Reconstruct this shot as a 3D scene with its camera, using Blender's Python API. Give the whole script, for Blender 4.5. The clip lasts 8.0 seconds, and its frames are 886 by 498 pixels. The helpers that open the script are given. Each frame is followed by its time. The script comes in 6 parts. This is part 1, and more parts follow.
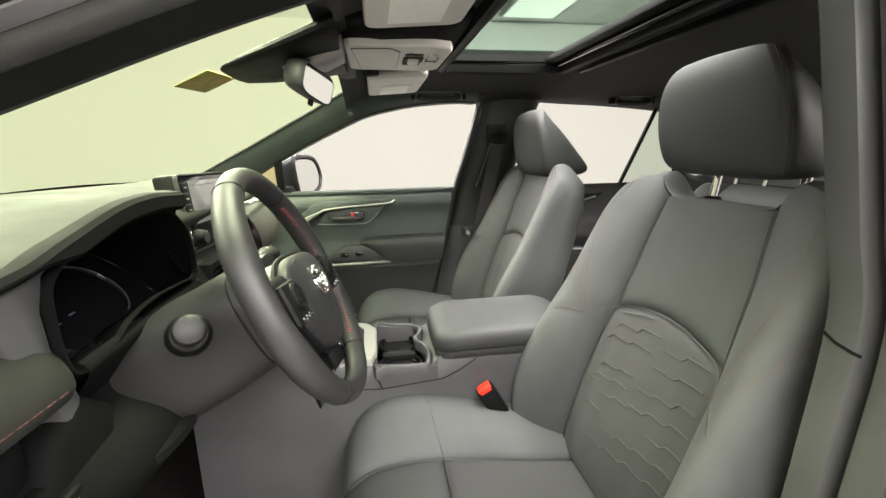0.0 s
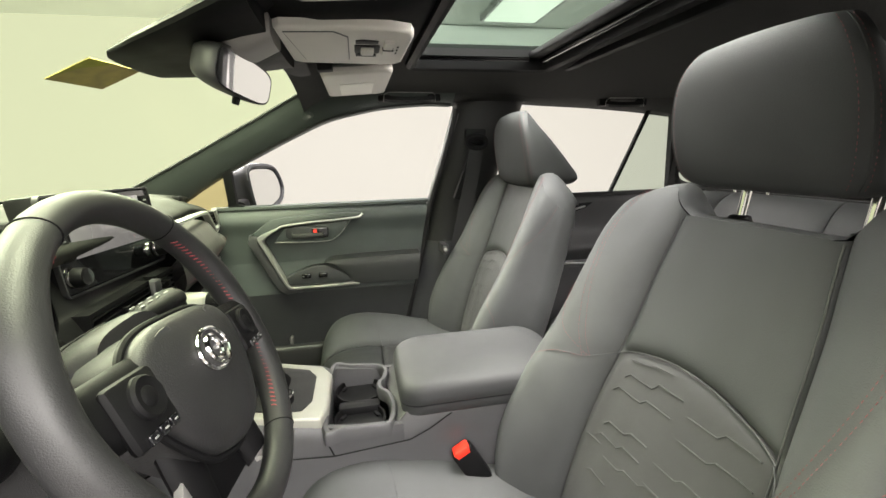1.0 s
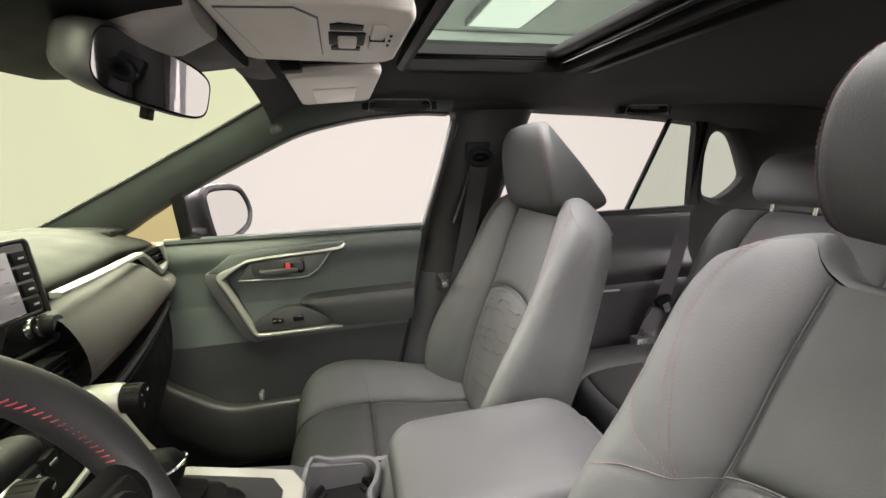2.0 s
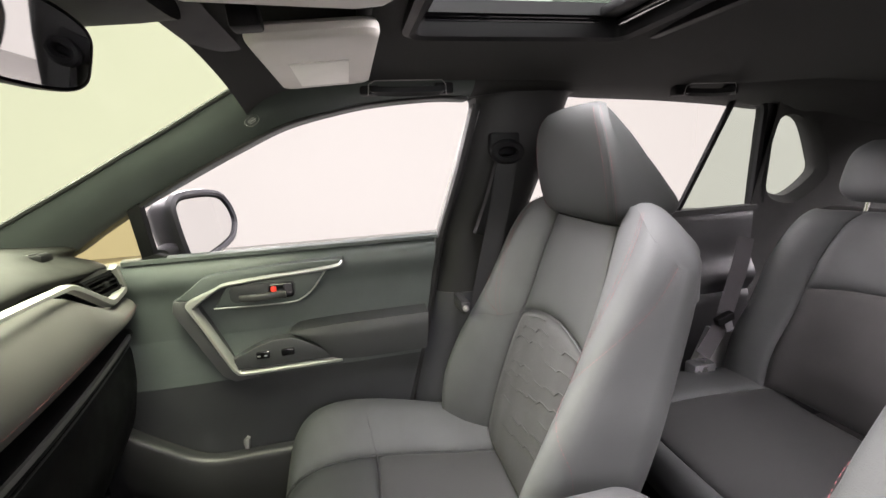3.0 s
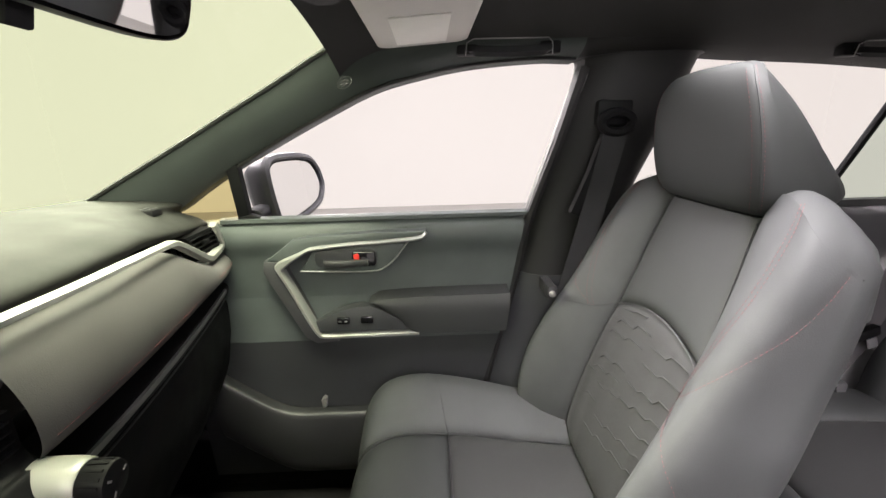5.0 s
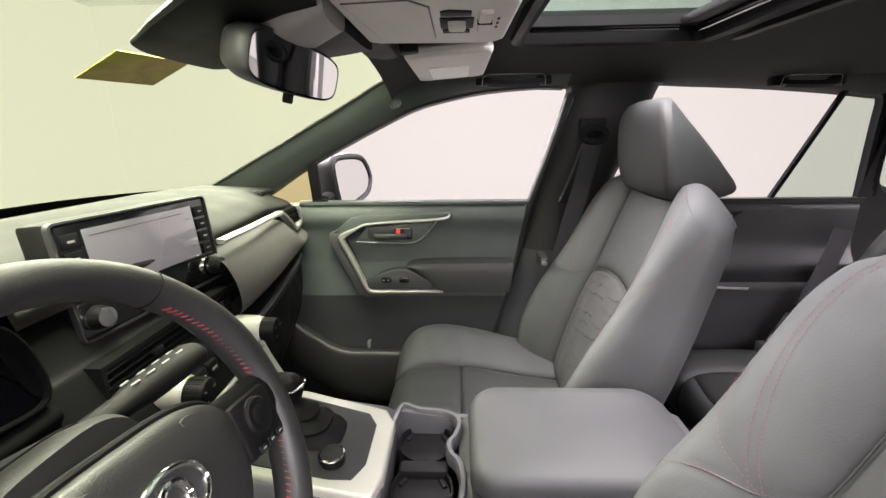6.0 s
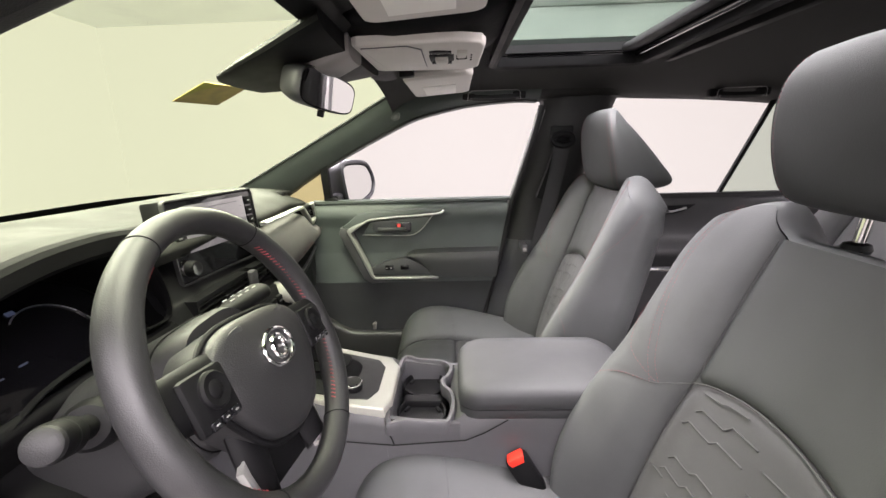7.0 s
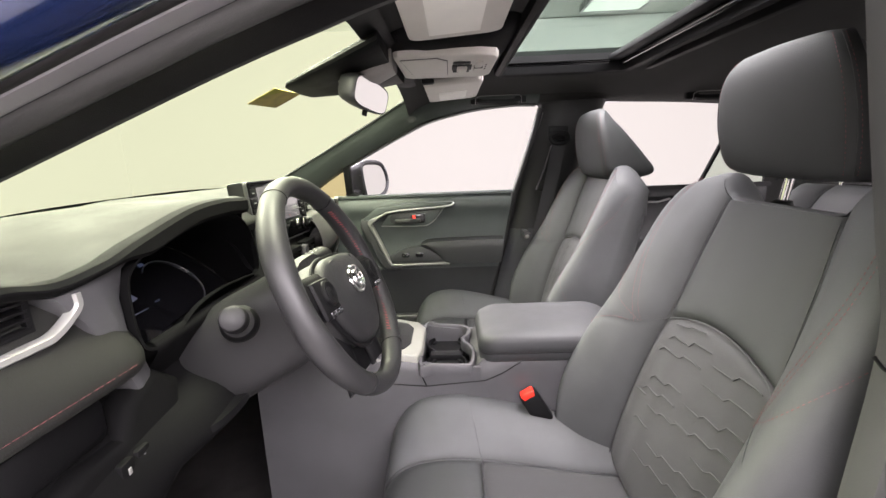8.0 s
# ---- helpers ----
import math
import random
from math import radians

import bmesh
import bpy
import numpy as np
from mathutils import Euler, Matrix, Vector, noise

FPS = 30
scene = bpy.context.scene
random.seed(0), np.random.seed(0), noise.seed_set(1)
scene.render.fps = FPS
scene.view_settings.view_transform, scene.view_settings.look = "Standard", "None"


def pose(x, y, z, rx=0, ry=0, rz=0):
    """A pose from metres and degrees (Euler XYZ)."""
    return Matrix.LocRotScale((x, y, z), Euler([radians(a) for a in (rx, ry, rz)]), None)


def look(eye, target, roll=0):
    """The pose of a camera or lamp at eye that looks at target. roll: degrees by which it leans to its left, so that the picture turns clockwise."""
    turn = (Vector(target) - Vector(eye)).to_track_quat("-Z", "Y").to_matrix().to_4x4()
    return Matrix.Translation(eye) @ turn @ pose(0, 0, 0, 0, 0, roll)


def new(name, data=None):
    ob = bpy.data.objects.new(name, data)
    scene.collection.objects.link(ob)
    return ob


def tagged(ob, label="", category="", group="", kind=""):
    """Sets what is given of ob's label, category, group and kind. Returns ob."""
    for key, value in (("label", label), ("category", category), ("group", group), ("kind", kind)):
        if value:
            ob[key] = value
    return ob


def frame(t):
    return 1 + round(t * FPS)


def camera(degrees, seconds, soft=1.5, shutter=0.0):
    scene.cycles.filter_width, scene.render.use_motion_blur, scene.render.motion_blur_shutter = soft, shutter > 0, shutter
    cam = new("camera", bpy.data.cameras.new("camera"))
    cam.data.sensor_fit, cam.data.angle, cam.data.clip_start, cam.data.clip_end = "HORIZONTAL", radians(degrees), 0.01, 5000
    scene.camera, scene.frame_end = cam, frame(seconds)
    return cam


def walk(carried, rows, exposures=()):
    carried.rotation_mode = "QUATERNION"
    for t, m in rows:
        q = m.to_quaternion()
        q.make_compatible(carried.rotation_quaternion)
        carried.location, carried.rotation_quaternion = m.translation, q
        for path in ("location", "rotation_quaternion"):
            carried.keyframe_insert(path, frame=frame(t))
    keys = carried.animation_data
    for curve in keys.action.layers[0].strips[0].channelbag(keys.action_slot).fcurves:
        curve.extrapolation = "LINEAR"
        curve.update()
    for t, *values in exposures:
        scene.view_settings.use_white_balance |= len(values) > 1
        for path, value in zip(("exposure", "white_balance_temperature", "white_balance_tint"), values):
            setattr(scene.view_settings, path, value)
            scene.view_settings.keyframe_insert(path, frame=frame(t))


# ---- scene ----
cam = camera(93.58, 8.0)
# seconds, x, y, z, then the turn in degrees; x runs to the rear of the car, y to the passenger side
PATH = [
    (0, 0.0772, -0.9218, 1.2177, 76.66, 1.01, -9.43),
    (0.5, 0.1181, -0.8466, 1.2192, 77.00, 1.11, -10.35),
    (1, 0.1409, -0.7633, 1.2224, 77.36, 1.39, -11.50),
    (1.5, 0.1393, -0.6593, 1.2502, 77.83, 1.50, -13.07),
    (1.7, 0.1402, -0.6107, 1.2547, 78.03, 1.55, -13.73),
    (2.8, 0.1847, -0.3571, 1.2580, 77.92, 2.99, -12.93),
    (3, 0.1819, -0.3224, 1.2553, 77.72, 2.95, -12.49),
    (3.5, 0.1898, -0.2435, 1.2424, 76.73, 3.17, -10.81),
    (4, 0.1831, -0.1753, 1.2396, 75.45, 3.04, -8.35),
    (4.5, 0.1652, -0.1601, 1.2298, 74.28, 2.45, -5.08),
    (4.6, 0.1599, -0.1737, 1.2367, 74.21, 2.23, -4.42),
    (4.7, 0.1568, -0.1914, 1.2428, 74.14, 2.02, -3.77),
    (5.8, 0.1775, -0.5129, 1.2665, 74.32, 0.63, 1.64),
    (5.9, 0.1752, -0.5399, 1.2675, 74.44, 0.69, 1.89),
    (6, 0.1730, -0.5664, 1.2687, 74.55, 0.75, 2.10),
    (6.2, 0.1736, -0.6119, 1.2696, 74.69, 0.83, 2.22),
    (6.5, 0.1849, -0.6655, 1.2627, 74.94, 1.03, 1.80),
    (7, 0.1914, -0.7687, 1.2554, 75.99, 1.57, 1.65),
    (7.5, 0.1672, -0.8716, 1.2402, 76.84, 1.95, 1.12),
    (8, 0.1401, -0.9435, 1.2224, 77.19, 2.23, 0.97),
]
walk(cam, [(t, pose(x, y, z, rx, ry, rz)) for t, x, y, z, rx, ry, rz in PATH],
     [(0, 0.11, 6700, 2), (1, 0.11, 6700, 3), (1.5, 0.0, 6750, 7), (3, 0.20, 6450, 13), (4.5, 0.18, 6450, 12), (6, 0.10, 6430, 14), (8, 0.19, 6400, 15)])

# ---- light: a white photo booth round the car, with lamp panels in its ceiling ----
world = bpy.data.worlds.new("booth_air")
world.use_nodes = True
world.node_tree.nodes["Background"].inputs[0].default_value = (1.0, 0.97, 0.94, 1)
world.node_tree.nodes["Background"].inputs[1].default_value = 0.035
scene.world = world
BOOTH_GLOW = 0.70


def area(name, eye, target, sx, sy, watts, colour=(1, 0.928, 0.945)):
    lamp = bpy.data.lights.new(name, "AREA")
    lamp.shape, lamp.size, lamp.size_y, lamp.energy, lamp.color = "RECTANGLE", sx, sy, watts, colour
    ob = new(name, lamp)
    ob.matrix_world = look(eye, target)
    return ob


# unseen area lamps added round the booth; the last two lift the dark bench
area("booth_lamp_driver_side", (-0.7, -2.9, 2.5), (0.25, 0.1, 0.7), 2.4, 1.6, 170)
area("booth_lamp_front", (-2.4, 0.8, 3.1), (0.2, 0.2, 0.8), 2.4, 1.4, 350)

area("booth_lamp_passenger_side", (-1.5, 3.4, 3.0), (0.6, 0.1, 0.8), 2.4, 1.4, 340)
area("booth_lamp_top", (0.45, 0.0, 3.1), (0.45, 0.0, 0.5), 1.6, 1.6, 510)
area("fill_lamp_rear", (4.6, -0.4, 2.6), (1.2, 0.1, 0.8), 3.0, 1.4, 650)
area("fill_lamp_driver_rear", (1.7, -3.0, 2.6), (1.1, 0.3, 0.7), 2.0, 1.4, 290)

# ---- materials ----
def shader(name, colour, rough=0.5, metal=0.0, grain=0.0, grain_size=900.0, mottle=0.12, mottle_size=14.0, spec=0.5, sheen=0.0, rough_var=0.08, coat=0.0):
    """A procedural surface: base colour with slow mottling, gloss variation and a fine bump, at real size."""
    m = bpy.data.materials.new(name)
    m.use_nodes = True
    nt = m.node_tree
    b = nt.nodes["Principled BSDF"]
    tc = nt.nodes.new("ShaderNodeTexCoord")
    n1 = nt.nodes.new("ShaderNodeTexNoise")
    n1.inputs["Scale"].default_value, n1.inputs["Detail"].default_value = mottle_size, 5
    nt.links.new(tc.outputs["Object"], n1.inputs["Vector"])
    n2 = nt.nodes.new("ShaderNodeTexNoise")
    n2.inputs["Scale"].default_value, n2.inputs["Detail"].default_value = grain_size, 2
    nt.links.new(tc.outputs["Object"], n2.inputs["Vector"])
    ramp = nt.nodes.new("ShaderNodeMapRange")
    ramp.inputs["From Min"].default_value, ramp.inputs["From Max"].default_value = 0.3, 0.7
    ramp.inputs["To Min"].default_value, ramp.inputs["To Max"].default_value = 1 - mottle, 1 + mottle
    nt.links.new(n1.outputs["Fac"], ramp.inputs["Value"])
    mul = nt.nodes.new("ShaderNodeVectorMath")
    mul.operation = "SCALE"
    mul.inputs[0].default_value = colour
    nt.links.new(ramp.outputs[0], mul.inputs["Scale"])
    nt.links.new(mul.outputs[0], b.inputs["Base Color"])
    rr = nt.nodes.new("ShaderNodeMapRange")
    rr.inputs["From Min"].default_value, rr.inputs["From Max"].default_value = 0.3, 0.7
    rr.inputs["To Min"].default_value, rr.inputs["To Max"].default_value = max(0.02, rough - rough_var), min(1, rough + rough_var)
    nt.links.new(n1.outputs["Fac"], rr.inputs["Value"])
    nt.links.new(rr.outputs[0], b.inputs["Roughness"])
    b.inputs["Metallic"].default_value = metal
    b.inputs["Specular IOR Level"].default_value = spec
    b.inputs["Sheen Weight"].default_value = sheen
    b.inputs["Coat Weight"].default_value = coat
    if grain:
        bump = nt.nodes.new("ShaderNodeBump")
        bump.inputs["Strength"].default_value, bump.inputs["Distance"].default_value = grain, 0.0006
        nt.links.new(n2.outputs["Fac"], bump.inputs["Height"])
        nt.links.new(bump.outputs[0], b.inputs["Normal"])
    return m


def glow(name, colour, strength):
    m = bpy.data.materials.new(name)
    m.use_nodes = True
    b = m.node_tree.nodes["Principled BSDF"]
    b.inputs["Base Color"].default_value = (0.06, 0.06, 0.06, 1)
    b.inputs["Roughness"].default_value = 0.9
    b.inputs["Emission Color"].default_value = (*colour, 1)
    b.inputs["Emission Strength"].default_value = strength
    return m


def pane(name, tint, gloss=0.03):
    """Thin sheet glass: a tinted see-through with a little mirror gloss."""
    m = bpy.data.materials.new(name)
    m.use_nodes = True
    nt = m.node_tree
    nt.nodes.remove(nt.nodes["Principled BSDF"])
    t, g, mix = (nt.nodes.new(k) for k in ("ShaderNodeBsdfTransparent", "ShaderNodeBsdfGlossy", "ShaderNodeMixShader"))
    t.inputs[0].default_value = (*tint, 1)
    g.inputs["Roughness"].default_value = 0.02
    mix.inputs[0].default_value = gloss
    nt.links.new(t.outputs[0], mix.inputs[1])
    nt.links.new(g.outputs[0], mix.inputs[2])
    nt.links.new(mix.outputs[0], nt.nodes["Material Output"].inputs[0])
    return m


LEATHER = shader("charcoal_leatherette", (0.056, 0.0585, 0.0585), 0.60, grain=0.45, grain_size=700, spec=0.26)
FABRIC = shader("charcoal_embossed_fabric", (0.027, 0.0275, 0.0275), 0.72, grain=0.7, grain_size=1100, spec=0.25, sheen=0.1)
REAR_FABRIC = shader("dark_rear_fabric", (0.062, 0.060, 0.060), 0.75, grain=0.7, grain_size=1100, spec=0.25, sheen=0.1)
DASH = shader("soft_grey_dash_skin", (0.0112, 0.0115, 0.0102), 0.74, grain=0.45, grain_size=800, spec=0.25)
WHEEL_LEATHER = shader("black_wheel_leather", (0.016, 0.016, 0.0165), 0.48, grain=0.4, grain_size=900, spec=0.45)
DOOR_SKIN = shader("dark_door_skin", (0.054, 0.063, 0.061), 0.5, grain=0.45, grain_size=800, spec=0.45)
PLASTIC = shader("dark_grained_plastic", (0.023, 0.023, 0.024), 0.44, grain=0.4, grain_size=900, spec=0.45)
BLACK = shader("black_grained_plastic", (0.004, 0.004, 0.0044), 0.55, grain=0.3, grain_size=900, spec=0.14)
CONSOLE = shader("grey_console_plastic", (0.050, 0.050, 0.0525), 0.48, grain=0.3, grain_size=900, spec=0.5)
CLOTH = shader("black_headliner_cloth", (0.028, 0.028, 0.027), 0.95, grain=0.8, grain_size=1400, spec=0.08, sheen=0.05)
# pillar trim in two tones: one for shade, one for greenish windscreen light
PILLAR_DARK = shader("dark_pillar_trim", (0.014, 0.014, 0.014), 0.6, grain=0.4, grain_size=900, spec=0.25)
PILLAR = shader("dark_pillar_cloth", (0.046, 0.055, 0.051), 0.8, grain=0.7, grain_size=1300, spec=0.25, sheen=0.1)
CARPET = shader("black_carpet", (0.018, 0.017, 0.017), 0.98, grain=1.0, grain_size=600, spec=0.1, mottle=0.3)
MATTING = shader("grey_ribbed_floor_mat", (0.062, 0.059, 0.062), 0.85, grain=0.9, grain_size=500, spec=0.2)
SILVER = shader("satin_silver_trim", (0.29, 0.29, 0.275), 0.34, metal=0.4, mottle=0.05, rough_var=0.05)
CHROME = shader("bright_chrome", (0.85, 0.84, 0.82), 0.1, metal=1.0, mottle=0.03, rough_var=0.03)
GLOSS = shader("piano_black", (0.006, 0.006, 0.007), 0.08, coat=0.5, mottle=0.05, rough_var=0.03)
RUBBER = shader("black_rubber_seal", (0.012, 0.012, 0.012), 0.6, grain=0.2, spec=0.35)
RED_THREAD = shader("red_thread", (0.13, 0.033, 0.038), 0.7, grain=0.3, grain_size=2500)
BRIGHT_THREAD = shader("bright_red_thread", (0.24, 0.032, 0.038), 0.7, grain=0.3, grain_size=2500)
RED = shader("red_plastic", (0.75, 0.03, 0.015), 0.35, mottle=0.06)
PALE = shader("pale_grey_moulding", (0.52, 0.5, 0.46), 0.5, grain=0.2, grain_size=900, mottle=0.06)
IVORY = shader("ivory_trim", (0.33, 0.33, 0.29), 0.36, metal=0.25, mottle=0.04, rough_var=0.04)
PAPER = shader("white_printed_label", (0.8, 0.79, 0.74), 0.6, mottle=0.04)
STICKER = shader("ochre_sticker", (0.42, 0.34, 0.11), 0.7, mottle=0.2, mottle_size=40)
INK = shader("ochre_ink", (0.3, 0.22, 0.05), 0.7)
MARK = shader("white_marking", (0.2, 0.2, 0.195), 0.5)
DIM_MARK = glow("dim_blue_readout", (0.35, 0.45, 0.8), 0.07)
WEBBING = shader("black_belt_webbing", (0.014, 0.014, 0.015), 0.8, grain=0.9, grain_size=900)
PAINT = shader("deep_blue_car_paint", (0.012, 0.022, 0.075), 0.16, metal=0.3, coat=1.0, mottle=0.06, rough_var=0.02)
FRAME_PAINT = shader("grey_painted_metal", (0.24, 0.235, 0.245), 0.35, metal=0.3, mottle=0.06)
STEEL = shader("brushed_steel", (0.45, 0.45, 0.46), 0.3, metal=0.9)
FLOORING = shader("pale_booth_floor", (0.30, 0.29, 0.28), 0.5, mottle=0.08, mottle_size=3)
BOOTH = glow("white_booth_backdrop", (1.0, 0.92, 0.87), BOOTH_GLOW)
LAMP_PANEL = glow("lamp_panel", (1.0, 0.97, 0.92), 2.5)
BOOTH_TOP = shader("grey_booth_ceiling", (0.8, 0.82, 0.8), 0.9, mottle=0.05, mottle_size=2)
WINDSHIELD_GLASS = pane("green_tinted_windshield", (0.895, 1.0, 0.703), 0.012)
SIDE_GLASS = pane("clear_side_glass", (0.98, 0.97, 0.95), 0.006)
QUARTER_GLASS = pane("amber_quarter_glass", (0.72, 0.64, 0.33))
REAR_GLASS = pane("grey_green_rear_glass", (0.68, 0.74, 0.66))
ROOF_GLASS = pane("smoked_roof_glass", (0.55, 0.62, 0.57), 0.05)
MIRROR = shader("silvered_mirror", (0.92, 0.92, 0.93), 0.015, metal=1.0, mottle=0.0, rough_var=0.01)
# weak emission stands in for the bright reflection in the display glass
SCREEN = glow("screen_reflection_glow", (1.0, 0.9, 0.92), 0.17)
SCREEN.node_tree.nodes["Principled BSDF"].inputs["Roughness"].default_value = 0.14
SCREEN.node_tree.nodes["Principled BSDF"].inputs["Specular IOR Level"].default_value = 0.9
SCREEN.node_tree.nodes["Principled BSDF"].inputs["Coat Weight"].default_value = 1.0
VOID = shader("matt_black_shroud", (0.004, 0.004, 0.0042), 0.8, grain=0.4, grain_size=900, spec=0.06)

MOUNT = shader("pale_mount_plastic", (0.22, 0.21, 0.20), 0.5, grain=0.2, grain_size=900, mottle=0.06)
MIRROR_SHELL = shader("matt_black_mirror_shell", (0.016, 0.016, 0.018), 0.4, grain=0.3, grain_size=900, spec=0.15)
GUIDE = shader("pale_guide_plastic", (0.30, 0.29, 0.29), 0.4, grain=0.2, grain_size=900, mottle=0.08)
SATIN = shader("dull_grey_edge", (0.17, 0.165, 0.16), 0.45, metal=0.2, mottle=0.06)
DOOR_LOWER = shader("dark_hard_door_plastic", (0.030, 0.031, 0.0335), 0.48, grain=0.45, grain_size=900, spec=0.4)
COLUMN = shader("black_column_plastic", (0.016, 0.016, 0.0165), 0.5, grain=0.5, grain_size=800, spec=0.24)
HUB_SKIN = shader("dark_hub_plastic", (0.014, 0.014, 0.0145), 0.46, grain=0.6, grain_size=650, spec=0.4)
HEADREST = shader("charcoal_headrest_leatherette", (0.043, 0.0455, 0.0445), 0.62, grain=0.4, grain_size=700, spec=0.26)
ARMREST = shader("dark_armrest_leather", (0.027, 0.028, 0.029), 0.62, grain=0.4, grain_size=700, spec=0.4)
DOORWAY = shader("grey_doorway_trim", (0.052, 0.053, 0.051), 0.5, grain=0.3, grain_size=900)
CENTRE = shader("dark_perforated_leatherette", (0.033, 0.035, 0.0345), 0.6, grain=0.4, grain_size=900, spec=0.3)
# lightened copy of the DASH skin, for light missing on the passenger pad
PAD_LIT = shader("soft_grey_pad_lit", (0.06, 0.057, 0.056), 0.62, grain=0.45, grain_size=800, spec=0.3)
# ---- shaping helpers ----
def V(*a):
    return Vector(a)


def finish(name, bm, mat, parent=None, label="", sharp=38):
    bmesh.ops.recalc_face_normals(bm, faces=bm.faces)
    me = bpy.data.meshes.new(name)
    bm.to_mesh(me)
    bm.free()
    me.materials.append(mat)
    for p in me.polygons:
        p.use_smooth = True
    me.set_sharp_from_angle(angle=radians(sharp))
    ob = new(name, me)
    if parent is not None:
        ob.parent = parent
    if label:
        ob["label"] = label
    return ob


def part(name, bm, mat, parent, label="", sharp=38):
    return finish(name, bm, mat, parent, label, sharp)


def thing(name, label, category, at=(0, 0, 0), group="", kind=""):
    ob = new(name)
    ob.empty_display_size = 0.05
    ob.location = at
    return tagged(ob, label, category, group, kind)


def structure(name, bm, mat, label, category, sharp=38):
    return tagged(finish(name, bm, mat, sharp=sharp), label, category, kind="structure")


def spline(pts, n=8, closed=False):
    """Catmull-Rom through points of any dimension, n steps to a stretch."""
    pts = [np.array(p, float) for p in pts]
    m = len(pts)
    out = []
    for i in range(m if closed else m - 1):
        if closed:
            a, b, c, d = (pts[(i + k) % m] for k in (-1, 0, 1, 2))
        else:
            b, c = pts[i], pts[i + 1]
            a = pts[i - 1] if i else 2 * b - c
            d = pts[i + 2] if i + 2 < m else 2 * c - b
        for k in range(n):
            t = k / n
            out.append(0.5 * (2 * b + (c - a) * t + (2 * a - 5 * b + 4 * c - d) * t * t + (3 * b - a - 3 * c + d) * t ** 3))
    if not closed:
        out.append(pts[-1])
    return out


def smooth_at(xs, ys, x):
    """A smooth curve through (xs, ys), at x."""
    x = min(max(x, xs[0]), xs[-1])
    i = min(max(int(np.searchsorted(xs, x)) - 1, 0), len(xs) - 2)
    h = xs[i + 1] - xs[i]

    def slope(k):
        if k == 0:
            return (ys[1] - ys[0]) / (xs[1] - xs[0])
        if k == len(xs) - 1:
            return (ys[-1] - ys[-2]) / (xs[-1] - xs[-2])
        return (ys[k + 1] - ys[k - 1]) / (xs[k + 1] - xs[k - 1])
    t = (x - xs[i]) / h
    return ((2 * t ** 3 - 3 * t * t + 1) * ys[i] + (t ** 3 - 2 * t * t + t) * h * slope(i)
            + (3 * t * t - 2 * t ** 3) * ys[i + 1] + (t ** 3 - t * t) * h * slope(i + 1))


def grid(bm, rows, wrap=False):
    """Skin a grid of points."""
    vs = [[bm.verts.new(tuple(p)) for p in r] for r in rows]
    n = len(vs[0])
    for a, b in zip(vs, vs[1:]):
        for j in range(n if wrap else n - 1):
            k = (j + 1) % n
            bm.faces.new((a[j], a[k], b[k], b[j]))
    return vs


def loft(bm, rings, caps=(True, True)):
    vs = grid(bm, rings, wrap=True)
    if caps[0]:
        bm.faces.new(vs[0][::-1])
    if caps[1]:
        bm.faces.new(vs[-1])
    return vs


def tube(bm, path, r, seg=8, closed=False, caps=True):
    path = [Vector(tuple(p)) for p in path]
    n = len(path)
    rings = []
    side = None
    for i in range(n):
        if closed:
            d = path[(i + 1) % n] - path[i - 1]
        else:
            d = path[min(i + 1, n - 1)] - path[max(i - 1, 0)]
        d.normalize()
        if side is None:
            side = d.orthogonal().normalized()
        side = (side - d * side.dot(d)).normalized()
        up = d.cross(side)
        rr = r(i / max(1, n - 1)) if callable(r) else r
        rings.append([path[i] + (side * math.cos(a) + up * math.sin(a)) * rr for a in [2 * math.pi * k / seg for k in range(seg)]])
    if closed:
        rings.append(rings[0])
        vs = [[bm.verts.new(p) for p in q] for q in rings[:-1]]
        for i in range(n):
            a, b = vs[i], vs[(i + 1) % n]
            for j in range(seg):
                k = (j + 1) % seg
                bm.faces.new((a[j], a[k], b[k], b[j]))
    else:
        loft(bm, rings, (caps, caps))


def sweep(bm, path, profile, lift, closed=False):
    """Sweep a profile of (across, along lift) along a path; lift is the fixed direction."""
    path = [Vector(tuple(p)) for p in path]
    lift = Vector(lift).normalized()
    n = len(path)
    rings = []
    for i in range(n):
        if closed:
            d0, d1 = path[i] - path[i - 1], path[(i + 1) % n] - path[i]
        else:
            d0 = path[i] - path[i - 1] if i else path[1] - path[0]
            d1 = path[i + 1] - path[i] if i < n - 1 else d0
        s0, s1 = d0.cross(lift).normalized(), d1.cross(lift).normalized()
        s = s0 + s1
        s = s.normalized() / max(0.5, math.cos(s0.angle(s1) / 2)) if s.length > 1e-6 else s0
        prof = profile(i / max(1, n - 1)) if callable(profile) else profile
        rings.append([path[i] + s * a + lift * b for a, b in prof])
    if closed:
        rings.append(rings[0])
        loft(bm, rings, (False, False))
        bmesh.ops.remove_doubles(bm, verts=bm.verts, dist=1e-6)
    else:
        loft(bm, rings)


def bevel(bm, r, seg=2, edges=None):
    bmesh.ops.bevel(bm, geom=list(edges if edges is not None else bm.edges), offset=r, segments=seg, affect="EDGES", profile=0.5, clamp_overlap=True)


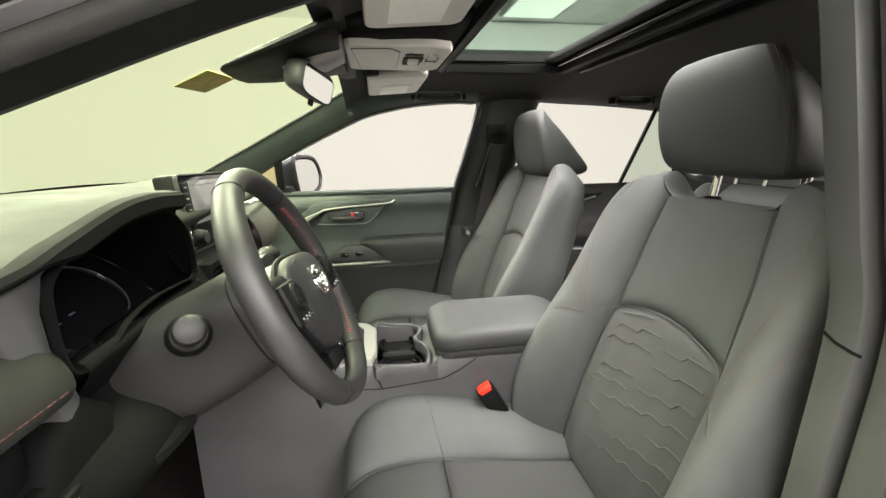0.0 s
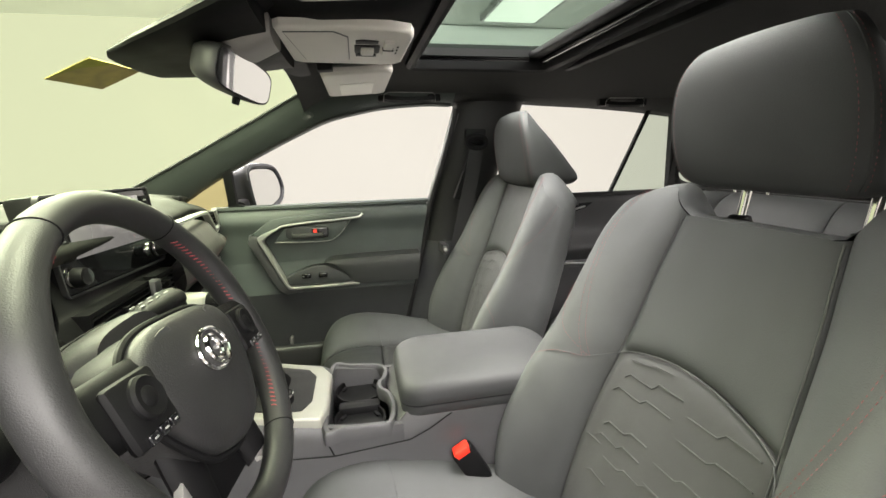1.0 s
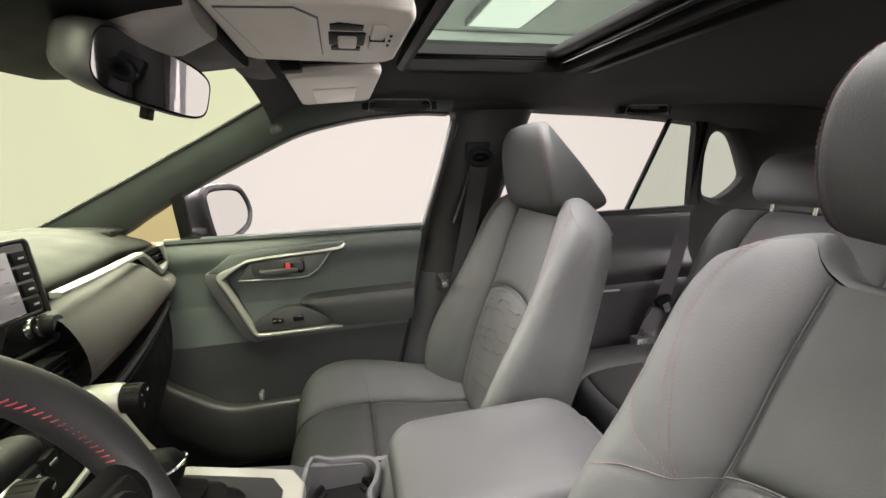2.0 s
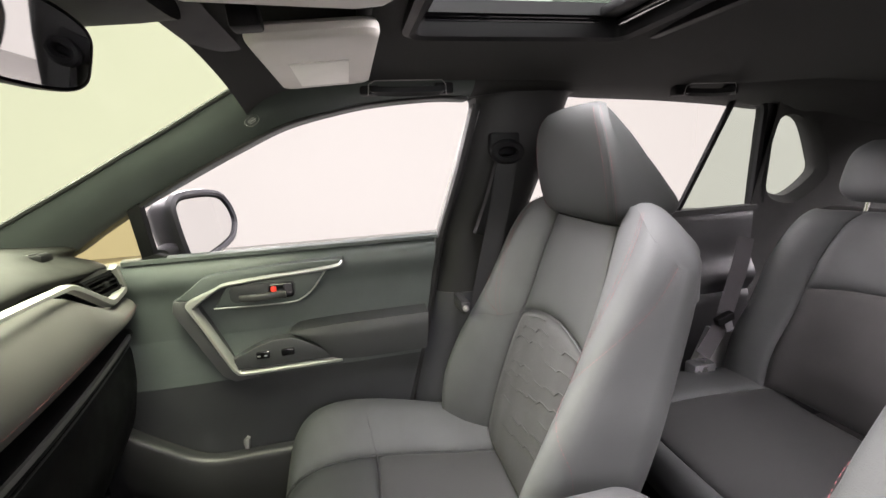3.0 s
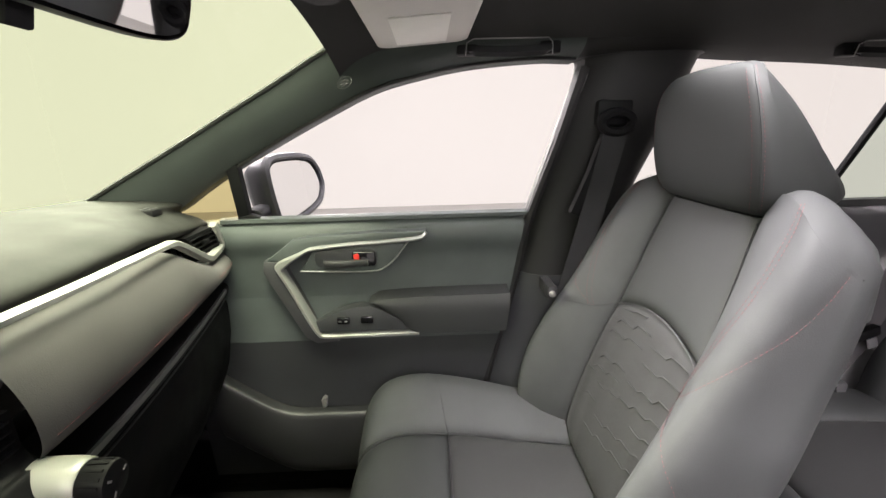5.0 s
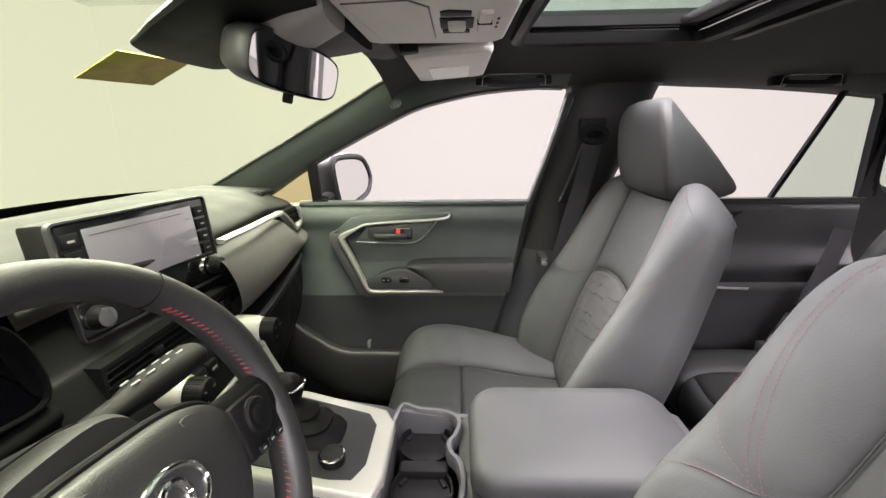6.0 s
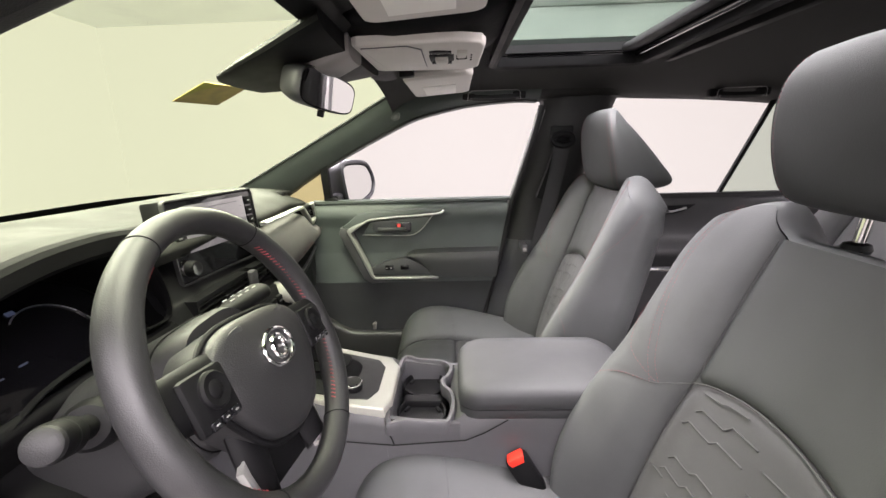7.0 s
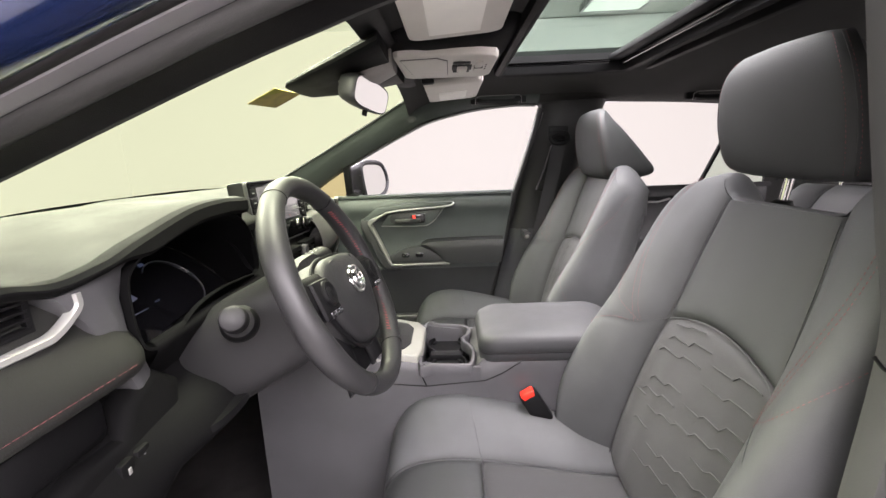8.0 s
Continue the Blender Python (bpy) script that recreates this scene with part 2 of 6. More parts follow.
def rbox(x0, x1, y0, y1, z0, z1, r=0.004, seg=2, bm=None, m=None):
    bm2 = bmesh.new()
    bmesh.ops.create_cube(bm2, size=1)
    for v in bm2.verts:
        v.co = Vector(((x0 + x1) / 2 + v.co.x * (x1 - x0), (y0 + y1) / 2 + v.co.y * (y1 - y0), (z0 + z1) / 2 + v.co.z * (z1 - z0)))
    if r:
        bevel(bm2, r, seg)
    if m is not None:
        bmesh.ops.transform(bm2, matrix=m, verts=bm2.verts)
    if bm is None:
        return bm2
    tmp = bpy.data.meshes.new("tmp")
    bm2.to_mesh(tmp)
    bm2.free()
    bm.from_mesh(tmp)
    bpy.data.meshes.remove(tmp)
    return bm


def plate(outline, put, d0, d1, r=0.002, seg=2):
    """A plate from an outline (a, b) and two depths; put(a, b, d) gives the place. The d1 side has rounded edges."""
    bm = bmesh.new()
    lo = [bm.verts.new(tuple(put(a, b, d0))) for a, b in outline]
    hi = [bm.verts.new(tuple(put(a, b, d1))) for a, b in outline]
    n = len(outline)
    bm.faces.new(lo[::-1])
    top = bm.faces.new(hi)
    for i in range(n):
        k = (i + 1) % n
        bm.faces.new((lo[i], lo[k], hi[k], hi[i]))
    bmesh.ops.recalc_face_normals(bm, faces=bm.faces)
    if r:
        bevel(bm, r, seg, top.edges)
    return bm


def lathe(profile, seg=32, m=None):
    """A turned body round z from (radius, height)."""
    bm = bmesh.new()
    rings = [[(max(r, 1e-5) * math.cos(2 * math.pi * k / seg), max(r, 1e-5) * math.sin(2 * math.pi * k / seg), h) for k in range(seg)] for r, h in profile]
    loft(bm, rings)
    if m is not None:
        bmesh.ops.transform(bm, matrix=m, verts=bm.verts)
    return bm


def frame_at(o, right, up):
    """A matrix with x along right, y along up, z out of that plane."""
    x = Vector(right).normalized()
    y = Vector(up)
    y = (y - x * y.dot(x)).normalized()
    z = x.cross(y)
    m = Matrix((x, y, z)).transposed().to_4x4()
    m.translation = Vector(o)
    return m


def dashes(bm, path, length=0.0045, gap=0.0028, w=0.0008, lift=(0, 0, 0)):
    """A row of stitches along a path."""
    path = [Vector(tuple(p)) + Vector(lift) for p in path]
    step, need = length + gap, 0.0
    for a, b in zip(path, path[1:]):
        d = (b - a).length
        if d < 1e-7:
            continue
        t = need
        while t + length * 0.5 < d:
            p = a + (b - a) * (t / d)
            q = a + (b - a) * (min(t + length, d) / d)
            mid = (p + q) / 2
            tube(bm, [p, mid, q], lambda s: w * (0.5 + 2 * s * (1 - s)), seg=5)
            t += step
        need = t - d


def superellipse(a, b, n, seg):
    out = []
    for k in range(seg):
        t = 2 * math.pi * k / seg
        c, s = math.cos(t), math.sin(t)
        out.append((a * math.copysign(abs(c) ** (2 / n), c), b * math.copysign(abs(s) ** (2 / n), s)))
    return out

# ---- the booth round the car ----
bm = rbox(-6.2, 7.2, -6.2, 7.2, -0.1, 0.0, 0)
structure("ground", bm, FLOORING, "pale painted floor of a photo booth", "floor")
# the walls glow by themselves, in place of white paint lit by lamps
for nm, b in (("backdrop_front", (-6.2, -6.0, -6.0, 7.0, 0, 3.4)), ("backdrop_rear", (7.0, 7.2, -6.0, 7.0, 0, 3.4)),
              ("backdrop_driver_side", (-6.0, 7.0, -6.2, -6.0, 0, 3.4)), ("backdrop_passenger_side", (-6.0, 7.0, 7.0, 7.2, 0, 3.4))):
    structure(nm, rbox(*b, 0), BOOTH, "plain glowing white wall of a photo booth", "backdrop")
# added block that keeps the glowing wall out of the sunroof's view
structure("ceiling_glow_mask", rbox(0.6, 7.0, 6.75, 6.99, 2.55, 3.39, 0.05), BOOTH_TOP, "pale band added to cover the glowing wall top", "ceiling")
structure("ceiling", rbox(-6.2, 7.2, -6.2, 7.2, 3.4, 3.5, 0), BOOTH_TOP, "plain pale ceiling of a photo booth", "ceiling")


def lamp_panel(x, y, sx, sy):
    t = thing("lamp_panel", "white glowing lamp panel under the booth ceiling", "lamp", (x, y, 3.3), group="booth lamp panels")
    part("diffuser", rbox(-sx / 2, sx / 2, -sy / 2, sy / 2, 0.0, 0.02, 0.005), LAMP_PANEL, t)
    bm = bmesh.new()
    sweep(bm, [(-sx / 2, -sy / 2, 0), (sx / 2, -sy / 2, 0), (sx / 2, sy / 2, 0), (-sx / 2, sy / 2, 0)], [(-0.02, -0.005), (0.02, -0.005), (0.02, 0.1), (-0.02, 0.1)], (0, 0, 1), closed=True)
    part("frame", bm, STEEL, t)


for lx, ly in ((2.7, 5.6), (0.2, 5.6), (2.7, 2.0), (0.2, 2.0), (0.2, -2.4), (-2.6, 2.0), (-2.6, -2.4), (2.7, -2.4)):
    lamp_panel(lx, ly, 0.9, 1.3)

# ---- shell of the car: floor, sides, roof ----
structure("floor", rbox(-0.95, 2.3, -0.70, 0.70, 0.28, 0.33, 0.01), CARPET, "black carpeted floor of the car", "floor")
structure("firewall", rbox(-0.95, -0.85, -0.70, 0.72, 0.33, 1.04, 0.01), CARPET, "black carpeted bulkhead behind the pedals", "wall")
structure("tail_wall", rbox(2.25, 2.33, -0.72, 0.72, 0.33, 1.02, 0.01), CLOTH, "plain dark wall closing the cargo area", "wall")
structure("sill_passenger", rbox(-0.85, 2.25, 0.66, 0.78, 0.28, 0.50, 0.01), BLACK, "black plastic door sill", "sill")
structure("sill_driver", rbox(-0.85, 0.50, -0.80, -0.66, 0.28, 0.48, 0.012), BLACK, "black plastic door sill", "sill")
structure("side_rear_driver", rbox(0.72, 2.25, -0.82, -0.72, 0.28, 1.05, 0.02), BLACK, "plain closed rear side of the car", "wall")
structure("wing_passenger", rbox(-0.95, -0.42, 0.70, 0.80, 0.30, 1.04, 0.02), BLACK, "dark inner wing beside the footwell", "wall")
structure("wing_driver", rbox(-0.95, -0.30, -0.82, -0.735, 0.30, 1.04, 0.02), PAINT, "deep blue painted front wing", "wall")


def liner_z(x, y):
    z = 1.464 - 0.06 * (abs(y) / 0.56) ** 3
    z -= 0.045 * math.exp(-max(0.0, x - 0.0) / 0.055)
    if x > 1.3:
        z -= 0.09 * ((x - 1.3) / 0.95) ** 2
    return z


HX0, HX1, HY = 0.285, 0.668, 0.375     # the roof opening
xs = sorted(set([0.0, 0.02, 0.04, 0.07, 0.1, 0.15, 0.2, 0.25, HX0, HX1] + [0.75 + 0.1 * k for k in range(15)] + [0.36, 0.45, 0.55]))
ys = sorted(set([-0.58 + 0.029 * k for k in range(41)] + [-HY, HY]))
bm = bmesh.new()
vs = {}
for i, x in enumerate(xs):
    for j, y in enumerate(ys):
        vs[i, j] = bm.verts.new((x, y, liner_z(x, y)))
for i in range(len(xs) - 1):
    for j in range(len(ys) - 1):
        cx, cy = (xs[i] + xs[i + 1]) / 2, (ys[j] + ys[j + 1]) / 2
        if HX0 < cx < HX1 and abs(cy) < HY:
            continue
        bm.faces.new((vs[i, j], vs[i + 1, j], vs[i + 1, j + 1], vs[i, j + 1]))
geo = bmesh.ops.extrude_face_region(bm, geom=list(bm.faces))
for v in geo["geom"]:
    if isinstance(v, bmesh.types.BMVert):
        v.co.z += 0.012
structure("ceiling_headliner", bm, CLOTH, "black cloth headliner with a roof opening", "headliner")
# outer roof skin, four strips round the opening
for k, (x0, x1, y0, y1) in enumerate(((-0.02, HX0 - 0.077, -0.6, 0.6), (HX1 + 0.077, 2.3, -0.6, 0.6), (HX0 - 0.077, HX1 + 0.077, HY + 0.077, 0.6), (HX0 - 0.077, HX1 + 0.077, -0.6, -HY - 0.077))):
    structure("roof_skin", rbox(x0, x1, y0, y1, 1.497, 1.517, 0.004), PAINT, "deep blue painted roof panel", "roof")

for x0, x1, y0, y1 in ((HX0 - 0.075, HX0 - 0.055, -HY - 0.075, HY + 0.075), (HX1 + 0.055, HX1 + 0.075, -HY - 0.075, HY + 0.075), (HX0 - 0.055, HX1 + 0.055, HY + 0.055, HY + 0.075), (HX0 - 0.055, HX1 + 0.055, -HY - 0.075, -HY - 0.055)):
    structure("roof_tray", rbox(x0, x1, y0, y1, 1.445, 1.5185, 0.002), BLACK, "black wall of the sunroof tray", "roof")

# ---- sunroof ----
sun = thing("sunroof", "smoked glass sunroof in a black frame", "sunroof", (0.47, 0, 1.46))


def round_rect(x0, x1, y0, y1, r, n=5):
    out = []
    for cx, cy, a0 in ((x1 - r, y1 - r, 0), (x0 + r, y1 - r, 90), (x0 + r, y0 + r, 180), (x1 - r, y0 + r, 270)):
        for k in range(n + 1):
            a = radians(a0 + 90 * k / n)
            out.append((cx + r * math.cos(a), cy + r * math.sin(a)))
    return out


def off(p):
    return [(x - 0.47, y, z - 1.46) for x, y, z in p]


bm = bmesh.new()
sweep(bm, off([(x, y, 1.455) for x, y in round_rect(HX0 + 0.002, HX1 - 0.002, -HY + 0.002, HY - 0.002, 0.03)]),
      [(0.010, -0.014), (0.0, -0.018), (-0.010, -0.014), (-0.014, 0.0), (-0.014, 0.012), (-0.03, 0.014), (-0.03, 0.032), (0.010, 0.032)][::-1], (0, 0, 1), closed=True)
part("frame", bm, BLACK, sun, "black frame")
for k in range(4):
    bm = bmesh.new()
    yy = HY - 0.012 - 0.004 * k
    tube(bm, off([(HX0 + 0.03, yy, 1.458 + 0.005 * k), (HX1 - 0.06, yy, 1.458 + 0.005 * k)]), 0.0022, 6)
    part("rail_rib", bm, GLOSS if k else STEEL, sun)
part("shade", rbox(0.602 - 0.47, HX1 - 0.02 - 0.47, -HY + 0.03, HY - 0.03, 0.006, 0.022, 0.004), BLACK, sun, "black sunshade pushed back")
bm = bmesh.new()
tube(bm, off([(0.64, -HY + 0.03, 1.462), (0.64, HY - 0.03, 1.462)]), 0.008, 10)
part("shade_pull", bm, GLOSS, sun)
g = part("glass_panel", rbox(HX0 - 0.07 - 0.47, HX1 + 0.07 - 0.47, -HY - 0.07, HY + 0.07, 0.029, 0.034, 0.001), ROOF_GLASS, sun, "smoked glass")
g.visible_shadow = False

# ---- side frame, passenger side: pillar trim, roof rail ----
TOPEDGE = [(-0.60, 0.665, 1.02), (-0.42, 0.655, 1.088), (-0.34, 0.648, 1.135), (-0.267, 0.638, 1.178), (-0.235, 0.634, 1.195), (-0.149, 0.625, 1.238), (-0.043, 0.615, 1.289), (0.058, 0.606, 1.333),
           (0.154, 0.600, 1.357), (0.249, 0.597, 1.373), (0.373, 0.596, 1.382), (0.45, 0.596, 1.380)]
INEDGE = [(-0.66, 0.575, 1.06), (-0.50, 0.57, 1.143), (-0.41, 0.568, 1.19), (-0.31, 0.566, 1.242), (-0.21, 0.564, 1.296), (-0.13, 0.562, 1.338), (-0.06, 0.558, 1.376), (-0.003, 0.553, 1.405),
          (0.12, 0.545, 1.414), (0.25, 0.54, 1.418), (0.37, 0.54, 1.42), (0.45, 0.54, 1.42)]


def strip(lower, upper, bulge, back, n=6, side=1):
    """A rounded trim strip between two rails, with a return to a back edge."""
    lo, up = spline(lower, n), spline(upper, n)
    rows = []
    for a, b in zip(lo, up):
        a, b = Vector(tuple(a)), Vector(tuple(b))
        row = [a + Vector((0, back * side, -0.002)), a + Vector((0, 0.3 * back * side, -0.001))]
        for k in range(9):
            t = k / 8
            p = a.lerp(b, t)
            p += Vector((0, -bulge * side * math.sin(math.pi * t), -0.25 * bulge * math.sin(math.pi * t)))
            row.append(p)
        row += [b + Vector((-0.004, 0.3 * back * side, 0.004)), b + Vector((-0.006, back * side, 0.010))]
        rows.append(row)
    bm = bmesh.new()
    loft(bm, rows)
    return bm


structure("pillar_front_passenger", strip(TOPEDGE, INEDGE, 0.012, 0.05), PILLAR, "windscreen pillar trim, coloured dark for its shaded side and roof rail", "pillar")
bm = bmesh.new()
tube(bm, spline([(p[0], p[1] - 0.001, p[2] + 0.001) for p in INEDGE[:8]], 4), 0.0045, 6)
structure("trim_windscreen_edge", bm, RUBBER, "thin black windscreen edge band", "trim")
# airbag marking on the pillar
mk = thing("pillar_badge", "small round moulded marking on the pillar", "badge", (0.013, 0.5425, 1.342))
bm = bmesh.new()
fm = frame_at((0, 0, 0), (0.88, 0.0, 0.47), (-0.3, 0.35, 0.9))
tube(bm, [fm @ Vector((0.014 * math.cos(a), 0.010 * math.sin(a), 0)) for a in [2 * math.pi * k / 20 for k in range(20)]], 0.0008, 5, closed=True)
part("ring", bm, PLASTIC, mk)
for k in (-1, 0, 1):
    part("bar", rbox(-0.008 + 0.002 * abs(k), 0.008 - 0.002 * abs(k), 0.004 * k - 0.001, 0.004 * k + 0.001, -0.0008, 0.0008, 0, m=fm), PLASTIC, mk)

# rear roof rail over the back door
RL = [(0.44, 0.597, 1.384), (0.55, 0.600, 1.384), (0.62, 0.606, 1.386), (0.70, 0.615, 1.390), (0.80, 0.64, 1.388), (1.0, 0.655, 1.38), (1.2, 0.662, 1.365), (1.32, 0.668, 1.352), (1.45, 0.675, 1.34), (1.7, 0.68, 1.29), (2.24, 0.68, 1.2)]
RU = [(0.44, 0.54, 1.42), (0.55, 0.54, 1.42), (0.62, 0.54, 1.42), (0.70, 0.545, 1.42), (0.80, 0.55, 1.418), (1.0, 0.555, 1.415), (1.2, 0.56, 1.41), (1.32, 0.56, 1.405), (1.45, 0.56, 1.40), (1.7, 0.56, 1.38), (2.24, 0.56, 1.30)]
structure("rail_rear_passenger", strip(RL, RU, 0.012, 0.05), CLOTH, "black cloth roof rail over the rear door", "rail")
# middle pillar
BL = [(0.45, 0.597, 1.385), (0.466, 0.600, 1.365), (0.430, 0.628, 1.22), (0.384, 0.662, 1.06), (0.350, 0.665, 0.90), (0.28, 0.66, 0.62), (0.24, 0.66, 0.34)]
BU = [(0.70, 0.597, 1.388), (0.685, 0.600, 1.372), (0.652, 0.618, 1.26), (0.595, 0.655, 1.08), (0.575, 0.66, 0.90), (0.58, 0.66, 0.62), (0.60, 0.66, 0.34)]
lo, up = spline(BL, 6), spline(BU, 6)
bm = bmesh.new()
rows = []
for a, b in zip(lo, up):
    a, b = Vector(tuple(a)), Vector(tuple(b))
    row = [a + Vector((0, 0.06, 0))]
    for k in range(11):
        t = k / 10
        row.append(a.lerp(b, t) + Vector((0, -0.045 * min(1, 4 * t, 4 * (1 - t)) ** 0.6, 0)))
    row.append(b + Vector((0, 0.06, 0)))
    rows.append(row)
# the foot is split off and coloured lighter to imitate light falling there
cut = min(range(len(rows)), key=lambda k: abs(rows[k][0][2] - 0.93))
loft(bm, rows[:cut + 1])
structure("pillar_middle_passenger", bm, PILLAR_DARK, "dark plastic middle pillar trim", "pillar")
bm = bmesh.new()
loft(bm, [[p + Vector((0, -0.002, 0)) for p in r] for r in rows[cut:]])
structure("pillar_foot_passenger", bm, DOOR_LOWER, "lower pillar trim, coloured lighter for the light on it", "pillar")
bm = bmesh.new()
sweep(bm, spline([(x - 0.004, y - 0.012, z) for x, y, z in BL[1:]], 6), [(-0.011, -0.01), (-0.008, 0.008), (0.0, 0.012), (0.008, 0.008), (0.011, -0.01)], (0, -1, 0))
structure("trim_door_seal", bm, RUBBER, "black rubber door seal along the pillar", "seal")

# ---- windscreen ----
bm = bmesh.new()
WS = [(0.035, 1.432), (-0.06, 1.408), (-0.22, 1.352), (-0.42, 1.268), (-0.62, 1.165), (-0.85, 1.035)]
rows = []
for x, z in spline(WS, 4):
    drop = smooth_at([-0.85, -0.66, -0.50, -0.31, -0.13, -0.06, 0.035], [0.115, 0.108, 0.104, 0.088, 0.056, 0.036, 0.024], x)
    rows.append([(x + 0.02 * (abs(t) ** 2.2), 0.66 * t, z - drop * abs(t) ** 2.2) for t in [k / 10 - 1 for k in range(21)]])
grid(bm, rows)
structure("window_windscreen", bm, WINDSHIELD_GLASS, "large green-tinted windscreen glass", "windscreen")
# dark printed band along the foot of the glass
bm = bmesh.new()


def glass_z(x, y):
    drop = smooth_at([-0.85, -0.66, -0.50, -0.31, -0.13, -0.06, 0.035], [0.115, 0.108, 0.104, 0.088, 0.056, 0.036, 0.024], x)
    return float(np.interp(x, [-0.85, -0.62, -0.42, -0.22], [1.035, 1.165, 1.268, 1.352])) - drop * abs(y / 0.66) ** 2.2


grid(bm, [[(-0.634 + 0.33 * y * y - d, y, glass_z(-0.634 + 0.33 * y * y - d, y) - 0.005) for y in np.linspace(-0.62, 0.62, 33)] for d in (0.0, 0.03, 0.07, 0.12, 0.18)])
structure("trim_windscreen_foot", bm, BLACK, "black printed band along the windscreen foot", "trim")
# dark printed band behind the mirror
bm = bmesh.new()
grid(bm, [[(x - 0.004, y, z - 0.006) for y in np.linspace(-0.58, 0.58, 25)] for x, z in spline([(0.05, 1.432), (0.03, 1.425), (0.004, 1.417)], 3)])
structure("trim_windscreen_header", bm, BLACK, "black printed band along the windscreen top", "trim")

# ---- driver side pillars round the open doorway ----
DL = [(-0.62, -0.575, 1.075), (-0.45, -0.572, 1.143), (-0.267, -0.57, 1.213), (-0.154, -0.57, 1.256), (-0.048, -0.57, 1.296), (0.031, -0.57, 1.323), (0.12, -0.565, 1.352), (0.25, -0.56, 1.375), (0.42, -0.56, 1.385)]
DU = [(-0.62, -0.55, 1.13), (-0.45, -0.548, 1.198), (-0.267, -0.545, 1.275), (-0.154, -0.545, 1.325), (-0.048, -0.54, 1.378), (0.031, -0.54, 1.41), (0.12, -0.54, 1.418), (0.25, -0.54, 1.42), (0.42, -0.54, 1.42)]
# same cloth trim, given the darker tone because this side is in shade
structure("pillar_front_driver", strip(DL, DU, 0.012, 0.012, side=-1), PILLAR_DARK, "windscreen pillar trim, coloured dark for its shaded side", "pillar")
for nm, dy, dz, r, mat, lab in (("trim_driver_seal", -0.030, 0.031, 0.0165, DOORWAY, "dark grey rubber seal of the driver doorway"),
                                ("trim_driver_inner_frame", -0.050, 0.034, 0.009, RUBBER, "black inner frame of the doorway"),
                                                                ("trim_driver_outer_seal", -0.083, 0.030, 0.009, RUBBER, "black rubber outer seal strip"),
                                ("body_pillar_driver", -0.137, 0.040, 0.038, PAINT, "deep blue painted outer windscreen pillar")):
    bm = bmesh.new()
    tube(bm, spline([(x, y + dy, z + dz) for x, y, z in DL], 5), r, 12)
    structure(nm, bm, mat, lab, "trim")
bm = bmesh.new()
sweep(bm, spline([(x, y - 0.066, z + 0.024) for x, y, z in DL], 5), [(-0.012, 0.012), (-0.0125, 0.002), (-0.010, -0.003), (-0.006, -0.004), (0.009, -0.002), (0.011, 0.002), (0.011, 0.012)], (0, 0, 1))
structure("trim_driver_frame", bm, FRAME_PAINT, "grey painted metal door frame edge", "trim")
bm = bmesh.new()
sweep(bm, spline([(x, y - 0.07, z + 0.050) for x, y, z in DL], 5), [(-0.07, 0.01), (-0.07, -0.006), (0.06, -0.006), (0.06, 0.01)], (0, 0, 1))
structure("frame_roof_side_driver", bm, DOORWAY, "dark inner side of the roof frame", "frame")
DB = [(0.462, -0.575, 1.42), (0.462, -0.60, 1.34), (0.465, -0.62, 1.24), (0.475, -0.632, 1.147), (0.485, -0.64, 1.067), (0.478, -0.64, 0.917), (0.470, -0.64, 0.80), (0.46, -0.64, 0.5)]
bm = bmesh.new()
rows = []
for p in spline(DB, 5):
    x, y, z = p
    x -= 0.006
    rows.append([(x + dx, y + dy, z) for dx, dy in ((0.012, 0.016), (-0.003, 0.010), (-0.007, -0.004), (-0.005, -0.018), (0.000, -0.022), (0.012, -0.024), (0.012, -0.031), (-0.004, -0.034), (-0.011, -0.046), (-0.009, -0.064), (0.004, -0.074), (0.28, -0.08), (0.28, 0.016))])
loft(bm, rows)
structure("pillar_middle_driver", bm, DOORWAY, "grey painted middle pillar of the driver doorway", "pillar")
bm = bmesh.new()
tube(bm, [(0.489, -0.6285, 1.052), (0.474, -0.6325, 1.050), (0.470, -0.644, 1.047), (0.472, -0.658, 1.043), (0.476, -0.662, 1.041)], 0.0016, 6)
structure("trim_pillar_joint", bm, BLACK, "dark joint across the pillar trim", "trim")
bm = bmesh.new()
tube(bm, spline([(x - 0.010, y - 0.084, z) for x, y, z in DB], 5), 0.010, 12)
structure("trim_driver_rear_seal", bm, RUBBER, "black rubber seal down the middle pillar", "seal")
bm = bmesh.new()
tube(bm, spline([(x - 0.008, y - 0.112, z) for x, y, z in DB], 5), 0.018, 12)
structure("body_pillar_rear_driver", bm, PAINT, "deep blue painted body edge of the doorway", "pillar")

# ---- front seats ----
ZB = [0.60, 0.66, 0.75, 0.85, 0.95, 1.05, 1.10, 1.14, 1.17, 1.19]
HALF = [0.215, 0.228, 0.245, 0.250, 0.243, 0.238, 0.232, 0.215, 0.185, 0.150]
BOLS = [0.085, 0.100, 0.108, 0.092, 0.066, 0.046, 0.036, 0.024, 0.012, 0.004]
XC = [0.437, 0.446, 0.468, 0.497, 0.530, 0.560, 0.575, 0.588, 0.602, 0.622]
SEAM = [0.146, 0.145, 0.141, 0.134, 0.122, 0.113, 0.106, 0.101, 0.097, 0.092]


